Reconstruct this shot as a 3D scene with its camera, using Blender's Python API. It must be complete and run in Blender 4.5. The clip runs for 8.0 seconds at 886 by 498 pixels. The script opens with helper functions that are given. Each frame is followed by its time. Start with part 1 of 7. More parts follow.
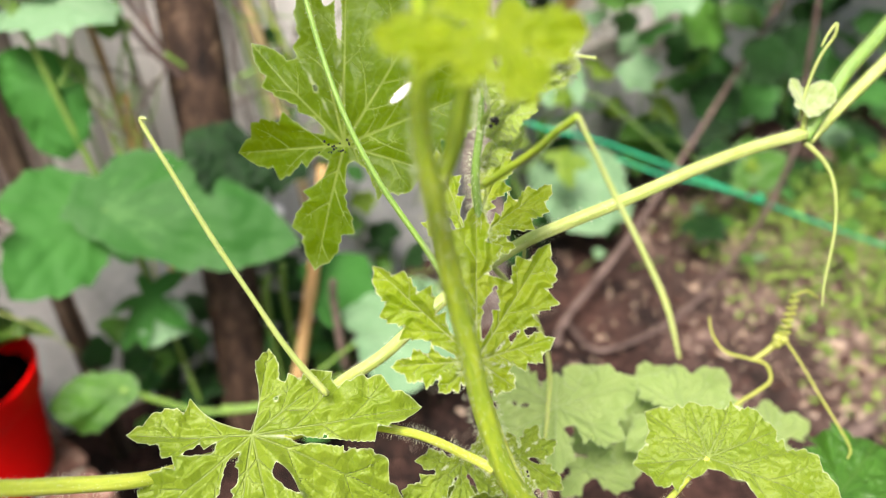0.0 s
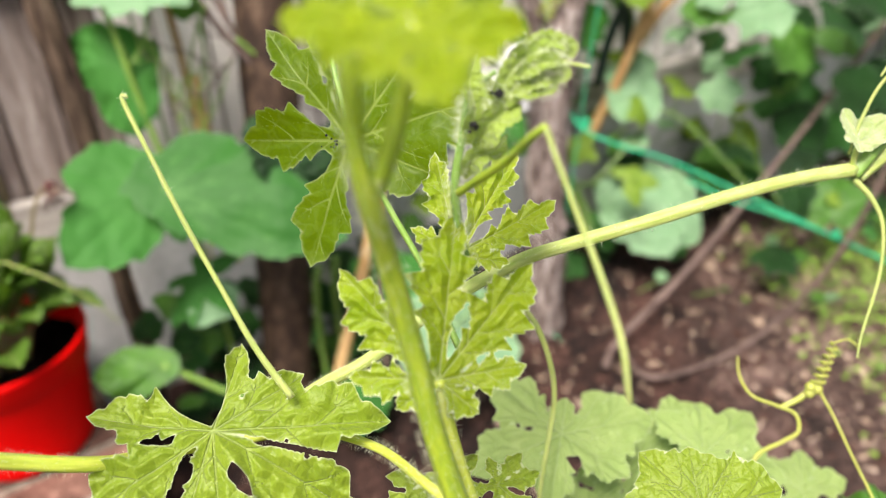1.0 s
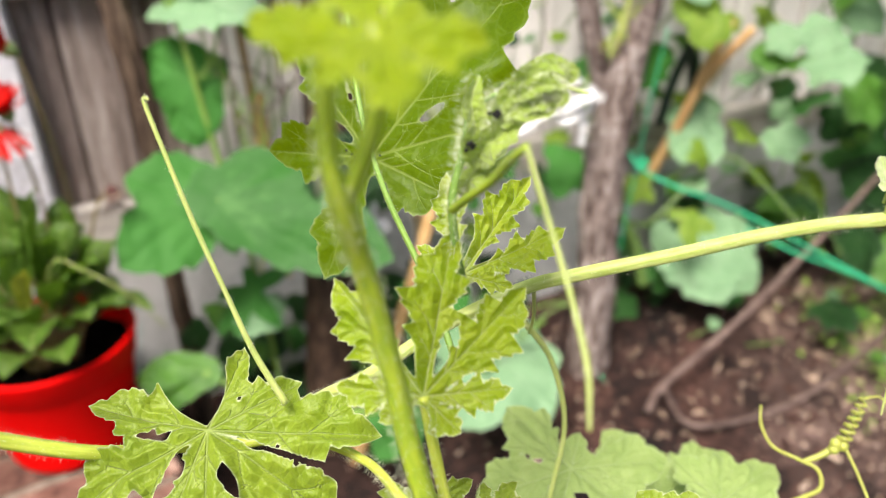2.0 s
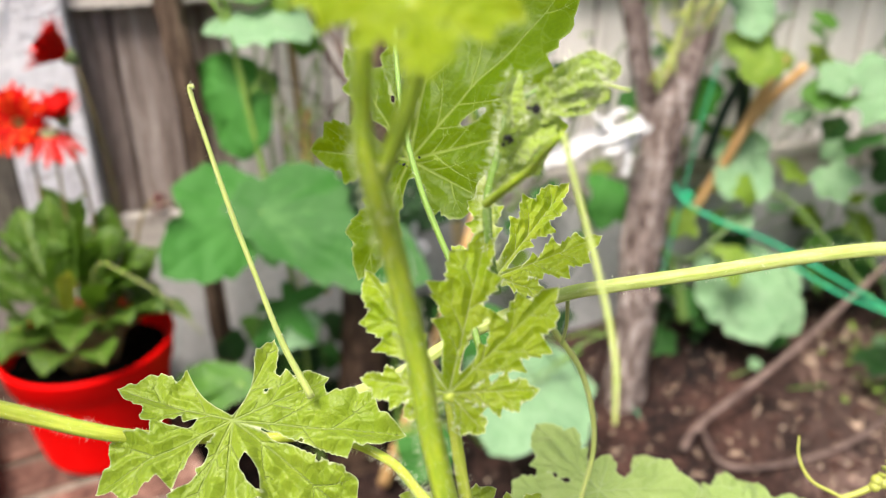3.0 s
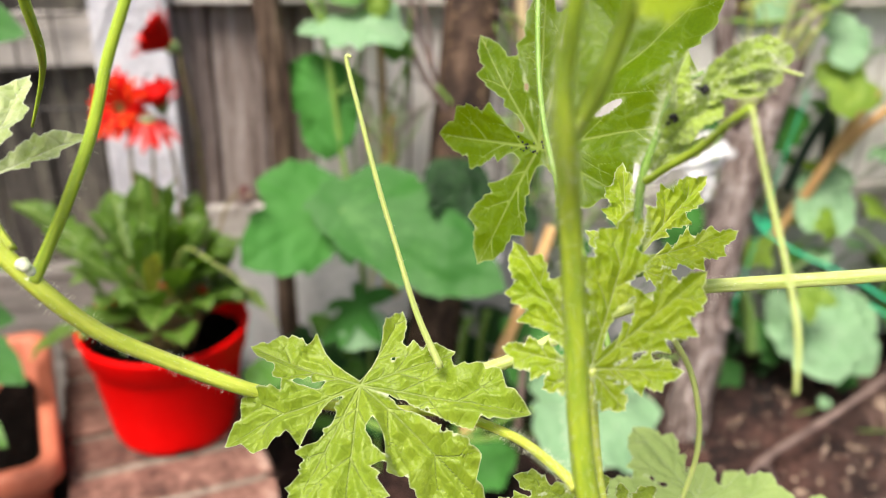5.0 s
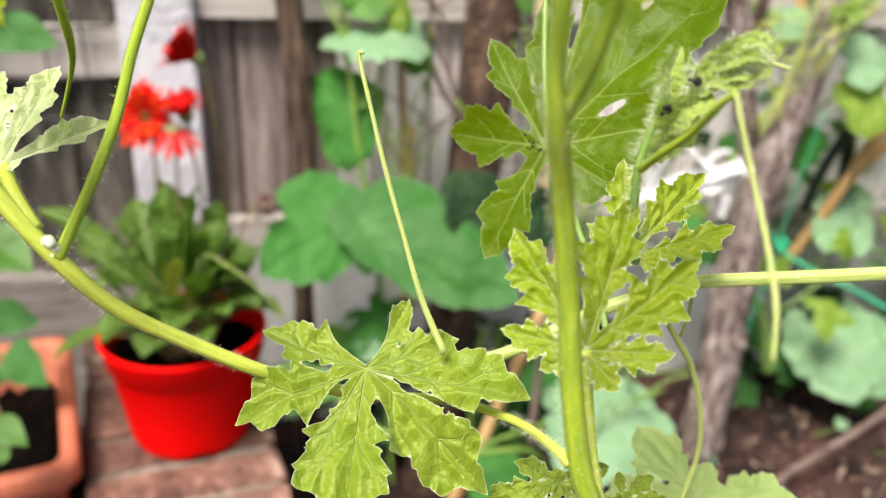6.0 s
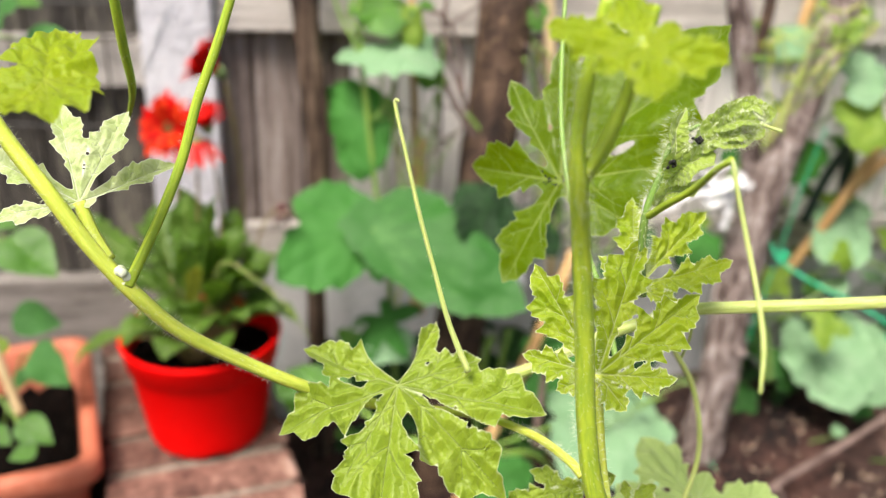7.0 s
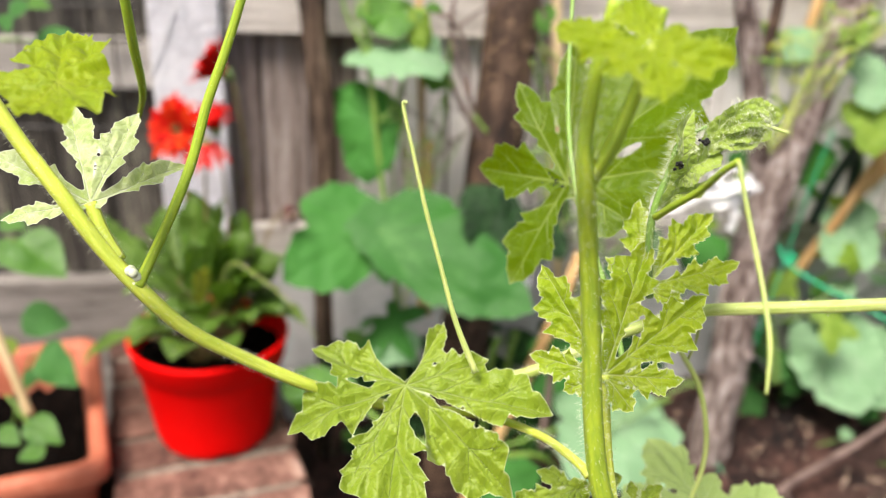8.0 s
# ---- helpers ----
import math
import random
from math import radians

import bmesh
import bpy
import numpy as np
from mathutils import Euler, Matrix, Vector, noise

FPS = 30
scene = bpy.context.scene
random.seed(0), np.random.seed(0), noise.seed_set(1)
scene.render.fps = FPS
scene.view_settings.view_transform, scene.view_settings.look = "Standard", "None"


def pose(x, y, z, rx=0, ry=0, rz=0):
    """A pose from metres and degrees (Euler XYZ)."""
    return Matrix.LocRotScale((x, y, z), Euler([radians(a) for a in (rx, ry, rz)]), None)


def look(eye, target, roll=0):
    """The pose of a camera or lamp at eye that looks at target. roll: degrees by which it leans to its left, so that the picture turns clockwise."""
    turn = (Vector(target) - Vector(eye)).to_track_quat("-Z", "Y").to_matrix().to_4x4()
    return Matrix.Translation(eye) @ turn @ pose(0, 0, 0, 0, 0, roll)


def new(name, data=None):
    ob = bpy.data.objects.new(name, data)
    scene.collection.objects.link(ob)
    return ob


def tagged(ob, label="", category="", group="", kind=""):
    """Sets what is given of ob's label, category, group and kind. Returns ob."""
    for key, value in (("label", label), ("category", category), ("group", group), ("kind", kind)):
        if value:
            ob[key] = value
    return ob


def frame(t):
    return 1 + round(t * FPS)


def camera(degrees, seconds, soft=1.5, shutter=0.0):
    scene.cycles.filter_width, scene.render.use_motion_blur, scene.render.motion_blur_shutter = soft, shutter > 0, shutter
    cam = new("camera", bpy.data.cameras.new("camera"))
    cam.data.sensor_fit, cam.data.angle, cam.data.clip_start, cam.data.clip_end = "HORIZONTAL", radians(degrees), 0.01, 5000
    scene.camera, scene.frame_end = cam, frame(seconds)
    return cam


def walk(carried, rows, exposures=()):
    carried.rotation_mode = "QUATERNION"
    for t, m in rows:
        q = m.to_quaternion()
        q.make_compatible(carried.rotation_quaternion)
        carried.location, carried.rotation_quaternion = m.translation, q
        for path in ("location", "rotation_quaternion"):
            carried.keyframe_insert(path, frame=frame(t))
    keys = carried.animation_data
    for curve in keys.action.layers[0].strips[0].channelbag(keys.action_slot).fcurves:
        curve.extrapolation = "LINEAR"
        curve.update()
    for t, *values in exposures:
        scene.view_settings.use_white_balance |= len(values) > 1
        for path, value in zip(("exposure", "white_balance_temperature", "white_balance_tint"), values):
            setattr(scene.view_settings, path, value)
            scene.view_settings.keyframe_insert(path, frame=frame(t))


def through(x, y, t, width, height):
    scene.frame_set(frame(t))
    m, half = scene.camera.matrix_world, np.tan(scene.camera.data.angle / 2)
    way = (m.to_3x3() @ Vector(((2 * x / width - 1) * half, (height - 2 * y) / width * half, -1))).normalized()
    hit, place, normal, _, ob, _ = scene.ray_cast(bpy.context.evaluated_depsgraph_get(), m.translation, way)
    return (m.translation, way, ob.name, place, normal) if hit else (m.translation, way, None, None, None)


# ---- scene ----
cam = camera(56.0, 8.0, soft=1.0)
PATH = [
    (0, (0.1455, 0.1017, 0.9562), (0.5436, 1.7549, -0.0967), -5.4),
    (0.5, (0.1562, 0.1408, 0.9509), (0.4655, 1.7889, -0.1391), -3.9),
    (1, (0.184, 0.11, 0.946), (0.403, 1.809, -0.086), -3.3),
    (1.5, (0.201, 0.104, 0.943), (0.343, 1.836, -0.046), -2.5),
    (3, (0.209, 0.1, 0.93), (0.188, 1.889, 0.037), -0.4),
    (3.5, (0.194, 0.082, 0.896), (0.146, 1.891, 0.044), 0.3),
    (4, (0.184, 0.074, 0.912), (0.097, 1.886, 0.071), 1.1),
    (4.5, (0.173, 0.092, 0.917), (0.062, 1.895, 0.058), 1.7),
    (6, (0.184, 0.071, 0.91), (-0.011, 1.891, 0.105), 2.3),
    (6.5, (0.161, 0.07, 0.906), (-0.03, 1.896, 0.114), 2.7),
    (7, (0.176, 0.0414, 0.9369), (-0.0249, 1.8601, 0.1294), 2.9),
    (7.5, (0.1758, 0.0403, 0.9366), (-0.0368, 1.8585, 0.131), 2.9),
    (8, (0.1758, 0.0393, 0.9372), (-0.0411, 1.8579, 0.1337), 2.8),
]
walk(cam, [(t, look(eye, target, roll)) for t, eye, target, roll in PATH], [(0.0, 1.19, 7000, 13)])
cam.data.dof.use_dof = True
cam.data.dof.focus_distance = 0.34
cam.data.dof.aperture_fstop = 6.2

# ---- light: bright overcast sky with a broad soft sun ----
SUN_ELEVATION, SUN_BEARING = 60.0, 205.0
world = bpy.data.worlds.new("sky")
scene.world = world
world.use_nodes = True
wn = world.node_tree.nodes
sky = wn.new("ShaderNodeTexSky")
sky.sky_type = "NISHITA"
sky.sun_disc = False
sky.sun_elevation = radians(SUN_ELEVATION)
sky.sun_rotation = radians(SUN_BEARING)
sky.air_density, sky.dust_density, sky.ozone_density = 1.0, 4.0, 1.0
wn["Background"].inputs["Strength"].default_value = 0.078
world.node_tree.links.new(sky.outputs[0], wn["Background"].inputs["Color"])
sun = new("sun", bpy.data.lights.new("sun", "SUN"))
sun.data.energy, sun.data.angle, sun.data.color = 3.05, radians(24), (0.985, 0.96, 0.92)
sun.matrix_world = look((3 * math.sin(radians(SUN_BEARING)) * math.cos(radians(SUN_ELEVATION)), 3 * math.cos(radians(SUN_BEARING)) * math.cos(radians(SUN_ELEVATION)), 3 * math.sin(radians(SUN_ELEVATION))), (0, 0, 0))

# ---- materials ----
def material(name, rough=0.6, spec=0.4):
    m = bpy.data.materials.new(name)
    m.use_nodes = True
    b = m.node_tree.nodes["Principled BSDF"]
    b.inputs["Roughness"].default_value = rough
    b.inputs["Specular IOR Level"].default_value = spec
    return m, m.node_tree.nodes, m.node_tree.links, b


def coords(n, l, scale=(1, 1, 1), kind="Object"):
    tc, mp = n.new("ShaderNodeTexCoord"), n.new("ShaderNodeMapping")
    mp.inputs["Scale"].default_value = scale
    l.new(tc.outputs[kind], mp.inputs["Vector"])
    return mp.outputs[0]


def noise_of(n, l, vec, scale, detail=4, rough=0.6):
    t = n.new("ShaderNodeTexNoise")
    t.inputs["Scale"].default_value, t.inputs["Detail"].default_value, t.inputs["Roughness"].default_value = scale, detail, rough
    l.new(vec, t.inputs["Vector"])
    return t.outputs["Fac"]


def ramp(n, l, fac, stops):
    r = n.new("ShaderNodeValToRGB")
    while len(r.color_ramp.elements) < len(stops):
        r.color_ramp.elements.new(0.5)
    for e, (p, c) in zip(r.color_ramp.elements, stops):
        e.position, e.color = p, (*c, 1)
    l.new(fac, r.inputs[0])
    return r.outputs[0]


def mix(n, l, fac, a, b, blend="MIX"):
    x = n.new("ShaderNodeMix")
    x.data_type, x.blend_type = "RGBA", blend
    for sock, v in ((x.inputs[0], fac), (x.inputs[6], a), (x.inputs[7], b)):
        if isinstance(v, bpy.types.NodeSocket):
            l.new(v, sock)
        elif isinstance(v, (int, float)):
            sock.default_value = v
        else:
            sock.default_value = (*v, 1)
    return x.outputs[2]


def calc(n, l, op, a, b=0.0, clamp=False):
    x = n.new("ShaderNodeMath")
    x.operation, x.use_clamp = op, clamp
    for sock, v in zip(x.inputs, (a, b)):
        if isinstance(v, bpy.types.NodeSocket):
            l.new(v, sock)
        else:
            sock.default_value = v
    return x.outputs[0]


def bump(n, l, b, height, strength, distance):
    x = n.new("ShaderNodeBump")
    x.inputs["Strength"].default_value, x.inputs["Distance"].default_value = strength, distance
    l.new(height, x.inputs["Height"])
    l.new(x.outputs[0], b.inputs["Normal"])
    return x.outputs[0]


def rough_stuff(name, scale, stops, rough=0.8, fine=6.0, strength=0.5, distance=0.002, stretch=(1, 1, 1), spec=0.3, vary=0.0):
    """A grainy surface: large stains over fine grain, with relief."""
    m, n, l, b = material(name, rough, spec)
    v = coords(n, l, stretch)
    big, small = noise_of(n, l, v, scale, 5), noise_of(n, l, v, scale * fine, 6, 0.7)
    both = calc(n, l, "ADD", calc(n, l, "MULTIPLY", big, 0.55), calc(n, l, "MULTIPLY", small, 0.45))
    col = ramp(n, l, both, [(0.5 + (p - 0.5) * 0.55, c) for p, c in stops])
    if vary:
        info = n.new("ShaderNodeObjectInfo")
        hsv = n.new("ShaderNodeHueSaturation")
        l.new(calc(n, l, "ADD", calc(n, l, "MULTIPLY", info.outputs["Random"], 2 * vary), 1 - vary), hsv.inputs["Value"])
        l.new(col, hsv.inputs["Color"])
        col = hsv.outputs[0]
    l.new(col, b.inputs["Base Color"])
    bump(n, l, b, both, strength, distance)
    return m


def leaf_material(name, blade, deep, vein, through, rough=0.45, spacing=0.16, pucker=1.0, glow=0.35, spec=0.4, sheen=0.0, rimmed=0.12, ribbed=0.011):
    """A leaf: UV runs along and across each lobe in parts of the leaf's length, so veins branch from each midrib."""
    m, n, l, b = material(name, rough, spec)
    uv = n.new("ShaderNodeUVMap")
    sep = n.new("ShaderNodeSeparateXYZ")
    l.new(uv.outputs[0], sep.inputs[0])
    wob = n.new("ShaderNodeTexNoise")
    wob.inputs["Scale"].default_value = 5.0
    l.new(uv.outputs[0], wob.inputs["Vector"])
    along = calc(n, l, "ADD", sep.outputs[0], calc(n, l, "MULTIPLY", wob.outputs["Fac"], 0.08))
    across = calc(n, l, "ABSOLUTE", sep.outputs[1])
    mid = calc(n, l, "SUBTRACT", 1.0, calc(n, l, "DIVIDE", across, ribbed), True)
    side = n.new("ShaderNodeMath")
    side.operation = "PINGPONG"
    side.inputs[1].default_value = spacing / 2
    l.new(calc(n, l, "SUBTRACT", along, calc(n, l, "MULTIPLY", across, 1.05)), side.inputs[0])
    rib = calc(n, l, "SUBTRACT", 1.0, calc(n, l, "DIVIDE", side.outputs[0], 0.0085), True)
    net = n.new("ShaderNodeTexVoronoi")
    net.feature = "SMOOTH_F1"
    net.inputs["Scale"].default_value, net.inputs["Smoothness"].default_value = 15, 0.6
    bent_uv = n.new("ShaderNodeVectorMath")
    bent_uv.operation = "ADD"
    l.new(uv.outputs[0], bent_uv.inputs[0])
    swirl = n.new("ShaderNodeVectorMath")
    swirl.operation = "SCALE"
    swirl.inputs["Scale"].default_value = 0.06
    l.new(wob.outputs["Color"], swirl.inputs[0])
    l.new(swirl.outputs[0], bent_uv.inputs[1])
    l.new(bent_uv.outputs[0], net.inputs["Vector"])
    mesh = calc(n, l, "MULTIPLY", net.outputs["Distance"], 0.55)
    rim = n.new("ShaderNodeAttribute")
    rim.attribute_name = "rim"
    lines = calc(n, l, "MAXIMUM", mid, calc(n, l, "MAXIMUM", calc(n, l, "MULTIPLY", rib, 0.6), calc(n, l, "MULTIPLY", mesh, 0.35)))
    ob = coords(n, l)
    patch, grain = noise_of(n, l, ob, 30, 6, 0.7), noise_of(n, l, ob, 420, 3, 0.7)
    col = mix(n, l, ramp(n, l, patch, ((0.36, (0, 0, 0)), (0.64, (1, 1, 1)))), deep, blade)
    col = mix(n, l, ramp(n, l, net.outputs["Distance"], ((0.2, (0, 0, 0)), (1.0, (0.7, 0.7, 0.7)))), col, deep)
    col = mix(n, l, calc(n, l, "MULTIPLY", grain, 0.35), col, vein, "SOFT_LIGHT")
    col = mix(n, l, lines, col, vein)
    col = mix(n, l, calc(n, l, "MULTIPLY", rim.outputs["Fac"], rimmed), col, [0.35 + 0.65 * v for v in vein])
    l.new(col, b.inputs["Base Color"])
    height = calc(n, l, "ADD", calc(n, l, "MULTIPLY", calc(n, l, "MAXIMUM", mid, rib), -0.45), calc(n, l, "ADD", calc(n, l, "MULTIPLY", net.outputs["Distance"], -0.9 * pucker), calc(n, l, "MULTIPLY", grain, 0.3)))
    bent = bump(n, l, b, height, 0.75, 0.0016 * pucker)
    b.inputs["Sheen Weight"].default_value = sheen
    tr, ms = n.new("ShaderNodeBsdfTranslucent"), n.new("ShaderNodeMixShader")
    l.new(mix(n, l, calc(n, l, "MULTIPLY", lines, 0.6), through, vein), tr.inputs["Color"])
    l.new(bent, tr.inputs["Normal"])
    ms.inputs[0].default_value = glow
    l.new(b.outputs[0], ms.inputs[1])
    l.new(tr.outputs[0], ms.inputs[2])
    l.new(ms.outputs[0], n["Material Output"].inputs["Surface"])
    return m


def veined_material(name, blade, deep, vein, through, rough=0.5, glow=0.4, rimmed=0.6, down=0.15, relief=1.0, mottle=(0.38, 0.62), spec=0.4, ribbed=0.5):
    """A quilted leaf whose pale veins, puffs and rim come with the mesh; a fine net of veinlets runs between them."""
    m, n, l, b = material(name, rough, spec)
    uv = n.new("ShaderNodeUVMap").outputs[0]
    held = {}
    for key in ("vein", "rim"):
        a = n.new("ShaderNodeAttribute")
        a.attribute_name = key
        held[key] = a.outputs["Fac"]
    wob = n.new("ShaderNodeTexNoise")
    wob.inputs["Scale"].default_value = 9.0
    l.new(uv, wob.inputs["Vector"])
    swirl, moved = n.new("ShaderNodeVectorMath"), n.new("ShaderNodeVectorMath")
    swirl.operation, moved.operation = "SCALE", "ADD"
    swirl.inputs["Scale"].default_value = 0.09
    l.new(wob.outputs["Color"], swirl.inputs[0])
    l.new(uv, moved.inputs[0])
    l.new(swirl.outputs[0], moved.inputs[1])
    nets = []
    for scale in (12, 34):
        v = n.new("ShaderNodeTexVoronoi")
        v.feature = "DISTANCE_TO_EDGE"
        v.inputs["Scale"].default_value = scale
        l.new(moved.outputs[0], v.inputs["Vector"])
        nets.append(v.outputs["Distance"])
    ribs = ramp(n, l, calc(n, l, "DIVIDE", held["vein"], 4.0), ((0.12, (1, 1, 1)), (0.36, (0, 0, 0))))
    web = ramp(n, l, nets[0], ((0.0, (1, 1, 1)), (0.09, (0, 0, 0))))
    cells = ramp(n, l, nets[0], ((0.0, (0, 0, 0)), (0.34, (1, 1, 1))))
    fine = ramp(n, l, nets[1], ((0.0, (0, 0, 0)), (0.4, (1, 1, 1))))
    patch, grain = noise_of(n, l, uv, 3.2, 5, 0.65), noise_of(n, l, uv, 60, 4, 0.75)
    col = mix(n, l, ramp(n, l, patch, ((mottle[0], (0, 0, 0)), (mottle[1], (1, 1, 1)))), deep, blade)
    col = mix(n, l, ramp(n, l, grain, ((0.42, (0, 0, 0)), (0.75, (0.35, 0.35, 0.35)))), col, deep)
    lines = calc(n, l, "MAXIMUM", ribs, calc(n, l, "MULTIPLY", web, 0.22))
    col = mix(n, l, calc(n, l, "MULTIPLY", lines, ribbed), col, vein)
    col = mix(n, l, calc(n, l, "MULTIPLY", held["rim"], rimmed), col, [0.3 + 0.7 * v for v in vein])
    l.new(col, b.inputs["Base Color"])
    height = calc(n, l, "ADD", calc(n, l, "ADD", calc(n, l, "MULTIPLY", cells, 0.26), calc(n, l, "MULTIPLY", fine, 0.10)), calc(n, l, "ADD", calc(n, l, "MULTIPLY", grain, 0.12), calc(n, l, "MULTIPLY", ribs, -0.35)))
    bent = bump(n, l, b, height, 0.85, 0.0011 * relief)
    b.inputs["Sheen Weight"].default_value = down
    b.inputs["Sheen Roughness"].default_value = 0.4
    tr, ms = n.new("ShaderNodeBsdfTranslucent"), n.new("ShaderNodeMixShader")
    l.new(mix(n, l, calc(n, l, "MULTIPLY", lines, 0.55), mix(n, l, calc(n, l, "MULTIPLY", grain, 0.5), through, deep), vein), tr.inputs["Color"])
    l.new(bent, tr.inputs["Normal"])
    ms.inputs[0].default_value = glow
    l.new(b.outputs[0], ms.inputs[1])
    l.new(tr.outputs[0], ms.inputs[2])
    l.new(ms.outputs[0], n["Material Output"].inputs["Surface"])
    return m


def stem_material(name, light, dark, rough=0.45):
    m, n, l, b = material(name, rough, 0.4)
    uv = coords(n, l, (60, 9, 1), "UV")
    streak = noise_of(n, l, uv, 1.0, 3)
    speck = noise_of(n, l, coords(n, l), 700, 2)
    col = mix(n, l, ramp(n, l, streak, ((0.35, (0, 0, 0)), (0.65, (1, 1, 1)))), dark, light)
    col = mix(n, l, calc(n, l, "MULTIPLY", speck, 0.13), col, (0.70, 0.82, 0.35))
    l.new(col, b.inputs["Base Color"])
    b.inputs["Subsurface Weight"].default_value = 0.25
    b.inputs["Subsurface Radius"].default_value = (0.4, 0.6, 0.1)
    b.inputs["Subsurface Scale"].default_value = 0.004
    bump(n, l, b, calc(n, l, "ADD", streak, calc(n, l, "MULTIPLY", speck, 0.4)), 0.5, 0.0006)
    return m


M_VINE_LEAF = veined_material("young gourd leaf", (0.295, 0.395, 0.038), (0.140, 0.238, 0.009), (0.56, 0.64, 0.34), (0.46, 0.60, 0.005), 0.48, 0.32, 0.7, 0.10, 1.7, (0.15, 0.85), 0.5, 0.15)
M_VINE_FRESH = veined_material("fresh translucent leaf", (0.345, 0.44, 0.028), (0.185, 0.305, 0.008), (0.62, 0.70, 0.32), (0.48, 0.64, 0.004), 0.40, 0.42, 1.0, 0.08, 1.2, (0.30, 0.66), 0.35, 0.45)
# deeper green and strong glow put the backlight into this leaf's colour
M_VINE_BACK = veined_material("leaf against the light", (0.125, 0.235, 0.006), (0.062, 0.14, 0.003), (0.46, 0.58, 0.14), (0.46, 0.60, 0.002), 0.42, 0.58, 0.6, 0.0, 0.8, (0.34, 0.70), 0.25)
M_VINE_PALE = veined_material("downy pale leaf", (0.54, 0.63, 0.34), (0.34, 0.46, 0.13), (0.76, 0.80, 0.62), (0.42, 0.57, 0.08), 0.55, 0.30, 0.8, 0.5, 1.3)
# darker, greener copy of the pale leaf, with shade put into its colour
M_VINE_SHADED = veined_material("shaded pale leaf", (0.345, 0.45, 0.16), (0.225, 0.34, 0.09), (0.46, 0.60, 0.30), (0.30, 0.52, 0.06), 0.55, 0.32, 0.4, 0.25, 1.0, (0.2, 0.8), 0.3, 0.3)
M_FOLDED = leaf_material("folded downy leaf", (0.36, 0.48, 0.09), (0.25, 0.37, 0.035), (0.58, 0.67, 0.32), (0.38, 0.56, 0.06), 0.7, 0.2, 1.0, 0.35, 0.3, 0.4, 0.5)
M_VINE_YELLOW = veined_material("yellow-green top leaf", (0.34, 0.45, 0.012), (0.24, 0.36, 0.010), (0.52, 0.60, 0.08), (0.58, 0.71, 0.006), 0.5, 0.55, 0.3, 0.1)
M_GOURD = leaf_material("broad green leaf", (0.058, 0.205, 0.042), (0.034, 0.14, 0.030), (0.10, 0.25, 0.075), (0.08, 0.29, 0.02), 0.55, 0.2, 1.0, 0.22, 0.22)
# colours the dark crinkled leaf, and paints shade into leaves low in the bed
M_GOURD_DARK = leaf_material("dark crinkled and shaded leaf", (0.016, 0.075, 0.014), (0.009, 0.042, 0.009), (0.04, 0.12, 0.03), (0.03, 0.14, 0.01), 0.5, 0.13, 2.6, 0.18, 0.25)
# pale bluish green: the sky's reflection on the blade is put into the colour
M_GOURD_PALE = leaf_material("pale sky-glossed leaf", (0.24, 0.40, 0.23), (0.16, 0.31, 0.16), (0.34, 0.48, 0.31), (0.2, 0.42, 0.10), 0.6, 0.2, 1.0, 0.25, 0.3)
M_BEAN = leaf_material("bean leaf", (0.075, 0.22, 0.025), (0.045, 0.145, 0.02), (0.14, 0.29, 0.06), (0.18, 0.42, 0.02), 0.4, 0.22, 1.0, 0.3, 0.35)
M_LIME = leaf_material("lime leaf", (0.22, 0.35, 0.035), (0.13, 0.24, 0.02), (0.36, 0.46, 0.14), (0.34, 0.54, 0.02), 0.5, 0.2, 1.0, 0.4, 0.3)
BROAD = {
    "broad green leaf": veined_material("broad veined leaf", (0.054, 0.205, 0.038), (0.036, 0.155, 0.028), (0.10, 0.28, 0.07), (0.09, 0.33, 0.02), 0.6, 0.22, 0.15, 0.0, 0.5, (0.15, 0.85), 0.15),
    "dark crinkled and shaded leaf": veined_material("crinkled veined leaf", (0.014, 0.062, 0.012), (0.004, 0.024, 0.005), (0.035, 0.10, 0.026), (0.02, 0.10, 0.008), 0.42, 0.15, 0.1, 0.0, 5.0),
    "pale sky-glossed leaf": veined_material("sky-glossed veined leaf", (0.25, 0.42, 0.24), (0.15, 0.31, 0.15), (0.40, 0.54, 0.36), (0.24, 0.48, 0.12), 0.6, 0.25, 0.3, 0.1, 1.2, (0.25, 0.75)),
    "bean leaf": veined_material("green veined leaf", (0.085, 0.24, 0.028), (0.045, 0.15, 0.02), (0.19, 0.34, 0.09), (0.18, 0.42, 0.02), 0.45, 0.3, 0.3, 0.0, 2.0),
    "lime leaf": veined_material("lime veined leaf", (0.24, 0.37, 0.04), (0.13, 0.25, 0.02), (0.44, 0.53, 0.2), (0.34, 0.54, 0.02), 0.5, 0.4, 0.4, 0.1, 1.6),
}
# darker copy of the broad leaf: shade of a turned-away blade is in the colour
M_GOURD_SHADED = veined_material("shaded broad leaf", (0.036, 0.150, 0.026), (0.022, 0.105, 0.018), (0.09, 0.25, 0.06), (0.07, 0.27, 0.015), 0.55, 0.2, 0.15, 0.0, 0.7, (0.15, 0.85), 0.2)
M_GERBERA = leaf_material("gerbera leaf", (0.090, 0.205, 0.018), (0.036, 0.095, 0.010), (0.28, 0.38, 0.10), (0.17, 0.36, 0.02), 0.38, 0.2, 1.8, 0.28, 0.45)
M_GERBERA_OLD = leaf_material("yellowing gerbera leaf", (0.26, 0.29, 0.02), (0.18, 0.22, 0.02), (0.36, 0.36, 0.1), (0.4, 0.44, 0.03), 0.45, 0.2, 1.5, 0.3)
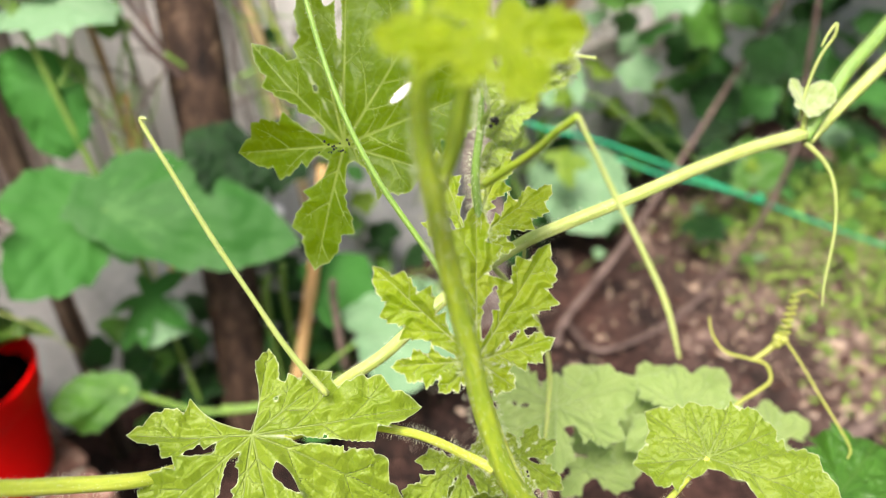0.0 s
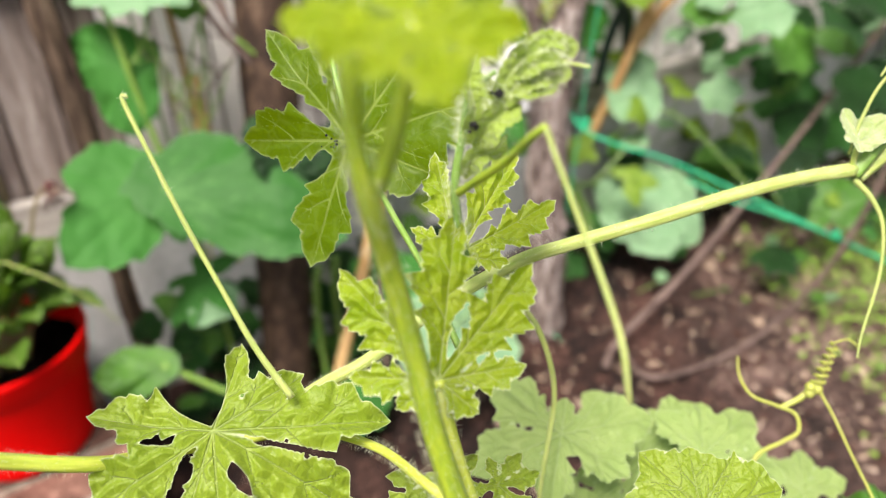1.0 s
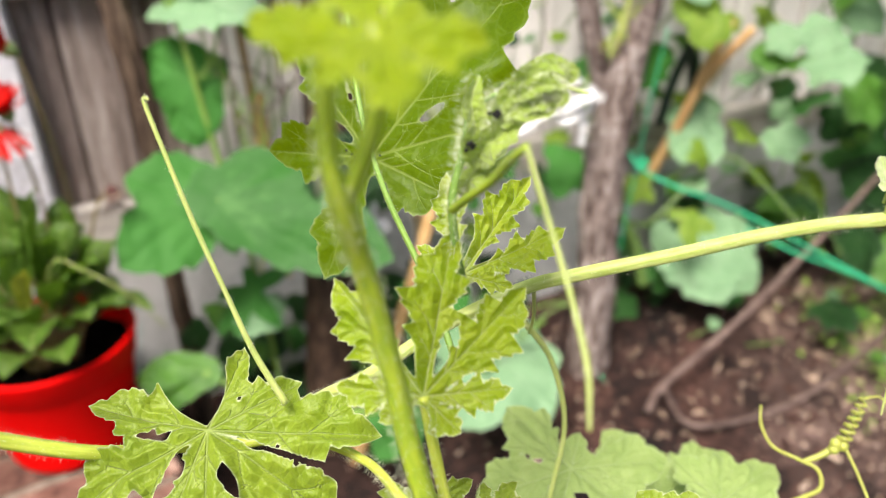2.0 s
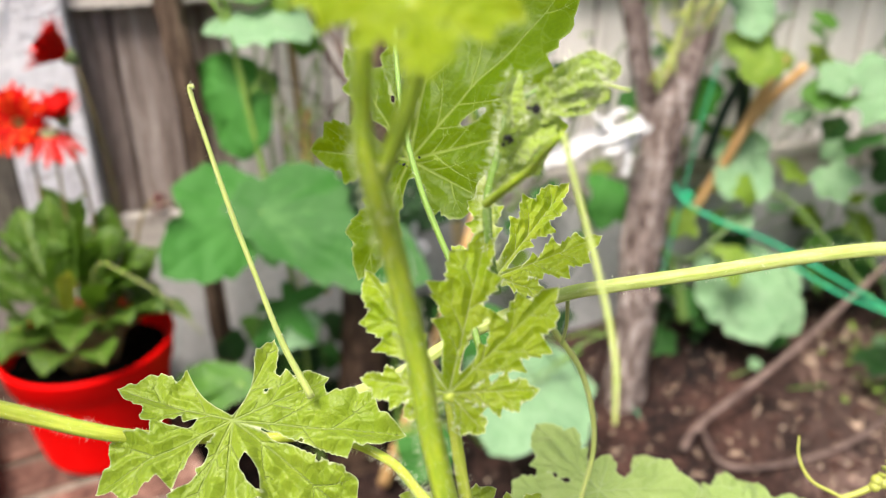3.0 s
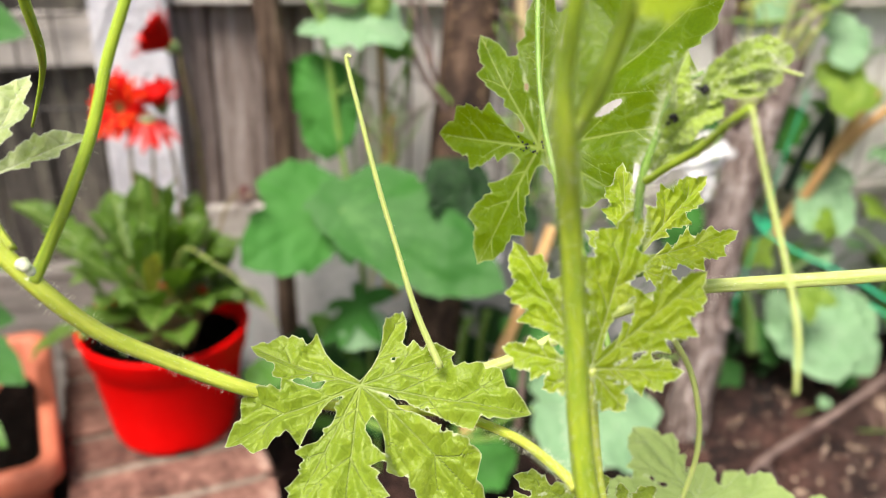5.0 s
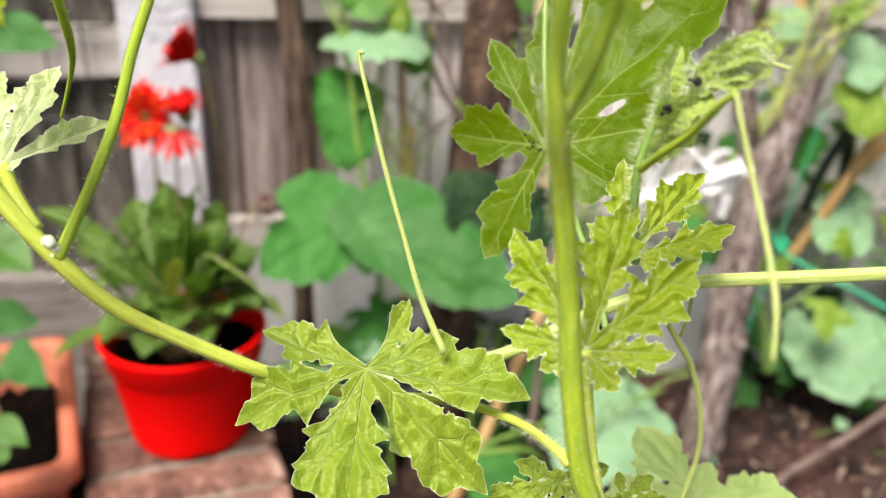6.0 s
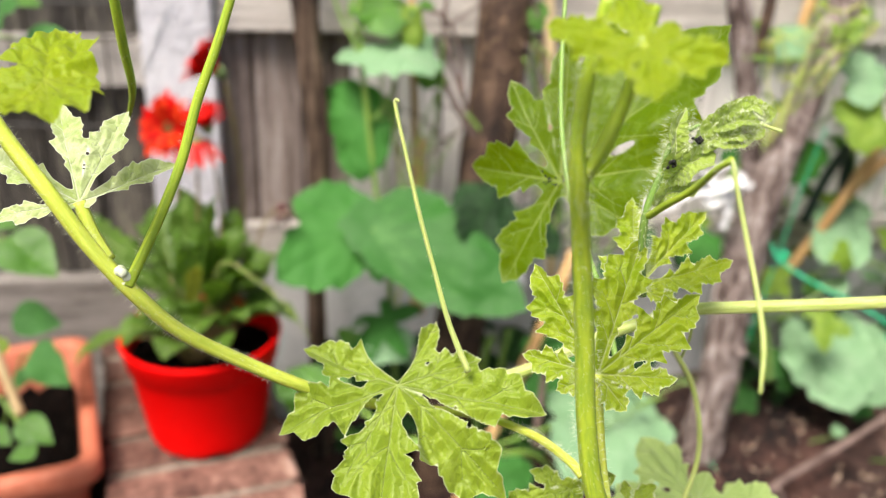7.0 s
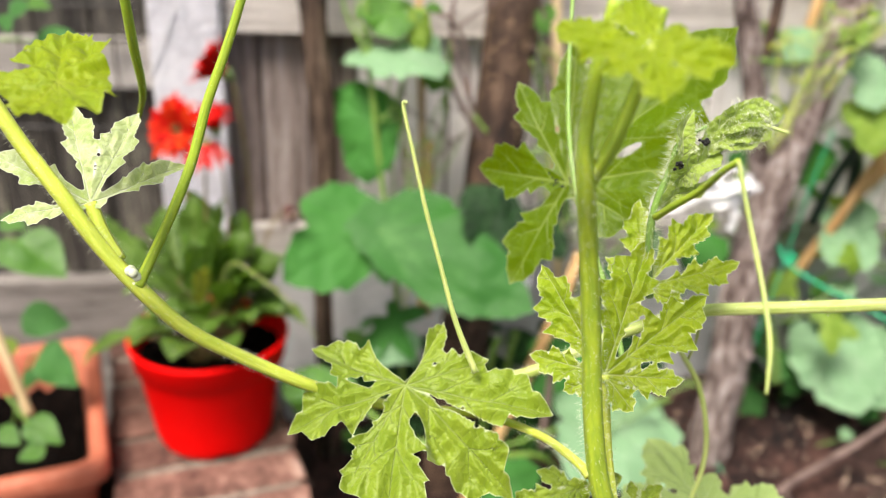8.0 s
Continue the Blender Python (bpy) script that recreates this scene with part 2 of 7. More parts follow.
M_STEM = stem_material("vine stem", (0.36, 0.48, 0.018), (0.21, 0.34, 0.012))
M_VINE_LIGHT = stem_material("pale vine stem", (0.52, 0.59, 0.075), (0.36, 0.45, 0.032))
M_RUNNER = stem_material("pale ridged runner", (0.50, 0.58, 0.20), (0.34, 0.44, 0.09))
M_TENDRIL = stem_material("tendril", (0.40, 0.46, 0.15), (0.27, 0.35, 0.09))
M_DRY_TENDRIL = stem_material("yellow tendril", (0.40, 0.42, 0.09), (0.30, 0.33, 0.05))
M_GOURD_STEM = stem_material("climbing gourd stem", (0.19, 0.34, 0.055), (0.11, 0.23, 0.035))
# darker copy of the green stalk; shade among the leaves is in its colour
M_SHADED_STALK = stem_material("shaded leaf stalk", (0.09, 0.19, 0.035), (0.05, 0.12, 0.025))
M_GREEN_STALK = stem_material("green stalk", (0.17, 0.32, 0.05), (0.11, 0.23, 0.04))
M_RED_STALK = stem_material("reddish stalk", (0.16, 0.14, 0.05), (0.15, 0.07, 0.04))
M_HAIR = rough_stuff("pale hairs", 60, ((0.3, (0.62, 0.68, 0.45)), (0.7, (0.78, 0.82, 0.62))), 0.7)
M_WOOD = rough_stuff("weathered fence board", 5, ((0.22, (0.028, 0.020, 0.018)), (0.42, (0.155, 0.120, 0.106)), (0.58, (0.285, 0.237, 0.218)), (0.8, (0.50, 0.445, 0.42))), 0.85, 9, 0.9, 0.004, (11, 11, 0.6), vary=0.28)
M_WOOD_MOSSY = rough_stuff("dark mossy fence board", 5, ((0.25, (0.010, 0.009, 0.008)), (0.45, (0.062, 0.056, 0.050)), (0.62, (0.135, 0.124, 0.104)), (0.85, (0.31, 0.31, 0.20))), 0.85, 8, 0.9, 0.004, (10, 10, 0.8), vary=0.3)
M_WOOD_PALE = rough_stuff("sun-bleached fence board", 5, ((0.2, (0.36, 0.33, 0.315)), (0.36, (0.72, 0.685, 0.665)), (0.56, (0.83, 0.80, 0.785)), (0.8, (0.87, 0.85, 0.84))), 0.85, 9, 0.8, 0.004, (11, 11, 0.6), vary=0.1)
M_RAIL = rough_stuff("bleached fence rail", 5, ((0.22, (0.13, 0.11, 0.095)), (0.42, (0.38, 0.352, 0.322)), (0.6, (0.52, 0.492, 0.456)), (0.8, (0.66, 0.635, 0.60))), 0.85, 9, 0.9, 0.004, (0.6, 11, 11), vary=0.12)
M_PLANK = rough_stuff("weathered low plank", 5, ((0.25, (0.07, 0.06, 0.052)), (0.5, (0.2, 0.185, 0.17)), (0.8, (0.36, 0.34, 0.315))), 0.85, 7, 0.6, 0.0025, (0.6, 9, 9))
M_CONCRETE = rough_stuff("pebbled concrete", 9, ((0.22, (0.20, 0.205, 0.21)), (0.38, (0.50, 0.50, 0.53)), (0.56, (0.62, 0.625, 0.67)), (0.78, (0.76, 0.765, 0.80))), 0.9, 14, 1.0, 0.006)
M_GRAVEL_BOARD = rough_stuff("smooth grey concrete", 5, ((0.25, (0.3, 0.31, 0.31)), (0.5, (0.44, 0.45, 0.45)), (0.75, (0.56, 0.57, 0.57))), 0.9, 12, 0.6, 0.003)
M_BRICK = rough_stuff("old red brick", 14, ((0.25, (0.045, 0.022, 0.017)), (0.43, (0.125, 0.062, 0.047)), (0.60, (0.215, 0.118, 0.090)), (0.80, (0.42, 0.31, 0.25))), 0.9, 6, 1.0, 0.006, vary=0.3)
M_MORTAR = rough_stuff("crumbling mortar", 30, ((0.25, (0.07, 0.055, 0.042)), (0.5, (0.18, 0.15, 0.12)), (0.75, (0.34, 0.3, 0.25))), 0.95, 6, 0.9, 0.004)
M_RED = rough_stuff("red plastic", 3, ((0.2, (0.68, 0.001, 0.001)), (0.8, (0.80, 0.002, 0.002))), 0.6, 30, 0.06, 0.0005, spec=0.10)
M_TERRACOTTA = rough_stuff("terracotta plastic", 4, ((0.2, (0.38, 0.10, 0.055)), (0.55, (0.46, 0.14, 0.08)), (0.85, (0.55, 0.23, 0.15))), 0.55, 18, 0.15, 0.0006)
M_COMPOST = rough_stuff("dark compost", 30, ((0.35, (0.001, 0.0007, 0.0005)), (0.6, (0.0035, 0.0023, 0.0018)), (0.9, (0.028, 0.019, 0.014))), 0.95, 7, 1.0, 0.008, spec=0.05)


def soil_material():
    """Dark soil with a paler patch further along the bed, where sunlight is put into the colour."""
    m, n, l, b = material("brown garden soil", 0.95, 0.3)
    v = coords(n, l)
    big, small = noise_of(n, l, v, 9, 5), noise_of(n, l, v, 85, 6, 0.7)
    both = calc(n, l, "ADD", calc(n, l, "MULTIPLY", big, 0.45), calc(n, l, "MULTIPLY", small, 0.55))
    darker = ramp(n, l, both, ((0.40, (0.003, 0.002, 0.002)), (0.5, (0.022, 0.010, 0.008)), (0.60, (0.095, 0.046, 0.036))))
    lighter = ramp(n, l, both, ((0.40, (0.03, 0.018, 0.015)), (0.5, (0.17, 0.11, 0.092)), (0.60, (0.40, 0.29, 0.25))))
    sep = n.new("ShaderNodeSeparateXYZ")
    l.new(v, sep.inputs[0])
    # the paler, sunlit colour fades in round a spot far along the bed
    edge = n.new("ShaderNodeMapRange")
    edge.inputs["From Min"].default_value, edge.inputs["From Max"].default_value = 0.80, 1.15
    off = calc(n, l, "SUBTRACT", 1.35, calc(n, l, "POWER", calc(n, l, "ADD", calc(n, l, "POWER", calc(n, l, "SUBTRACT", sep.outputs[0], 1.35), 2.0), calc(n, l, "POWER", calc(n, l, "SUBTRACT", sep.outputs[1], 1.0), 2.0)), 0.5))
    l.new(calc(n, l, "ADD", off, calc(n, l, "MULTIPLY", big, 0.25)), edge.inputs["Value"])
    l.new(mix(n, l, edge.outputs[0], darker, lighter), b.inputs["Base Color"])
    bump(n, l, b, both, 1.0, 0.012)
    return m


M_SOIL = soil_material()
M_CHIP = rough_stuff("pale wood chips", 40, ((0.25, (0.2, 0.13, 0.09)), (0.5, (0.42, 0.31, 0.23)), (0.8, (0.66, 0.56, 0.47))), 0.85, 6, 0.5, 0.001, vary=0.35)
M_CLOD = rough_stuff("soil crumbs", 60, ((0.3, (0.010, 0.006, 0.005)), (0.5, (0.055, 0.026, 0.020)), (0.75, (0.15, 0.080, 0.060))), 0.95, 6, 0.9, 0.002)
M_SPECK = rough_stuff("tan bark specks", 60, ((0.3, (0.22, 0.14, 0.08)), (0.7, (0.42, 0.30, 0.19))), 0.85)
M_BARK_BROWN = rough_stuff("brown smooth bark", 26, ((0.28, (0.009, 0.005, 0.004)), (0.46, (0.045, 0.026, 0.017)), (0.62, (0.095, 0.058, 0.038)), (0.8, (0.23, 0.165, 0.115))), 0.7, 5, 1.0, 0.005, (1.6, 1.6, 0.9))
M_BARK_GREY = rough_stuff("furrowed grey bark", 22, ((0.28, (0.020, 0.012, 0.010)), (0.42, (0.125, 0.088, 0.076)), (0.56, (0.27, 0.215, 0.195)), (0.76, (0.58, 0.52, 0.49))), 0.85, 4, 1.0, 0.008, (3.5, 3.5, 0.9))
M_STAKE = rough_stuff("dark peeling stake", 14, ((0.28, (0.010, 0.006, 0.004)), (0.46, (0.055, 0.035, 0.024)), (0.62, (0.12, 0.082, 0.056)), (0.8, (0.28, 0.21, 0.155))), 0.85, 5, 1.0, 0.007, (3.5, 3.5, 0.4))
M_TWIG = rough_stuff("grey-brown twig", 40, ((0.3, (0.07, 0.045, 0.04)), (0.7, (0.2, 0.145, 0.125))), 0.8, 6, 0.7, 0.001)
M_CANE = rough_stuff("bamboo cane", 12, ((0.25, (0.36, 0.20, 0.075)), (0.6, (0.56, 0.37, 0.17)), (0.85, (0.68, 0.52, 0.29))), 0.5, 6, 0.3, 0.001, (3, 3, 0.5))
M_CANE_PALE = rough_stuff("straw-coloured cane", 12, ((0.25, (0.42, 0.32, 0.16)), (0.6, (0.6, 0.47, 0.27)), (0.85, (0.7, 0.6, 0.4))), 0.55, 6, 0.3, 0.001, (3, 3, 0.5))
M_WIRE = rough_stuff("dark wire", 40, ((0.3, (0.02, 0.02, 0.02)), (0.7, (0.06, 0.055, 0.05))), 0.5, 6, 0.3, 0.0005)
M_NET = rough_stuff("green plastic netting", 30, ((0.3, (0.01, 0.32, 0.15)), (0.7, (0.02, 0.44, 0.22))), 0.45, 6, 0.2, 0.0005)
M_TIE = rough_stuff("white cloth tie", 50, ((0.3, (0.52, 0.53, 0.54)), (0.7, (0.72, 0.73, 0.74))), 0.8, 8, 0.4, 0.001)
M_PIPE = rough_stuff("dark green sleeve", 20, ((0.3, (0.008, 0.02, 0.015)), (0.7, (0.02, 0.04, 0.03))), 0.4, 6, 0.2, 0.001)
M_APHID = rough_stuff("black specks", 200, ((0.3, (0.004, 0.004, 0.004)), (0.7, (0.012, 0.012, 0.012))), 0.4)
M_PETAL = rough_stuff("scarlet petal", 60, ((0.25, (0.34, 0.002, 0.002)), (0.6, (0.50, 0.006, 0.004)), (0.85, (0.60, 0.014, 0.008))), 0.6, 5, 0.3, 0.001, spec=0.08, vary=0.2)
M_PETAL_ORANGE = rough_stuff("orange-tipped petal", 60, ((0.25, (0.50, 0.012, 0.004)), (0.6, (0.60, 0.05, 0.010)), (0.85, (0.68, 0.22, 0.03))), 0.6, 5, 0.3, 0.001, spec=0.08, vary=0.2)
M_PETAL_FADED = rough_stuff("faded pink petal", 60, ((0.25, (0.40, 0.02, 0.02)), (0.6, (0.48, 0.06, 0.055)), (0.85, (0.60, 0.20, 0.17))), 0.6, 5, 0.3, 0.001, spec=0.1, vary=0.2)
M_DISC = rough_stuff("flower disc", 120, ((0.3, (0.2, 0.03, 0.01)), (0.7, (0.5, 0.2, 0.06))), 0.7, 5, 0.8, 0.002)
M_PAPPUS = rough_stuff("dry cream tuft", 120, ((0.3, (0.4, 0.3, 0.2)), (0.7, (0.68, 0.6, 0.46))), 0.8, 5, 0.8, 0.002)
M_DEAD = rough_stuff("withered dark petals", 60, ((0.3, (0.03, 0.012, 0.012)), (0.7, (0.1, 0.04, 0.035))), 0.8)
M_CALYX = rough_stuff("flower cup", 60, ((0.3, (0.1, 0.17, 0.05)), (0.7, (0.24, 0.32, 0.13))), 0.6, 5, 0.8, 0.002)
M_GRASS = rough_stuff("ground greenery", 20, ((0.3, (0.10, 0.20, 0.03)), (0.6, (0.2, 0.32, 0.05)), (0.8, (0.34, 0.44, 0.1))), 0.6, 5, 0.3, 0.001)

# ---- builders ----
def mesh_object(name, verts, faces, mat, parent=None, uvs=None, smooth=True):
    me = bpy.data.meshes.new(name)
    me.from_pydata([tuple(v) for v in verts], [], faces)
    me.materials.append(mat)
    if uvs is not None:
        layer = me.uv_layers.new(name="UVMap")
        loops = np.empty(len(me.loops), dtype=np.int32)
        me.loops.foreach_get("vertex_index", loops)
        layer.data.foreach_set("uv", np.asarray(uvs, dtype=np.float32)[loops].ravel())
    if smooth:
        me.polygons.foreach_set("use_smooth", [True] * len(me.polygons))
    me.update()
    ob = new(name, me)
    if parent:
        ob.parent = parent
    return ob


def part(name, bm, mat, parent=None, label="", smooth=False):
    me = bpy.data.meshes.new(name)
    bmesh.ops.recalc_face_normals(bm, faces=bm.faces)
    bm.to_mesh(me)
    bm.free()
    me.materials.append(mat)
    if smooth:
        me.polygons.foreach_set("use_smooth", [True] * len(me.polygons))
    ob = new(name, me)
    if parent:
        ob.parent = parent
    if label:
        ob["label"] = label
    return ob


def thing(name, label, category, group="", kind=""):
    return tagged(new(name), label, category, group, kind)


def box(bm, lo, hi, m=None, bevel=0.0):
    made = bmesh.ops.create_cube(bm, size=1.0)["verts"]
    lo, hi = Vector(lo), Vector(hi)
    for v in made:
        v.co = Vector([(lo[i] + hi[i]) / 2 + v.co[i] * (hi[i] - lo[i]) for i in range(3)])
    if bevel:
        edges = list({e for v in made for e in v.link_edges})
        made = bmesh.ops.bevel(bm, geom=edges, offset=bevel, segments=2, affect="EDGES", profile=0.7)["verts"]
    if m:
        for v in made:
            v.co = m @ v.co
    return made


def smooth_line(points, steps=8):
    """Points along a Catmull-Rom curve."""
    p = [Vector(q) for q in points]
    if len(p) == 2:
        return [p[0].lerp(p[1], i / steps) for i in range(steps + 1)]
    p = [2 * p[0] - p[1], *p, 2 * p[-1] - p[-2]]
    out = []
    for a, b, c, d in zip(p, p[1:], p[2:], p[3:]):
        for i in range(steps):
            t = i / steps
            out.append(0.5 * (2 * b + (c - a) * t + (2 * a - 5 * b + 4 * c - d) * t * t + (3 * b - a - 3 * c + d) * t ** 3))
    return out + [p[-2]]


def tube(name, points, radii, mat, parent=None, label="", sides=10, steps=8, ridges=0.0, knots=0.0, seed=0, wobble=0.0, furrow=0.0):
    """A tapering stalk through the points. ridges: depth of its lengthwise ribs; knots: swellings; wobble: bark unevenness, all in parts of its radius."""
    line = smooth_line(points, steps)
    count = len(line)
    at = np.linspace(0, len(radii) - 1, count)
    rad = np.interp(at, range(len(radii)), radii)
    verts, uvs, faces = [], [], []
    side = Vector((0.31, 0.17, 0.94))
    gone = 0.0
    for i, q in enumerate(line):
        ahead = (line[min(i + 1, count - 1)] - line[max(i - 1, 0)]).normalized()
        side = (side - ahead * side.dot(ahead)).normalized()
        other = ahead.cross(side)
        gone += (q - line[i - 1]).length if i else 0
        for j in range(sides + 1):
            a = 2 * math.pi * j / sides
            r = rad[i] * (1 + ridges * math.cos(5 * a))
            if knots:
                r *= 1 + knots * max(0, math.sin(gone * 28 + seed)) ** 8
            if wobble:
                r *= 1 + wobble * noise.noise(Vector((math.cos(a) * 1.5, math.sin(a) * 1.5, gone * 18 + seed)))
            if furrow:
                rough = noise.noise(Vector((math.cos(a) * 5, math.sin(a) * 5, gone * 9 + seed))) + 0.6 * noise.noise(Vector((math.cos(a) * 12, math.sin(a) * 12, gone * 22 + seed)))
                r *= 1 + furrow * (abs(rough) * 1.6 - 0.4)
            verts.append(q + (side * math.cos(a) + other * math.sin(a)) * r)
            uvs.append((gone, j / sides))
    w = sides + 1
    for i in range(count - 1):
        for j in range(sides):
            faces.append((i * w + j, i * w + j + 1, (i + 1) * w + j + 1, (i + 1) * w + j))
    for end, ring in ((0, range(sides)), (count - 1, range(sides - 1, -1, -1))):
        faces.append(tuple(end * w + j for j in reversed(list(ring))))
    ob = mesh_object(name, verts, faces, mat, parent, uvs)
    if label:
        ob["label"] = label
    return ob


def hairs(points, radii, count, length, parent, seed=1, steps=8, thick=0.00005):
    """Fine bristles standing on a stalk."""
    rng = random.Random(seed)
    line = smooth_line(points, steps)
    verts, faces = [], []
    for _ in range(count):
        f = rng.random() * (len(line) - 1.001)
        i = int(f)
        q = line[i].lerp(line[i + 1], f - i)
        ahead = (line[i + 1] - line[i]).normalized()
        out = ahead.orthogonal()
        out.rotate(Matrix.Rotation(rng.random() * 6.283, 3, ahead))
        r = float(np.interp(f / (len(line) - 1) * (len(radii) - 1), range(len(radii)), radii))
        n = length * rng.uniform(0.4, 1.2)
        tip = q + out * (r + n) + ahead * n * rng.uniform(-0.5, 0.5)
        base = len(verts)
        cross = ahead.cross(out)
        for a in (0, 2.09, 4.19):
            verts.append(q + out * r * 0.9 + (ahead * math.cos(a) + cross * math.sin(a)) * thick)
        verts.append(tip)
        faces += [(base, base + 1, base + 3), (base + 1, base + 2, base + 3), (base + 2, base, base + 3)]
    return tagged(mesh_object("bristles", verts, faces, M_HAIR, parent), kind="stuff")


PROFILES = {
    "lobule": ((0, 0.14, 0.28, 0.40, 0.52, 0.64, 0.78, 0.91, 1.0), (0.34, 0.34, 0.44, 0.74, 0.98, 1.0, 0.76, 0.36, 0.0)),
    "broad": ((0, 0.2, 0.4, 0.6, 0.75, 0.9, 1.0), (0.6, 0.85, 1.0, 0.94, 0.74, 0.38, 0.0)),
    "ovate": ((0, 0.04, 0.12, 0.25, 0.42, 0.6, 0.8, 0.93, 1.0), (0.30, 0.62, 0.86, 1.0, 0.97, 0.76, 0.40, 0.13, 0.0)),
}


def lobed_leaf(name, centre, ahead, up, lobes, mat, parent, wide=0.3, floor=0.22, teeth=0.16, bend=0.25, wave=0.05, seed=0, fold=0.12, spokes=260, rings=11, shape="broad", label="", every=4.0):
    """A palmate leaf about the point where its stalk joins. lobes: (degrees from ahead, length, breadth; breadth 0 marks the open bay at the stalk, and the next number half its angle where it cuts to the centre). wide: a lobe's half width, floor: the depth
    of the bays, teeth: the notches, all in parts of the length. bend: how far the tips droop; wave: unevenness; fold: lobes fold up along their ribs."""
    rng = random.Random(seed)
    lobes = [(*q, 1)[:3] for q in lobes]
    gaps = [math.radians(q[0]) for q in lobes if q[2] == 0]
    lobes = [q for q in lobes if q[2] > 0]
    big = max(q[1] for q in lobes)
    full = 2 * math.pi
    reach = [0.0] * spokes
    xs, hs = PROFILES[shape]
    for k, (deg, n, breadth) in enumerate(lobes):
        half, phase = wide * breadth * n * rng.uniform(0.92, 1.08), rng.random()
        for sign in (-1, 1):
            last = None
            for s in range(241):
                x = s / 240
                h = half * float(np.interp(x, xs, hs))
                if teeth and 0.3 < x < 0.97:
                    saw = (x * every + phase + 0.35 * sign) % 1.0
                    h *= 1 + teeth * ((saw if saw < 0.86 else 0.86 - (saw - 0.86) * 6.1) - 0.3)
                    fine = (x * every * 3.1 + phase) % 1.0
                    h *= 1 + 0.3 * teeth * (fine if fine < 0.8 else 4 * (1 - fine))
                a, r = math.atan2(h, max(x, 1e-3) * n), math.hypot(x * n, h)
                f = (math.radians(deg) + sign * a) / full * spokes
                if last is not None:
                    lo, hi = sorted((last, (f, r)))
                    for j in range(math.floor(lo[0]), math.ceil(hi[0]) + 1):
                        if lo[0] - 0.5 <= j <= hi[0] + 0.5:
                            t = (j - lo[0]) / (hi[0] - lo[0]) if hi[0] - lo[0] > 1e-6 else 0.5
                            q = lo[1] + (hi[1] - lo[1]) * min(1, max(0, t))
                            reach[j % spokes] = max(reach[j % spokes], q)
                last = (f, r)
    ang = [full * j / spokes for j in range(spokes)]
    near = [min(range(len(lobes)), key=lambda k: abs((a - math.radians(lobes[k][0]) + math.pi) % full - math.pi)) for a in ang]
    edge = [max(reach[j], floor * (0.6 * lobes[near[j]][1] + 0.4 * big) * (0.92 + 0.08 * math.sin(5 * ang[j] + seed))) for j in range(spokes)]
    for g, cut in gaps:
        for j in range(spokes):
            d = abs((ang[j] - g + math.pi) % full - math.pi)
            if d < 0.9 and reach[j] < edge[j]:
                edge[j] = max(reach[j], edge[j] * (0.25 + 0.75 * (d / 0.9) ** 2))
    verts, uvs, faces, rim = [], [], [], []
    X, N = Vector(ahead).normalized(), Vector(up).normalized()
    Y = N.cross(X).normalized()
    c = Vector(centre)
    for i in range(rings + 1):
        f = (i / (rings - 1)) ** 0.85 * 0.98 if i < rings else 1.0
        for j in range(spokes):
            r = edge[j] * f
            d = (ang[j] - math.radians(lobes[near[j]][0]) + math.pi) % full - math.pi
            along, across = r * math.cos(d), r * math.sin(d)
            q = r / big
            u, w = math.cos(ang[j]) * q, math.sin(ang[j]) * q
            h = -bend * big * q * q + fold * (abs(across) - 0.5 * q * big * 0.3)
            h += wave * big * min(1, 2 * q) * 2 * noise.noise(Vector((u * 2.1 + seed * 7.1, w * 2.1, seed)))
            h += 0.5 * wave * big * q * noise.noise(Vector((u * 6.5 + seed, w * 6.5, seed + 4.2)))
            verts.append(c + X * r * math.cos(ang[j]) + Y * r * math.sin(ang[j]) + N * h)
            uvs.append((along / big, across / big))
            rim.append(1.0 if i == rings else 0.45 if i == rings - 1 else 0.0)
    for i in range(rings):
        for j in range(spokes):
            k = (j + 1) % spokes
            faces.append((i * spokes + j, (i + 1) * spokes + j, (i + 1) * spokes + k, i * spokes + k))
    ob = mesh_object(name, verts, faces, mat, parent, uvs)
    ob.data.attributes.new("rim", "FLOAT", "POINT").data.foreach_set("value", rim)
    if label:
        ob["label"] = label
    return ob


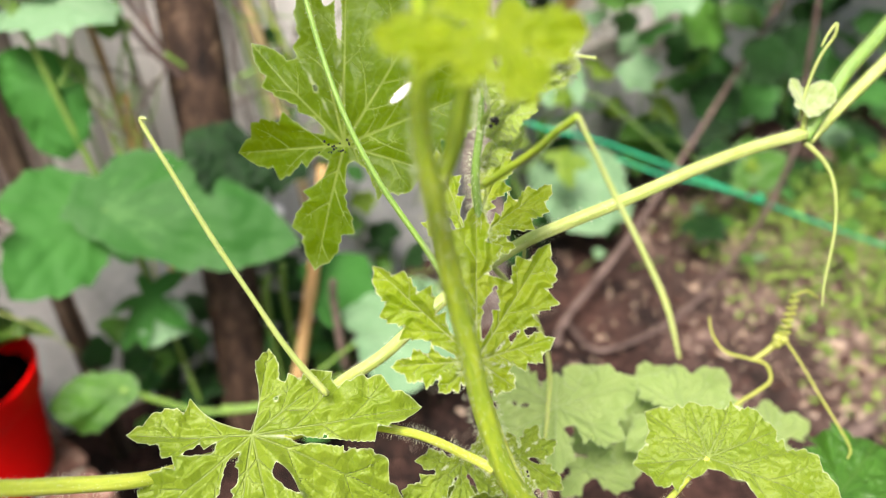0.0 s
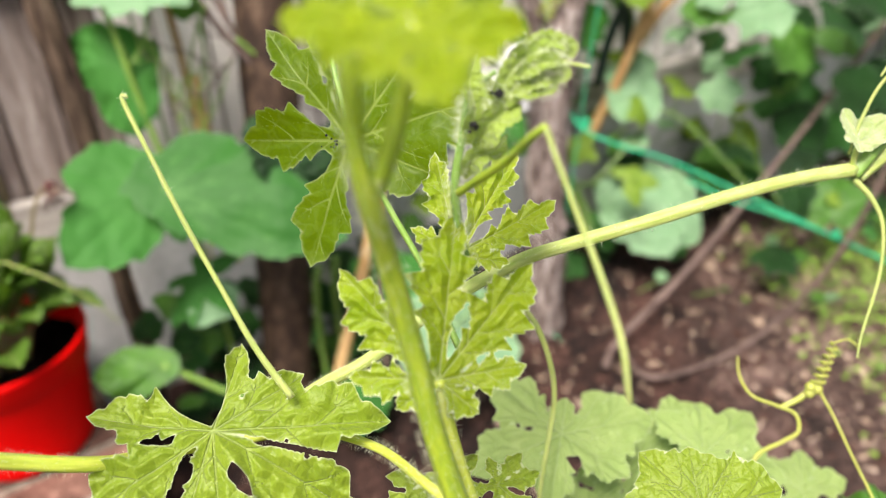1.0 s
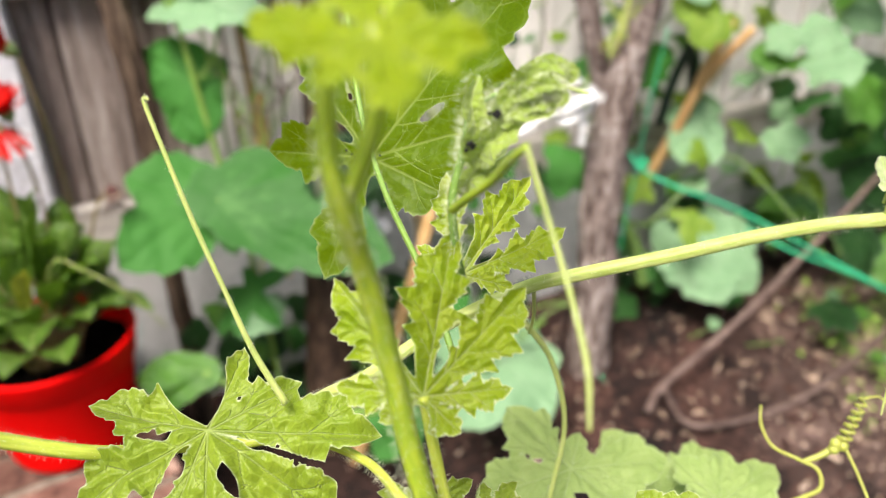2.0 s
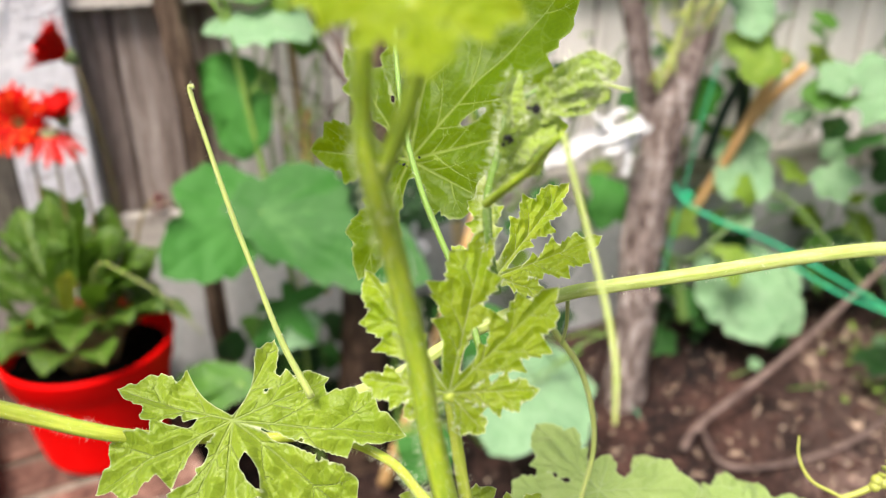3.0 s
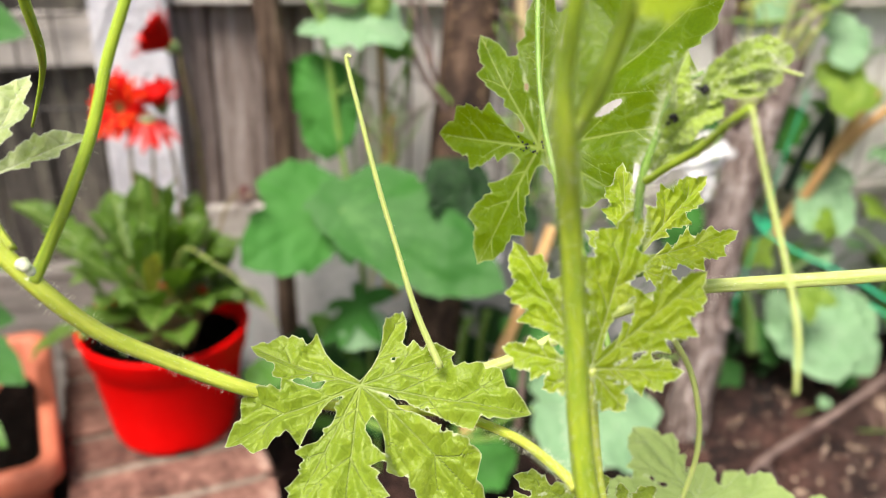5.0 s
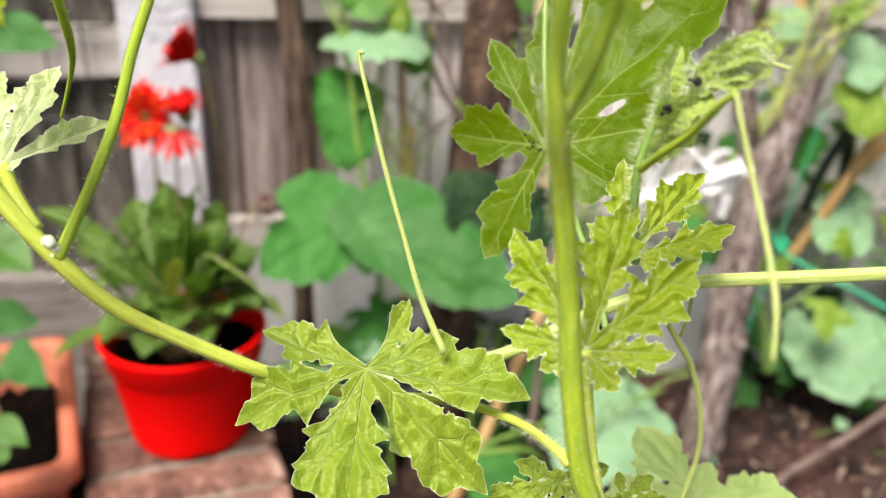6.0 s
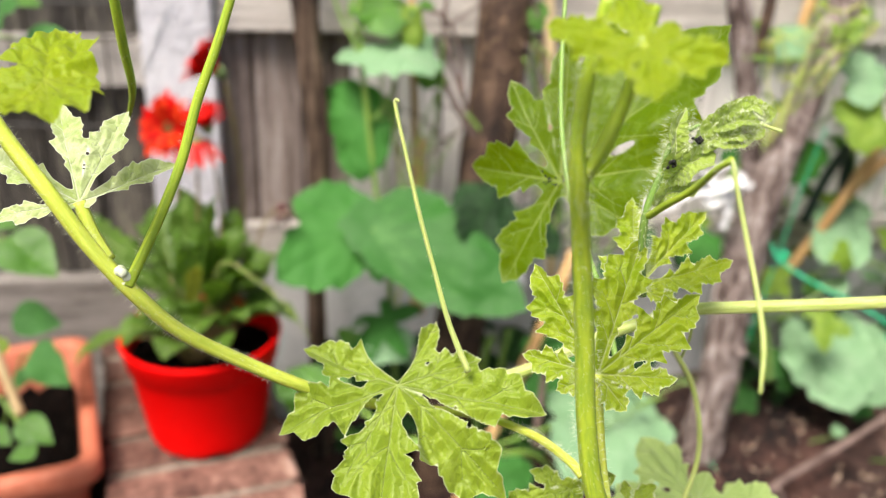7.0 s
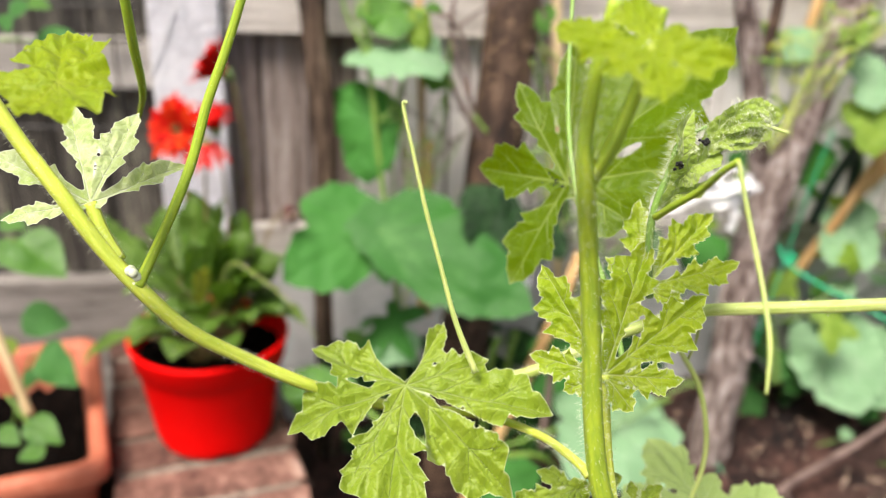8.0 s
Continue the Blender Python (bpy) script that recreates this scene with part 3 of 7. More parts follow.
def veined_leaf(name, centre, ahead, up, lobes, mat, parent, wide=0.2, floor=0.2, bend=0.1, wave=0.06, seed=0, fold=0.12, step=0.0005, quilt=0.0011, teeth=0.34, count=3.4, shape="lobule", label="", holes=()):
    """A palmate leaf: each lobe swells beyond its waist and ends in a point, with forward teeth along both edges; a side vein runs to every tooth and the blade puffs up between the veins.
    lobes: (degrees from ahead, length, breadth, droop, roll; breadth 0 marks the open bay at the stalk, and the next number half its angle where it cuts to the centre). wide: a lobe's half width, floor: the depth of the bays, in parts of the length.
    teeth: how deep and count: how many notches a lobe's edge has. quilt: how high the blade puffs up. holes: (degrees, distance, half length, half width) of slits eaten through the blade."""
    rng = random.Random(seed * 13 + 5)
    gaps = [(math.radians(q[0]), math.radians((*q, 0)[3])) for q in lobes if len(q) > 2 and q[2] == 0]
    fingers = []
    for q in lobes:
        deg, n, breadth, droop, roll = (*q, None, None, None)[:5]
        if breadth != 0:
            fingers.append((math.radians(deg), n, wide * (1 if breadth is None else breadth) * n, bend * rng.uniform(0.6, 1.4) if droop is None else droop, rng.uniform(-0.35, 0.35) if roll is None else roll, (rng.random(), rng.random())))
    big = max(q[1] for q in fingers)
    xs, hs = PROFILES[shape]

    def half_width(t, half, phase):
        u = t * count + phase
        saw = u - np.floor(u)
        saw = np.where(saw < 0.88, (saw / 0.88) ** 0.75, (1 - saw) / 0.12)
        u2 = u * 3.0 + 0.31
        fine = u2 - np.floor(u2)
        fine = np.where(fine < 0.8, fine / 0.8, (1 - fine) / 0.2)
        gate = np.clip((t - 0.22) / 0.2, 0, 1) * np.clip((1.03 - t) / 0.10, 0, 1)
        return half * np.interp(t, xs, hs) * (1 + teeth * gate * (saw - 0.45 + 0.22 * (fine - 0.5)))

    veins = []
    for a, n, half, droop, roll, phases in fingers:
        d, e = np.array((math.cos(a), math.sin(a))), np.array((-math.sin(a), math.cos(a)))
        veins.append((np.zeros(2), d * n * 0.97, 1.0))
        for sign, phase in zip((-1, 1), phases):
            for k in range(int(count) + 2):
                t = (k + 0.80 - phase) / count
                if 0.25 < t < 0.97:
                    h = float(half_width(np.array(t), half, phase)) * 0.9
                    q = d * n * t + e * sign * h
                    foot = max(0.06, t - h / n / math.tan(math.radians(40)))
                    p = d * n * foot
                    veins.append((p, q, 0.55))
                    if h > 0.1 * n:
                        m = p + (q - p) * 0.55
                        b = math.atan2(*(q - p)[::-1])
                        veins += [(m, m + np.array((math.cos(b + k2), math.sin(b + k2))) * float(np.hypot(*(q - p))) * 0.4, 0.3) for k2 in (-0.7, 0.7)]
    lim = big * 1.1
    cells = int(2 * lim / step)
    gx, gy = np.meshgrid(np.linspace(-lim, lim, cells), np.linspace(-lim, lim, cells), indexing="ij")
    P = np.stack((gx.ravel(), gy.ravel()), 1)

    def field(P):
        rad, ang = np.hypot(P[:, 0], P[:, 1]), np.arctan2(P[:, 1], P[:, 0])
        disc = floor * big * (1 + 0.10 * np.sin(5 * ang + seed))
        for g, cut in gaps:
            off = np.abs((ang - g + math.pi) % (2 * math.pi) - math.pi)
            disc = disc * (0.06 + 0.94 * np.clip(off / 0.8, 0, 1) ** 1.5)
        f = disc - rad
        soft = 0.005 * big
        for a, n, half, droop, roll, phases in fingers:
            d = np.array((math.cos(a), math.sin(a)))
            t, c = P @ d / n, P @ np.array((-d[1], d[0]))
            c = c - 0.05 * n * math.sin(7 * a + seed) * np.sin(math.pi * np.clip(t, 0, 1))
            tc = np.clip(t, 0, 1)
            h = np.where(c < 0, half_width(tc, half, phases[0]), half_width(tc, half, phases[1]))
            g = np.where((t > 0) & (t < 1), (h - np.abs(c)) * 0.85, -np.hypot((t - tc) * n, c) + (t <= 0) * hs[0] * half)
            top = np.maximum(f, g)
            f = top + soft * np.log1p(np.exp(-np.clip(np.abs(f - g) / soft, 0, 40)))
        for g, cut in gaps:
            if cut:
                off = np.abs((ang - g + math.pi) % (2 * math.pi) - math.pi)
                f = np.minimum(f, rad * np.sin(np.clip(off - cut * np.clip(1.15 - rad / (0.85 * big), 0, 1), -1.5, 1.5)) + 0.02 * big)
        for deg, far, long, thin in holes:
            d = np.array((math.cos(math.radians(deg)), math.sin(math.radians(deg))))
            ragged = 1 + 0.25 * np.sin(P[:, 0] * 2600 + deg) * np.sin(P[:, 1] * 2100)
            f = np.minimum(f, (np.hypot((P @ d - far) / long, P @ np.array((-d[1], d[0])) / thin / ragged) - 1) * thin)
        return f - soft * 0.4

    f = field(P)
    grid = np.arange(cells * cells).reshape(cells, cells)
    quads = np.stack((grid[:-1, :-1], grid[1:, :-1], grid[1:, 1:], grid[:-1, 1:]), -1).reshape(-1, 4)
    quads = quads[(f[quads] > 0).any(1)]
    used, inv = np.unique(quads, return_inverse=True)
    quads = inv.reshape(-1, 4)
    P, out = P[used], f[used] < 0
    for _ in range(4):
        E = P[out]
        h = 0.2 * step
        f0 = field(E)
        slope = np.stack((field(E + (h, 0)) - f0, field(E + (0, h)) - f0), 1) / h
        size = np.maximum((slope ** 2).sum(1), 0.25)
        move = -slope * (np.minimum(f0, step * 2) / size)[:, None]
        long = np.hypot(move[:, 0], move[:, 1])
        P[out] = E + move * np.minimum(1, 1.2 * step / np.maximum(long, 1e-9))[:, None]
    f = field(P)
    vein, gap = np.full(len(P), 9.0), np.full(len(P), 1.0)
    for a, b, heavy in veins:
        L = float(np.hypot(*(b - a)))
        d = (b - a) / L
        q = P - a
        t, c = q @ d / L, q @ np.array((-d[1], d[0]))
        tc = np.clip(t, 0, 1)
        dist = np.hypot((t - tc) * L, c + 0.05 * L * np.sin(math.pi * tc) * (heavy < 1))
        vein, gap = np.minimum(vein, dist / (big * 0.0072 * heavy * (1.0 - 0.7 * tc))), np.minimum(gap, dist)
    rad, ang = np.hypot(P[:, 0], P[:, 1]), np.arctan2(P[:, 1], P[:, 0])
    weight, tilt, crease = np.full(len(P), 1e-6), np.zeros(len(P)), np.zeros(len(P))
    for a, n, half, droop, roll, phases in fingers:
        off = (ang - a + math.pi) % (2 * math.pi) - math.pi
        w = np.exp(-(off / 0.26) ** 2)
        across = rad * np.sin(off)
        weight += w
        crease += w * np.sqrt(across ** 2 + (0.02 * big) ** 2)
        tilt += w * (roll * across * np.clip(rad / n, 0, 1) - droop * rad ** 2 / n)
    puff = 1 - np.exp(-(gap / (0.045 * big)) ** 2)
    h = (tilt + fold * crease) / weight + quilt * puff
    X, N = Vector(ahead).normalized(), Vector(up).normalized()
    Y = N.cross(X).normalized()
    X, Y, N, c = (np.array(v) for v in (X, Y, N, Vector(centre)))
    u = P / big
    for k, (x, y) in enumerate(u):
        q = math.hypot(x, y)
        h[k] += wave * big * (min(1, 2 * q) * 1.3 * noise.noise(Vector((x * 2.1 + seed * 7.1, y * 2.1, seed))) + 0.5 * q * noise.noise(Vector((x * 7 + seed, y * 7, seed + 4.2))))
    verts = c + P[:, :1] * X + P[:, 1:] * Y + h[:, None] * N
    ob = mesh_object(name, verts.tolist(), quads.tolist(), mat, parent, u)
    for attr, val in (("vein", np.minimum(vein, 9)), ("rim", np.clip(1 - f / (0.0065 * big), 0, 1) ** 1.5)):
        ob.data.attributes.new(attr, "FLOAT", "POINT").data.foreach_set("value", val.astype(np.float32))
    if label:
        ob["label"] = label
    return ob


def blade(name, points, widths, up, mat, parent, seed=0, cup=0.15, ripple=0.05, teeth=0.0, across=6, steps=5, label="", lobed=0.0):
    """A long leaf along a curved midrib. widths: half widths from base to tip."""
    line = smooth_line(points, steps)
    count = len(line)
    total = sum((b - a).length for a, b in zip(line, line[1:])) or 1
    verts, uvs, faces = [], [], []
    N, gone = Vector(up), 0.0
    for i, q in enumerate(line):
        ahead = (line[min(i + 1, count - 1)] - line[max(i - 1, 0)]).normalized()
        side = ahead.cross(N).normalized()
        n = side.cross(ahead)
        gone += (q - line[i - 1]).length if i else 0
        w = float(np.interp(i / (count - 1) * (len(widths) - 1), range(len(widths)), widths))
        w *= 1 + teeth * ((i % 3) - 1) + lobed * math.sin(i * 1.9 + seed)
        for j in range(across + 1):
            s = 2 * j / across - 1
            h = cup * abs(s) * w + ripple * total * s * math.sin(gone / total * 15 + seed + s) * 0.5
            verts.append(q + side * s * w + n * h)
            uvs.append((gone / total, s * w / total))
    k = across + 1
    for i in range(count - 1):
        for j in range(across):
            faces.append((i * k + j, i * k + j + 1, (i + 1) * k + j + 1, (i + 1) * k + j))
    ob = mesh_object(name, verts, faces, mat, parent, uvs)
    if label:
        ob["label"] = label
    return ob


def lathe(bm, profile, sides=64, m=None):
    """Turn (radius, height) pairs about z."""
    rings = []
    for r, z in profile:
        rings.append([bm.verts.new((m or Matrix()) @ Vector((r * math.cos(2 * math.pi * j / sides), r * math.sin(2 * math.pi * j / sides), z))) for j in range(sides)])
    for a, b in zip(rings, rings[1:]):
        for j in range(sides):
            bm.faces.new((a[j], a[(j + 1) % sides], b[(j + 1) % sides], b[j]))
    return rings

# ---- ground ----
def ground_height(x, y):
    bed = 0.07 * min(1, max(0, (x - 0.05) / 0.5))
    return bed + 0.018 * noise.noise(Vector((x * 3.1, y * 3.1, 0.4))) + 0.007 * noise.noise(Vector((x * 14, y * 14, 2.0)))


def make_ground():
    xs = [-400, -60, -12, -5, *np.linspace(-2.2, 3.2, 130), 6, 14, 60, 400]
    ys = [-400, -60, -12, -4, *np.linspace(-1.0, 2.6, 100), 6, 14, 60, 400]
    verts = [(x, y, ground_height(x, y) if -2.3 < x < 3.3 and -1.1 < y < 2.7 else 0.0) for y in ys for x in xs]
    w = len(xs)
    faces = [(j * w + i, j * w + i + 1, (j + 1) * w + i + 1, (j + 1) * w + i) for j in range(len(ys) - 1) for i in range(w - 1)]
    return tagged(mesh_object("ground", verts, faces, M_SOIL), "dark brown crumbly garden soil", "soil", kind="structure")


make_ground()

rng = random.Random(4)


def scatter_chips():
    verts, faces = [], []
    for k in range(2300):
        x, y = (rng.uniform(0.35, 1.7), rng.uniform(0.75, 1.75)) if k < 1500 else (rng.uniform(-0.2, 0.5), rng.uniform(0.8, 1.4)) if k < 1650 else (rng.uniform(0.85, 1.6), rng.uniform(0.7, 1.5))
        size = rng.uniform(0.0018, 0.0062) * (2.2 if rng.random() < 0.07 else 1) * (1.8 if k >= 1650 else 1)
        m = pose(x, y, ground_height(x, y) + size * 0.25, rng.uniform(-30, 30), rng.uniform(-30, 30), rng.uniform(0, 360))
        base = len(verts)
        long, flat = rng.uniform(0.8, 2.4), rng.uniform(0.3, 0.6)
        for sx, sy, sz in ((-1, -.6, -1), (1, -.4, -1), (.9, .6, -1), (-.8, .7, -1), (-.8, -.5, 1), (.9, -.3, 1), (.7, .5, 1), (-.7, .6, 1)):
            verts.append(m @ Vector((sx * size * long * 0.5, sy * size * 0.6, sz * size * flat * 0.35)))
        faces += [tuple(base + i for i in f) for f in ((3, 2, 1, 0), (4, 5, 6, 7), (0, 1, 5, 4), (1, 2, 6, 5), (2, 3, 7, 6), (3, 0, 4, 7))]
    ob = mesh_object("wood_chips", verts, faces, M_CHIP, smooth=False)
    return tagged(ob, "pale wood chips and small stones on the soil", "wood chips", kind="stuff")


def scatter_clods():
    """Crumbs of earth lying over the bed."""
    r = random.Random(61)
    verts, faces = [], []
    corners = [(a, b, c) for a in (-1, 1) for b in (-1, 1) for c in (-1, 1)]
    for k in range(5200):
        x, y = (r.uniform(0.45, 1.7), r.uniform(0.75, 1.75)) if k < 4300 else (r.uniform(-0.15, 0.5), r.uniform(0.8, 1.4))
        size = r.uniform(0.002, 0.007) * (2.0 if r.random() < 0.08 else 1)
        m = pose(x, y, ground_height(x, y) + size * 0.2, r.uniform(0, 90), r.uniform(0, 90), r.uniform(0, 360))
        base = len(verts)
        verts += [m @ (Vector(q) * size * 0.5 * r.uniform(0.6, 1.1)) for q in corners]
        faces += [tuple(base + i for i in f) for f in ((0, 1, 3, 2), (4, 6, 7, 5), (0, 4, 5, 1), (2, 3, 7, 6), (0, 2, 6, 4), (1, 5, 7, 3))]
    return tagged(mesh_object("soil_crumbs", verts, faces, M_CLOD, smooth=False), "dark reddish-brown crumbs of loose earth", "soil crumbs", kind="stuff")


scatter_chips()
scatter_clods()

# ---- fence: its own frame runs along the boards ----
FENCE = pose(-0.333, 1.30, 0, 0, 0, 15.64)
TOP = 1.65


def board(parent, lo, hi, mat, name="board", lean=0.0, seed=0):
    bm = bmesh.new()
    box(bm, lo, hi, None, 0.003)
    r = random.Random(seed)
    for v in bm.verts:
        v.co.x += r.uniform(-0.0012, 0.0012)
        v.co.y += lean * (v.co.x - lo[0])
    ob = part(name, bm, mat, parent)
    return ob


def fence_panel(first, last, pitch, label, rails, low):
    panel = thing("fence_panel", label, "fence", "fence panels")
    panel.matrix_world = FENCE
    s, k = first, 0
    while s < last:
        board(panel, (s + 0.0025, 0.004, low), (min(s + pitch - 0.003, last), 0.018, TOP), M_WOOD_PALE if s > 0.19 and s < 1.8 else M_WOOD_MOSSY if s < -0.1 else M_WOOD, lean=0.09, seed=k)
        s, k = s + pitch, k + 1
    # added dark sheet behind the boards keeps daylight out of the gaps
    board(panel, (first + 0.003, 0.034, low + 0.01), (last - 0.003, 0.042, TOP - 0.02), M_STAKE, "gap_darkener", seed=77)
    for a, b in rails:
        board(panel, (first, -0.024, a), (last, 0.0015, b), M_RAIL, "rail", seed=90 + int(a * 100))
    return panel


fence_panel(0.004 - 0.0285, 1.80, 0.0768, "weathered grey upright fence boards with bleached rails", ((0.334, 0.394), (0.714, 0.81), (1.2, 1.29)), 0.336)
fence_panel(-1.90, -0.108, 0.081, "weathered grey upright fence boards beside a concrete post", ((0.626, 0.70), (1.2, 1.28)), 0.30)
fence_panel(1.915, 3.9, 0.0768, "weathered grey upright fence boards behind garden plants", ((0.334, 0.394), (0.714, 0.81), (1.2, 1.29)), 0.336)


def gravel_board(a, b, low, high, mat, label, y0=-0.02, y1=0.025):
    bm = bmesh.new()
    box(bm, (a, y0, low), (b, y1, high), None, 0.004)
    ob = part("gravel_board", bm, mat)
    ob.matrix_world = FENCE
    return tagged(ob, label, "fence", kind="structure")


gravel_board(0.004, 1.80, -0.1, 0.331, M_GRAVEL_BOARD, "pale grey concrete gravel board under the fence")
gravel_board(1.915, 3.9, -0.1, 0.331, M_GRAVEL_BOARD, "pale grey concrete gravel board under the fence")
gravel_board(-1.90, -0.112, -0.1, 0.297, M_PLANK, "grey weathered rough timber board under the fence")


def fence_post(s):
    """A square concrete post with pebbles standing proud of its face."""
    bm = bmesh.new()
    box(bm, (s - 0.053, -0.045, -0.2), (s + 0.053, 0.06, TOP + 0.1), None, 0.006)
    post = tagged(part("concrete_post", bm, M_CONCRETE), "rough whitish concrete fence post with pebbled face", "fence post", "fence posts")
    post.matrix_world = FENCE
    r = random.Random(int(s * 100) + 3)
    bm = bmesh.new()
    for _ in range(1900):
        x, z, q = s + r.uniform(-0.050, 0.050), r.uniform(0.15, 1.0), r.uniform(0.0009, 0.0026) * (1.6 if r.random() < 0.12 else 1)
        bmesh.ops.create_icosphere(bm, subdivisions=1, radius=q, matrix=Matrix.Translation((x, -0.0452, z)) @ Matrix.Rotation(r.uniform(-0.8, 0.8), 4, "Y") @ Matrix.Diagonal((r.uniform(0.7, 2.2), 0.6, r.uniform(0.6, 1.4), 1)))
    tagged(part("pebbledash", bm, M_CONCRETE, post, smooth=True), kind="stuff")
    return post


fence_post(-0.053)
fence_post(1.857)

# ---- wire mesh before the boards ----
mesh_panel = thing("wire_mesh", "rusty dark square wire mesh fixed before fence boards", "wire mesh")
mesh_panel.matrix_world = FENCE
wire_rng = random.Random(41)
for k in range(11):
    s = -0.150 - 0.070 * k + wire_rng.uniform(-0.012, 0.012)
    tube("wire", [(s, -0.032, 0.5), (s + wire_rng.uniform(-0.006, 0.006), -0.040, 0.66), (s + wire_rng.uniform(-0.008, 0.008), -0.034, 0.82), (s, -0.033, 1.1)], (0.0021,), M_WIRE, mesh_panel, sides=6, steps=5)
for k in range(9):
    z = 0.560 + 0.066 * k + wire_rng.uniform(-0.01, 0.01)
    tube("wire", [(-0.112, -0.036, z + wire_rng.uniform(-0.004, 0.004)), (-0.25, -0.040, z + wire_rng.uniform(-0.006, 0.006)), (-0.4, -0.038, z), (-0.9, -0.036, z)], (0.0021,), M_WIRE, mesh_panel, sides=6, steps=5)

string = tube("string", [(-0.376, 1.238, 0.763), (-0.4, 1.231, 0.705), (-0.427, 1.224, 0.646)], (0.0011,), M_TIE, sides=6, steps=4)
tagged(string, "thin white string hanging before a concrete post", "string")

# ---- brick-on-edge wall end under the pot ----
WALL = pose(-0.334, 0.836, 0, 0, 0, 28.3)
brick_wall = thing("brick_wall", "low wall of worn red bricks laid on edge", "brick wall", kind="structure")
brick_wall.matrix_world = WALL
bm = bmesh.new()
box(bm, (0.006, -0.10, -0.1), (0.239, 0.40, 0.186), None, 0.004)
part("mortar", bm, M_MORTAR, brick_wall)
brick_mesh = []
for k in range(4):
    bm = bmesh.new()
    box(bm, (0, 0, 0), (0.243, 0.066, 0.104), None, 0.007)
    r = random.Random(20 + k)
    for v in bm.verts:
        v.co += Vector((r.uniform(-0.004, 0.004), r.uniform(-0.003, 0.003), r.uniform(-0.003, 0.002)))
    ob = part("brick", bm, M_BRICK, brick_wall)
    brick_mesh.append(ob)
for k in range(7):
    y = -0.115 + 0.0785 * k
    ob = brick_mesh[k] if k < 4 else new("brick", brick_mesh[k % 4].data)
    ob.parent = brick_wall
    ob.matrix_local = pose(0.0015 * (k % 3), y + 0.003, 0.087 + 0.0012 * (k % 4))

# ---- red pot with a gerbera ----
POT = (-0.262, 1.005, 0.192)


def flower_pot():
    pot = thing("flower_pot", "bright red plastic flower pot filled with dark compost", "flower pot")
    pot.matrix_world = pose(*POT)
    bm = bmesh.new()
    lathe(bm, [(0.0, 0.006), (0.072, 0.006), (0.074, 0.0), (0.0785, 0.0), (0.0805, 0.006), (0.0815, 0.012), (0.083, 0.02), (0.0845, 0.03), (0.0975, 0.116), (0.1005, 0.122), (0.103, 0.124), (0.107, 0.152), (0.1095, 0.157), (0.1085, 0.161), (0.1045, 0.1605), (0.102, 0.155), (0.097, 0.122), (0.079, 0.01), (0.0, 0.01)], 72)
    for v in bm.verts:
        a = math.atan2(v.co.y, v.co.x)
        if v.co.z < 0.003 and v.co.length > 0.06 and math.sin(a * 5 + 0.6) > 0.72:
            v.co.z = 0.0075
    bmesh.ops.remove_doubles(bm, verts=bm.verts, dist=0.0002)
    part("body", bm, M_RED, pot, smooth=True)
    bm = bmesh.new()
    grid = []
    for i in range(10):
        grid.append([bm.verts.new((0.0985 * i / 9 * math.cos(j * math.pi / 20), 0.0985 * i / 9 * math.sin(j * math.pi / 20), 0.128 + 0.008 * noise.noise(Vector((i * 0.7, math.cos(j * math.pi / 20) * i, math.sin(j * math.pi / 20) * i))))) for j in range(40)])
    for a, b in zip(grid, grid[1:]):
        for j in range(40):
            bm.faces.new((a[j], a[(j + 1) % 40], b[(j + 1) % 40], b[j]))
    bmesh.ops.remove_doubles(bm, verts=bm.verts, dist=0.0002)
    r = random.Random(9)
    for _ in range(160):
        a, q = r.uniform(0, 6.28), 0.092 * math.sqrt(r.random())
        bmesh.ops.create_icosphere(bm, subdivisions=1, radius=r.uniform(0.0015, 0.004), matrix=Matrix.Translation((q * math.cos(a), q * math.sin(a), 0.131)))
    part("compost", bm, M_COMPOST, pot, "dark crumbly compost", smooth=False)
    return pot


flower_pot()


def gerbera_leaf(plant, base, mid, tip, width, mat, seed):
    """A long-stalked leaf with a wavy, lobed edge."""
    b, m, t = Vector(base), Vector(mid), Vector(tip)
    joint = b.lerp(m, 0.62)
    leaf = tube("leaf_stalk", [b, b.lerp(joint, 0.5) + Vector((0, 0, 0.003)), joint, b.lerp(m, 0.8)], (0.0022, 0.0018, 0.0014), M_RED_STALK, plant, sides=6, steps=3)
    side = (t - b).cross(Vector((0, 0, 1)))
    up = side.cross(t - b).normalized() if side.length > 1e-4 else Vector((0, -1, 0))
    blade("leaf_blade", [joint, b.lerp(m, 0.85), m.lerp(t, 0.25), m.lerp(t, 0.65) + up * 0.005, t], (0.0015, width * 0.35, width * 0.8, width, width * 0.95, width * 0.6, 0.001), up, mat, leaf, seed, 0.25, 0.03, 0.07, 8, 8, lobed=0.1)


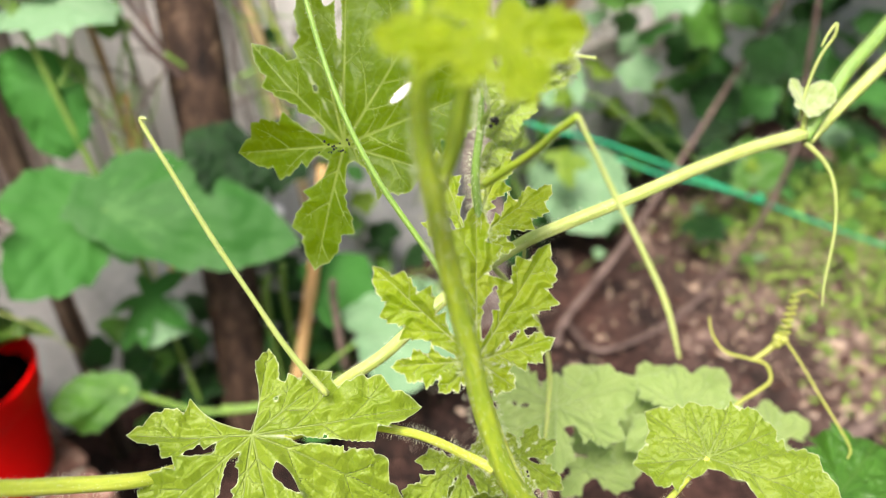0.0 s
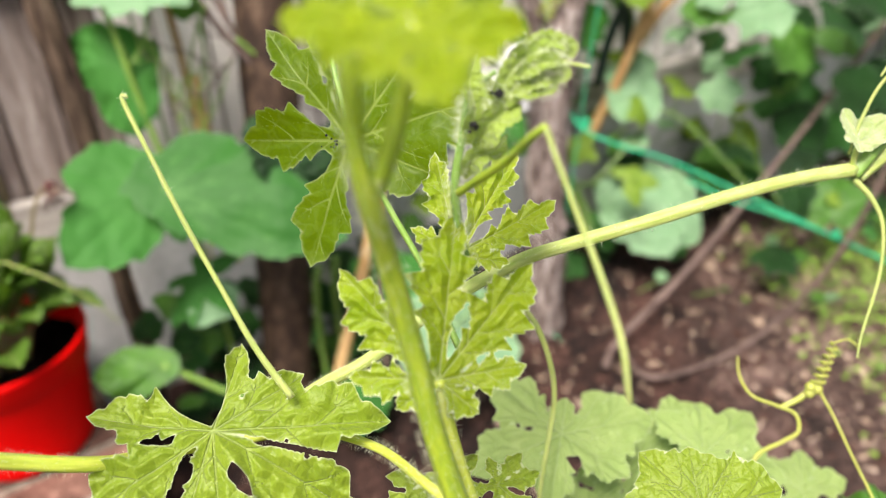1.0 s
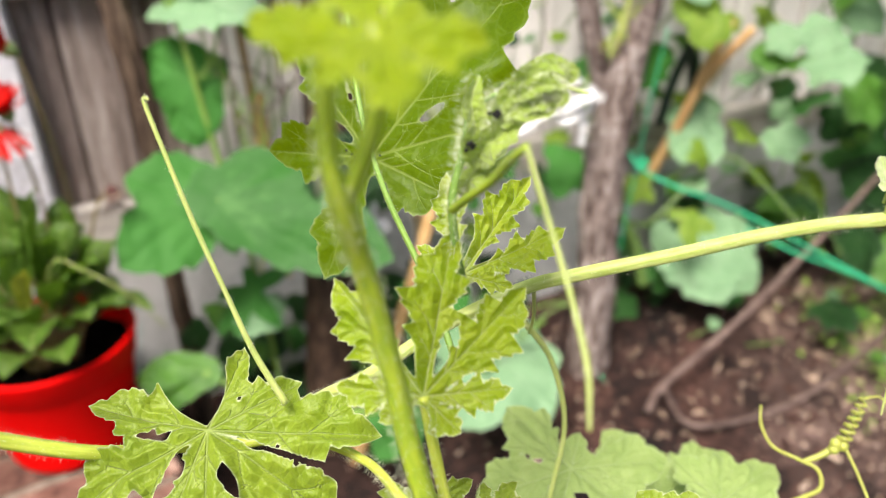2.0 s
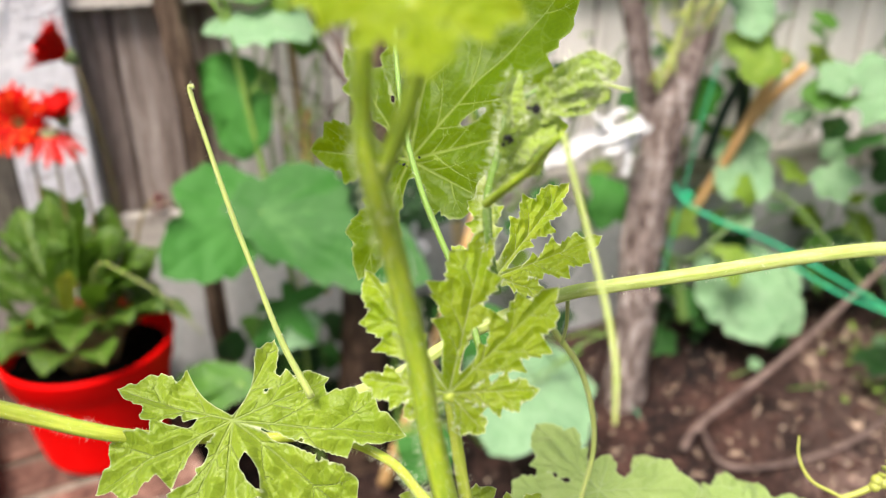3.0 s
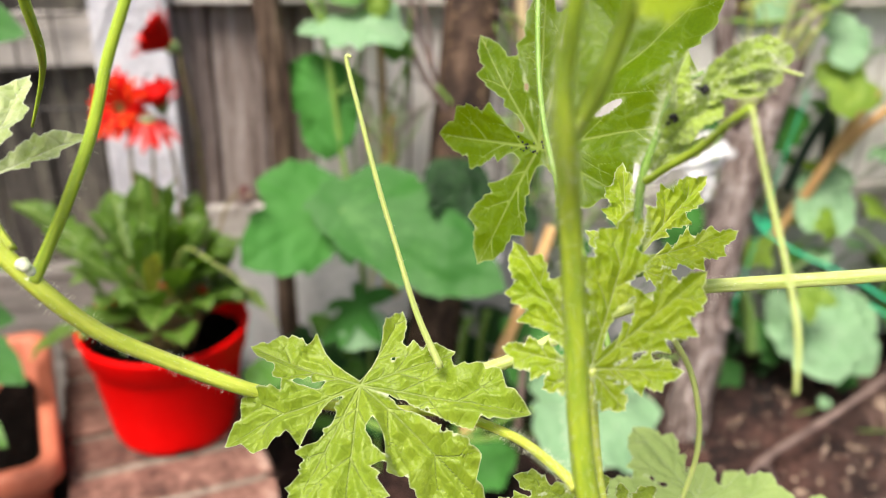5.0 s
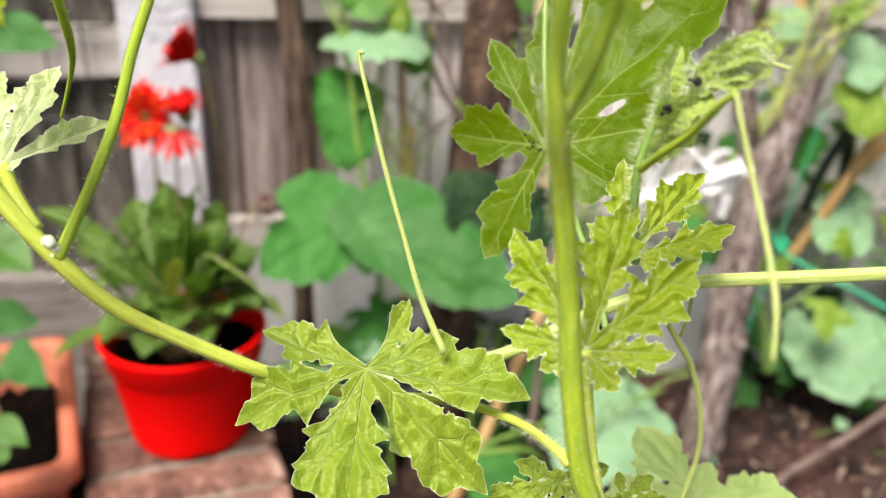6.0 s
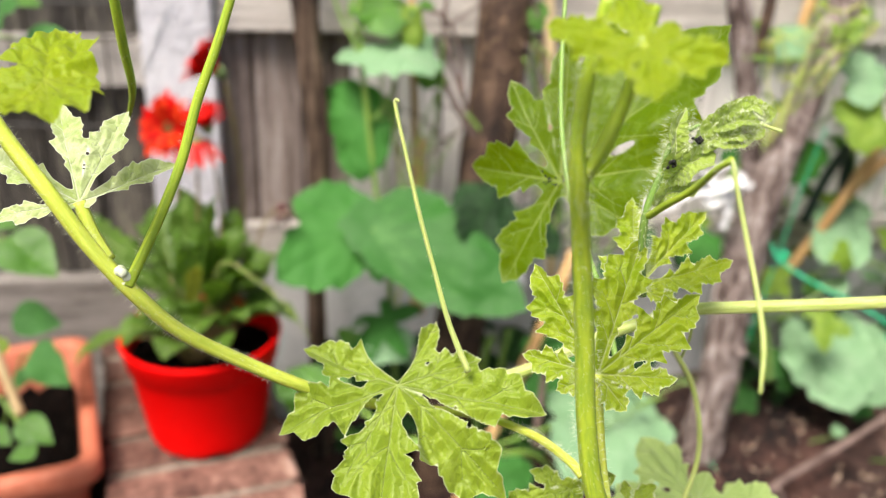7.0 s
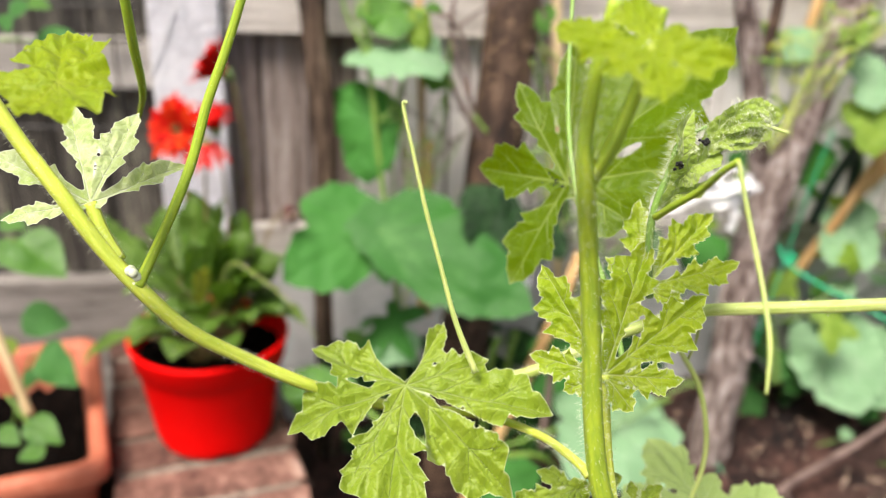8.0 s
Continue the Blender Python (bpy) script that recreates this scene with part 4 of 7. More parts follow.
def gerbera():
    plant = thing("gerbera_plant", "gerbera with long dark green leaves and red daisy flowers", "plant")
    r = random.Random(12)
    cx, cy, cz = POT[0], POT[1], POT[2] + 0.13
    tips = [(-0.4218, 0.9483, 0.3116), (-0.4768, 1.0566, 0.4849), (-0.3454, 1.0747, 0.5038), (-0.3608, 1.0351, 0.4879), (-0.3039, 1.0622, 0.5372), (-0.236, 1.0336, 0.5415), (-0.2287, 1.0724, 0.5118), (-0.1768, 1.0795, 0.4459),
            (-0.1236, 1.0123, 0.3776), (-0.2229, 0.9229, 0.492), (-0.168, 0.851, 0.416), (-0.1805, 1.0226, 0.4784), (-0.1762, 0.9473, 0.4076), (-0.3624, 0.9963, 0.4786), (-0.203, 0.854, 0.433), (-0.2973, 1.0059, 0.5057), (-0.3478, 0.9403, 0.3522), (-0.2376, 0.9961, 0.5235), (-0.2603, 0.9928, 0.5574), (-0.1969, 1.0202, 0.4443),
            (-0.3676, 0.9763, 0.4121), (-0.3084, 0.9578, 0.4766), (-0.2709, 0.9152, 0.4213), (-0.2211, 0.9797, 0.5002), (-0.1989, 0.9639, 0.4538), (-0.1614, 1.006, 0.4212), (-0.2635, 0.9736, 0.5062), (-0.3082, 0.9279, 0.4102), (-0.4043, 1.0088, 0.4522), (-0.2018, 1.0198, 0.5019)]
    ring = random.Random(5)
    for k in range(22):
        a, q = ring.uniform(0, 6.28), ring.uniform(0.07, 0.125)
        tips.append((cx + q * math.cos(a), cy + q * math.sin(a), cz + ring.uniform(0.05, 0.16)))
    for k, tip in enumerate(tips):
        a = r.uniform(0, 6.28)
        base = Vector((cx + 0.038 * math.cos(a) * r.random() ** 0.5, cy + 0.038 * math.sin(a), cz))
        t = Vector(tip)
        mid = base.lerp(t, 0.6) + Vector((0, 0, 0.022 + 0.02 * r.random()))
        gerbera_leaf(plant, base, mid, t, (r.uniform(0.018, 0.028) if k != 9 else 0.011), M_GERBERA_OLD if k == 9 else M_GERBERA, k)
    return plant


gerbera()


def daisy(name, label, base, bends, head, faces_to, size, mats, petals, open_angle, layers=2, disc=M_DISC, seed=0):
    """A gerbera flower: scape, green cup, and strap petals round a disc. open_angle: 90 is flat, less is a closed trumpet, more hangs back."""
    flower = thing(name, label, "flower", "gerbera flowers")
    h = Vector(head)
    tube("scape", [base, *bends, h], (0.0024, 0.0021, 0.0020), M_RED_STALK, flower, sides=8, steps=5)
    z = Vector(faces_to).normalized()
    x = z.orthogonal().normalized()
    m = Matrix((x, z.cross(x), z)).transposed().to_4x4()
    m.translation = h
    bm = bmesh.new()
    lathe(bm, [(0.001, -0.003), (0.005, 0.0), (0.0085, 0.006), (0.0095, 0.012), (0.008, 0.013), (0.0, 0.0125)], 18, m)
    part("cup", bm, M_DEAD if mats[0] == M_DEAD else M_CALYX, flower, smooth=True)
    r = random.Random(seed)
    bm = bmesh.new()
    for _ in range(70):
        a, q = r.uniform(0, 6.28), 0.0085 * math.sqrt(r.random())
        bmesh.ops.create_cone(bm, segments=5, radius1=0.0009, radius2=0.0002, depth=0.006, cap_ends=True, matrix=m @ Matrix.Translation((q * math.cos(a), q * math.sin(a), 0.015)))
    part("disc", bm, disc, flower)
    for k in range(layers):
        for j in range(petals):
            a = 2 * math.pi * (j + 0.5 * k) / petals + r.uniform(-0.1, 0.1)
            n = size * r.uniform(0.85, 1.08) * (1 - 0.16 * k)
            tilt = radians(open_angle - 13 * k + r.uniform(-9, 9))
            out = Vector((math.cos(a), math.sin(a), 0))
            pts = [m @ (out * (0.006 + n * f * math.sin(tilt)) + Vector((0, 0, 0.012 + n * f * math.cos(tilt) - 0.10 * n * f * f))) for f in (0, 0.35, 0.7, 1.0)]
            w = n * 0.105
            blade("petal", pts, (w * 0.45, w * 0.85, w, w * 0.9, w * 0.35), z, mats[(j + k) % len(mats)] if len(mats) > 1 else mats[0], flower, j, 0.25, 0.01, across=2, steps=2)
    return flower


COLLAR = (POT[0], POT[1], POT[2] + 0.13)
daisy("gerbera_flower", "scarlet gerbera seen from its side on a tall stalk", COLLAR, [(-0.2248, 1.0722, 0.4264), (-0.22, 1.0741, 0.5693)], (-0.2331, 1.0731, 0.6927), (-0.75, -0.25, 0.62), 0.048, (M_PETAL,), 22, 38, seed=1)
daisy("gerbera_flower", "orange-tipped scarlet gerbera facing outward over the pot", COLLAR, [(-0.2925, 1.0346, 0.4783)], (-0.2994, 1.054, 0.6231), (-0.15, -0.85, 0.3), 0.041, (M_PETAL, M_PETAL_ORANGE, M_PETAL, M_PETAL_ORANGE, M_PETAL), 24, 78, 3, seed=2)
daisy("gerbera_flower", "small scarlet gerbera half open beside a larger one", COLLAR, [(-0.2393, 1.0426, 0.4805)], (-0.2503, 1.0512, 0.6219), (-0.15, -0.3, 0.95), 0.036, (M_PETAL,), 20, 48, seed=3)
daisy("gerbera_flower", "faded pink gerbera with drooping petals and cream tuft", COLLAR, [(-0.2665, 1.0296, 0.4747)], (-0.2598, 1.031, 0.6085), (0.0, -0.25, 0.95), 0.036, (M_PETAL_FADED, M_PETAL, M_PETAL_FADED), 18, 128, 1, M_PAPPUS, 4)
daisy("gerbera_flower", "withered brown gerbera head nodding beside the pot", COLLAR, [(-0.2108, 1.0562, 0.4263), (-0.1911, 1.078, 0.4882)], (-0.1669, 1.0813, 0.5187), (0.3, -0.4, -0.6), 0.027, (M_DEAD,), 11, 45, 1, M_PAPPUS, 5)
spare = thing("flower_stalk", "bare bent gerbera stalk leaning over the pot rim", "flower stalk")
tube("stalk", [COLLAR, (-0.2193, 0.9791, 0.4647), (-0.1664, 0.9493, 0.4722), (-0.1162, 0.9381, 0.4399), (-0.0875, 0.9423, 0.3948)], (0.0012, 0.0009, 0.0007), M_TENDRIL, spare, sides=6)

# ---- terracotta trough ----
def trough():
    box_thing = thing("planter_trough", "terracotta-coloured plastic trough with dark compost", "planter")
    box_thing.matrix_world = pose(-0.337, 0.838, 0.0, 0, 0, 31)
    bm = bmesh.new()

    def loop(x0, x1, y0, y1, z, r):
        out = []
        for cx, cy, a0 in ((x1 - r, y1 - r, 0), (x0 + r, y1 - r, 90), (x0 + r, y0 + r, 180), (x1 - r, y0 + r, 270)):
            for k in range(6):
                a = radians(a0 + 18 * k)
                out.append(bm.verts.new((cx + r * math.cos(a), cy + r * math.sin(a), z)))
        return out

    W, D = -0.30, 0.345
    steps = [(0.035, 0.0, 0.03), (0.03, 0.02, 0.03), (0.014, 0.20, 0.03), (0.012, 0.207, 0.03), (0.0, 0.207, 0.03), (-0.004, 0.213, 0.032), (-0.004, 0.236, 0.032), (0.0, 0.242, 0.03), (0.014, 0.242, 0.024), (0.018, 0.238, 0.022), (0.022, 0.20, 0.022), (0.03, 0.12, 0.02)]
    loops = [loop(W + i, 0 - i, 0 + i, D - i, z, r) for i, z, r in steps]
    for a, b in zip(loops, loops[1:]):
        for j in range(len(a)):
            k = (j + 1) % len(a)
            bm.faces.new((a[j], a[k], b[k], b[j]))
    bm.faces.new(loops[0])
    part("body", bm, M_TERRACOTTA, box_thing, smooth=True)
    n = 34
    verts = [(W + 0.028 + (0 - W - 0.056) * i / n, 0.028 + (D - 0.056) * j / n, 0.175 + 0.014 * noise.noise(Vector((i * 0.5, j * 0.5, 3)))) for j in range(n + 1) for i in range(n + 1)]
    faces = [(j * (n + 1) + i, j * (n + 1) + i + 1, (j + 1) * (n + 1) + i + 1, (j + 1) * (n + 1) + i) for j in range(n) for i in range(n)]
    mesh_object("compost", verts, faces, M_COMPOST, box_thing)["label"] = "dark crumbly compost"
    return box_thing


trough()


def cane(label, points, radius, mat=M_CANE, name="bamboo_cane", category="cane", seed=0, knots=0.16):
    return tagged(tube(name, points, (radius, radius * 0.95), mat, None, "", 12, 14, 0, knots, seed), label, category, "garden canes")


cane("pale cane standing in the trough", [(-0.4666, 0.8835, 0.2664), (-0.5002, 0.8989, 0.3608), (-0.5454, 0.9226, 0.4585)], 0.0062, M_CANE_PALE, seed=2)

# ---- stake and trees ----
stake = thing("wooden_stake", "dark brown rough stake with peeling bark", "stake")
stake_line = [(-0.154, 1.21, -0.064), (-0.155, 1.22, 0.122), (-0.161, 1.228, 0.333), (-0.154, 1.24, 0.504), (-0.164, 1.247, 0.627), (-0.175, 1.254, 0.773), (-0.187, 1.261, 0.958)]
tube("pole", stake_line, (0.017, 0.0155, 0.0145, 0.0165, 0.019, 0.0175, 0.016), M_STAKE, stake, sides=48, steps=24, wobble=0.2, seed=4, furrow=0.1)
for k, (a, b, out) in enumerate(((3, 5, 0.017), (2, 4, 0.015), (4, 6, -0.016), (1, 3, 0.014))):
    strip = [Vector(q) + Vector((out, -0.011 + 0.002 * k, 0)) for q in stake_line[a:b]]
    strip.append(strip[-1].lerp(Vector(stake_line[b]), 0.5) + Vector((out * 0.5, -0.008, 0)))
    blade("bark_strip", strip, (0.001, 0.004, 0.005, 0.003, 0.001), (0, -1, 0.1), M_STAKE, stake, k, 0.4, 0.01, 0.1, 4, 8)

brown_tree = thing("young_tree", "young tree with smooth brown speckled bark", "tree", "young trees")
tube("trunk", [(0.0511, 1.1718, -0.1238), (0.0591, 1.2003, 0.05), (0.0802, 1.2296, 0.2986), (0.098, 1.2589, 0.512), (0.1081, 1.2863, 0.6646), (0.1118, 1.3041, 0.7853), (0.1091, 1.3567, 1.0098), (0.0936, 1.4255, 1.2872)], (0.044, 0.041, 0.040, 0.041, 0.041, 0.040, 0.036, 0.03), M_BARK_BROWN, brown_tree, sides=28, steps=10, wobble=0.06, seed=2)
r = random.Random(3)
bm = bmesh.new()
line = smooth_line([(0.0802, 1.2296, 0.2986), (0.098, 1.2589, 0.512), (0.1081, 1.2863, 0.6646), (0.1118, 1.3041, 0.7853), (0.1091, 1.3567, 1.0098)], 12)
for _ in range(900):
    f = r.random() * (len(line) - 1.01)
    q = line[int(f)].lerp(line[int(f) + 1], f % 1)
    a = r.uniform(0, 6.28)
    out = Vector((math.cos(a), math.sin(a), 0))
    bmesh.ops.create_icosphere(bm, subdivisions=1, radius=r.uniform(0.0008, 0.0021), matrix=Matrix.Translation(q + out * 0.0405) @ Matrix.Rotation(a, 4, "Z") @ Matrix.Diagonal((0.5, r.uniform(1.2, 3.0), 0.8, 1)))
tagged(part("bark_speckle", bm, M_SPECK, brown_tree, smooth=True), kind="stuff")

grey_tree = thing("young_tree", "young tree with furrowed grey-brown bark, tied with white cloth", "tree", "young trees")
tube("trunk", [(0.4972, 1.2465, -0.1531), (0.4966, 1.2521, 0.0063), (0.5073, 1.2684, 0.2033), (0.508, 1.2832, 0.3623), (0.5208, 1.3009, 0.4725), (0.5461, 1.3192, 0.5964), (0.5815, 1.3481, 0.7123), (0.6106, 1.3839, 0.8386), (0.6363, 1.4432, 1.0343)], (0.033, 0.032, 0.031, 0.030, 0.029, 0.027, 0.024, 0.021, 0.018), M_BARK_GREY, grey_tree, sides=84, steps=30, wobble=0.14, seed=7, furrow=0.13)
tube("branch", [(0.5294, 1.3146, 0.3494), (0.5085, 1.3162, 0.5309), (0.4785, 1.3179, 0.6605), (0.4413, 1.318, 0.8039), (0.3969, 1.3332, 1.0188)], (0.016, 0.015, 0.016, 0.017, 0.015), M_BARK_GREY, grey_tree, sides=40, steps=20, wobble=0.12, seed=9, furrow=0.15)
tube("branch", [(0.4779, 1.3253, 0.7009), (0.4873, 1.3345, 0.7573), (0.4924, 1.352, 0.819), (0.492, 1.3856, 0.9167)], (0.008, 0.009, 0.009, 0.008), M_BARK_BROWN, grey_tree, sides=12, steps=6, wobble=0.1)
tube("branch_stub", [(0.5193, 1.2597, 0.2531), (0.532, 1.2433, 0.2769)], (0.009, 0.007), M_BARK_GREY, grey_tree, sides=10, steps=3, wobble=0.2)


def cloth_tie(label, points, width, seed):
    ob = blade("cloth_tie", points, (width, width * 0.8, width, width * 0.9), (0, -0.5, 0.8), M_TIE, None, seed, 0.3, 0.05, across=4, steps=8)
    return tagged(ob, label, "cloth tie", "cloth ties")


cloth_tie("white cloth strip tied round a tree trunk", [(0.495, 1.2579, 0.5407), (0.4573, 1.2423, 0.5771), (0.4296, 1.2578, 0.5434), (0.4393, 1.2414, 0.5191), (0.4715, 1.2366, 0.5371), (0.4752, 1.2456, 0.5691)], 0.006, 1)
cloth_tie("white cloth strip hanging in a loose bow", [(0.4566, 1.2434, 0.5377), (0.4109, 1.2458, 0.5718), (0.38, 1.2595, 0.5734), (0.3549, 1.2861, 0.4805), (0.4108, 1.2649, 0.5392), (0.4518, 1.2431, 0.5417)], 0.008, 2)
cloth_tie("white cloth strip drawn tight between stems", [(0.4778, 1.2276, 0.5582), (0.4259, 1.2484, 0.533), (0.3824, 1.2614, 0.5062), (0.3469, 1.2854, 0.4752)], 0.011, 5)
cloth_tie("white cloth end hanging down a trunk", [(0.4558, 1.2431, 0.5421), (0.4626, 1.2355, 0.5191), (0.4612, 1.2366, 0.4827)], 0.006, 3)
cloth_tie("white cloth strip knotted low on a stalk", [(0.1161, 1.1596, 0.4605), (0.1398, 1.1443, 0.4337), (0.1703, 1.167, 0.3992), (0.1429, 1.1542, 0.3835), (0.1586, 1.165, 0.4402)], 0.007, 4)

cane("thin bamboo cane bound with straw", [(0.001, 1.2364, 0.2856), (-0.0106, 1.2617, 0.574), (-0.03, 1.2953, 0.825)], 0.0052, M_CANE, seed=1)
cane("short bamboo cane with cut top", [(0.0153, 1.2205, 0.2956), (0.0039, 1.2456, 0.5798)], 0.0058, M_CANE, seed=4)
cane("pale upright bamboo cane behind vines", [(0.2376, 1.3119, 0.116), (0.2029, 1.3202, 0.5295), (0.1672, 1.3478, 0.8241)], 0.0095, M_CANE_PALE, seed=6)
cane("orange-brown bamboo cane leaning low", [(0.1028, 1.0852, 0.0336), (0.16, 1.1307, 0.1815), (0.2174, 1.175, 0.3437), (0.2463, 1.2155, 0.4323)], 0.0095, M_CANE, seed=7)
cane("orange-brown bamboo cane leaning by a trunk", [(0.6202, 1.4215, 0.3294), (0.6652, 1.4061, 0.4458), (0.7223, 1.3882, 0.6189)], 0.009, M_CANE, seed=8)
cane("bamboo cane crossing behind leaves", [(0.6387, 1.4417, 0.3547), (0.7099, 1.4277, 0.512), (0.7711, 1.4153, 0.5974)], 0.008, M_CANE, seed=9)
cane("orange-brown cane behind a trunk", [(0.5662, 1.4379, 0.7382), (0.5767, 1.4463, 0.7977), (0.5968, 1.4633, 0.8962)], 0.009, M_CANE, seed=3)
tagged(tube("plant_sleeve", [(0.6378, 1.43, 0.4336), (0.6526, 1.4196, 0.5191), (0.6776, 1.4115, 0.5905)], (0.0085,), M_PIPE, sides=14, steps=5), "dark green plastic sleeve on a leaning cane", "cane sleeve")
tagged(tube("plant_sleeve", [(0.7181, 1.4884, 0.3973), (0.6982, 1.4801, 0.573), (0.6744, 1.4806, 0.7119)], (0.011,), M_PIPE, sides=14, steps=5), "dark green plastic upright pole", "pole")
tagged(tube("stick", [(0.2159, 1.0845, 0.1603), (0.2177, 1.1016, 0.2694), (0.2221, 1.1019, 0.3083)], (0.006, 0.005), M_TWIG, sides=8, wobble=0.15), "short grey stick with red base", "stick")
tagged(tube("fallen_branch", [(0.56, 1.10, 0.09), (0.60, 1.146, 0.105), (0.738, 1.211, 0.182), (0.93, 1.32, 0.30), (1.2, 1.45, 0.52), (1.4, 1.5, 0.72)], (0.006, 0.0058, 0.0055, 0.005, 0.0045, 0.004), M_TWIG, sides=14, steps=14, wobble=0.12), "bare grey-brown branch leaning over the soil", "branch")
tagged(tube("fallen_branch", [(0.595, 1.14, 0.10), (0.614, 1.038, 0.11), (0.7951, 1.1065, 0.085), (0.8948, 1.0865, 0.2231), (0.9402, 1.0695, 0.3812), (0.9331, 1.0618, 0.5008), (0.9236, 1.0489, 0.6465)], (0.0035, 0.0042, 0.0045, 0.0045, 0.0042, 0.0035), M_TWIG, sides=12, steps=12, wobble=0.15, seed=5), "bare dark twig rising from the soil", "branch")
tagged(tube("fallen_branch", [(0.737, 0.727, 0.1), (0.852, 0.754, 0.11), (0.99, 0.778, 0.12)], (0.011, 0.012, 0.011), M_TWIG, sides=10, steps=8, wobble=0.2, seed=8), "thick brown stick lying on the soil", "branch")

# ---- green netting cord ----
def cord(points, label, thick=0.0012):
    return tagged(tube("green_net", points, (thick,), M_NET, sides=6, steps=6), label, "netting", "green netting")


cord([(0.516, 1.2462, 0.0261), (0.5317, 1.2632, 0.188), (0.5488, 1.282, 0.3068), (0.5683, 1.3002, 0.4251), (0.587, 1.3178, 0.5377), (0.6059, 1.3353, 0.6234)], "thin green netting cord beside a trunk")
cord([(0.5609, 1.1786, 0.0418), (0.5155, 1.2262, 0.0653), (0.5061, 1.2429, 0.0974)], "green netting cord pegged at the soil")
cord([(0.551, 1.297, 0.444), (0.5697, 1.2821, 0.4188), (0.6259, 1.2532, 0.3953), (0.7121, 1.2308, 0.3641), (0.9241, 1.123, 0.2658), (1.0713, 1.0851, 0.1907), (1.1985, 1.0572, 0.1288)], "green netting cord stretched between plants", 0.0024)
cord([(0.7637, 1.3102, 0.2947), (0.8176, 1.2464, 0.2789), (0.8772, 1.1827, 0.2739), (0.9241, 1.123, 0.2658)], "green netting cord stretched over the bed", 0.0024)
bm = bmesh.new()
knot_at = (0.9281, 1.1217, 0.2686)
for k in range(5):
    bmesh.ops.create_icosphere(bm, subdivisions=2, radius=0.005, matrix=Matrix.Translation(Vector(knot_at) + Vector((0.004 * math.cos(k * 2), 0.003 * math.sin(k * 3), 0.004 * math.sin(k * 2)))))
tagged(part("green_knot", bm, M_NET, smooth=True), "green knot in the netting cord", "knot")
bm = bmesh.new()
for k in range(5):
    bmesh.ops.create_icosphere(bm, subdivisions=2, radius=0.005, matrix=Matrix.Translation(Vector((0.5749, 1.2916, 0.4248)) + Vector((0.004 * math.cos(k * 2), 0.003 * math.sin(k * 3), 0.006 * math.sin(k * 2)))))
tagged(part("green_knot", bm, M_NET, smooth=True), "green knot in the netting cord", "knot")

# ---- climbing gourds before the fence ----
def gourd_leaf(plant, spec, mat=M_GOURD, wide=0.5, floor=0.5, bend=0.2, wave=0.09, seed=0, stalk=None, fold=0.08):
    centre, ahead, up, lobes = spec
    big = max(q[1] for q in lobes)
    ob = veined_leaf("leaf", centre, ahead, up, lobes, BROAD.get(mat.name, mat), plant, wide, floor, bend, wave, seed, fold, max(0.0012, big * 0.018), (0.03 if mat == M_GOURD_DARK else 0.012) * big, 0.16, 4.5, "broad")
    if stalk:
        tube("leaf_stalk", [centre, *stalk], (0.0024, 0.003), M_GREEN_STALK, ob, sides=8, steps=6)
    return ob


gourd = thing("climbing_gourd", "climbing gourd with broad green leaves on a thick stalk", "climbing plant", "climbing gourds")
tube("stem", [(0.0002, 1.163, -0.0496), (-0.0301, 1.1948, 0.3438), (-0.0534, 1.1999, 0.4818), (-0.074, 1.2064, 0.6265), (-0.0915, 1.2223, 0.7821), (-0.1076, 1.258, 0.9958)], (0.0036, 0.0039, 0.0042, 0.0040, 0.0036, 0.003), M_GOURD_STEM, gourd, sides=12, ridges=0.06)
tube("stem", [(-0.07, 1.2074, 0.6224), (-0.0893, 1.2044, 0.7151), (-0.1113, 1.2109, 0.7516), (-0.1291, 1.2175, 0.7955)], (0.003, 0.0026, 0.002), M_GREEN_STALK, gourd, sides=8)
tube("stem", [(-0.0894, 1.2043, 0.7385), (-0.1018, 1.2118, 0.7636), (-0.0979, 1.2215, 0.797)], (0.0026, 0.002), M_GREEN_STALK, gourd, sides=8)
tube("stem", [(-0.0665, 1.2073, 0.6143), (-0.0443, 1.2108, 0.6403), (-0.0295, 1.2122, 0.6941), (-0.0285, 1.2119, 0.718)], (0.0026, 0.0022), M_GREEN_STALK, gourd, sides=8)
gourd_leaf(gourd, ((-0.0527, 1.1211, 0.4809), (-0.613, -0.672, -0.414), (0.211, -0.645, 0.735), ((-105, 0.062, 0.5), (-62, 0.116, 0.44), (-8, 0.152, 0.38), (60, 0.088, 0.27), (86, 0.088, 0.24), (150, 0.05, 0))), M_GOURD, 1.0, 0.26, 0.03, 0.05, 1, [(-0.0386, 1.1558, 0.4907), (-0.0501, 1.192, 0.4851)])
gourd_leaf(gourd, ((-0.0377, 1.0811, 0.4924), (0.907, -0.283, -0.311), (0.0184, -0.712, 0.702), ((-110, 0.06, 0), (-26, 0.085, 0.32), (-6, 0.200, 0.17), (3, 0.240, 0.26), (25, 0.168, 0.34), (58, 0.114, 0.40), (88, 0.055, 0.5))), M_GOURD_SHADED, 1.0, 0.2, 0.03, 0.05, 2, [(-0.0402, 1.155, 0.4953), (-0.0507, 1.1908, 0.4836)])
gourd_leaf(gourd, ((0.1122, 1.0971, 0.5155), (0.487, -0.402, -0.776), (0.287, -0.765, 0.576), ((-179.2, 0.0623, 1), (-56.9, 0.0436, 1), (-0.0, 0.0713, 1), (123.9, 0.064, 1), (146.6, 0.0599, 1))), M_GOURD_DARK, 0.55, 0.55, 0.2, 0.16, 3)
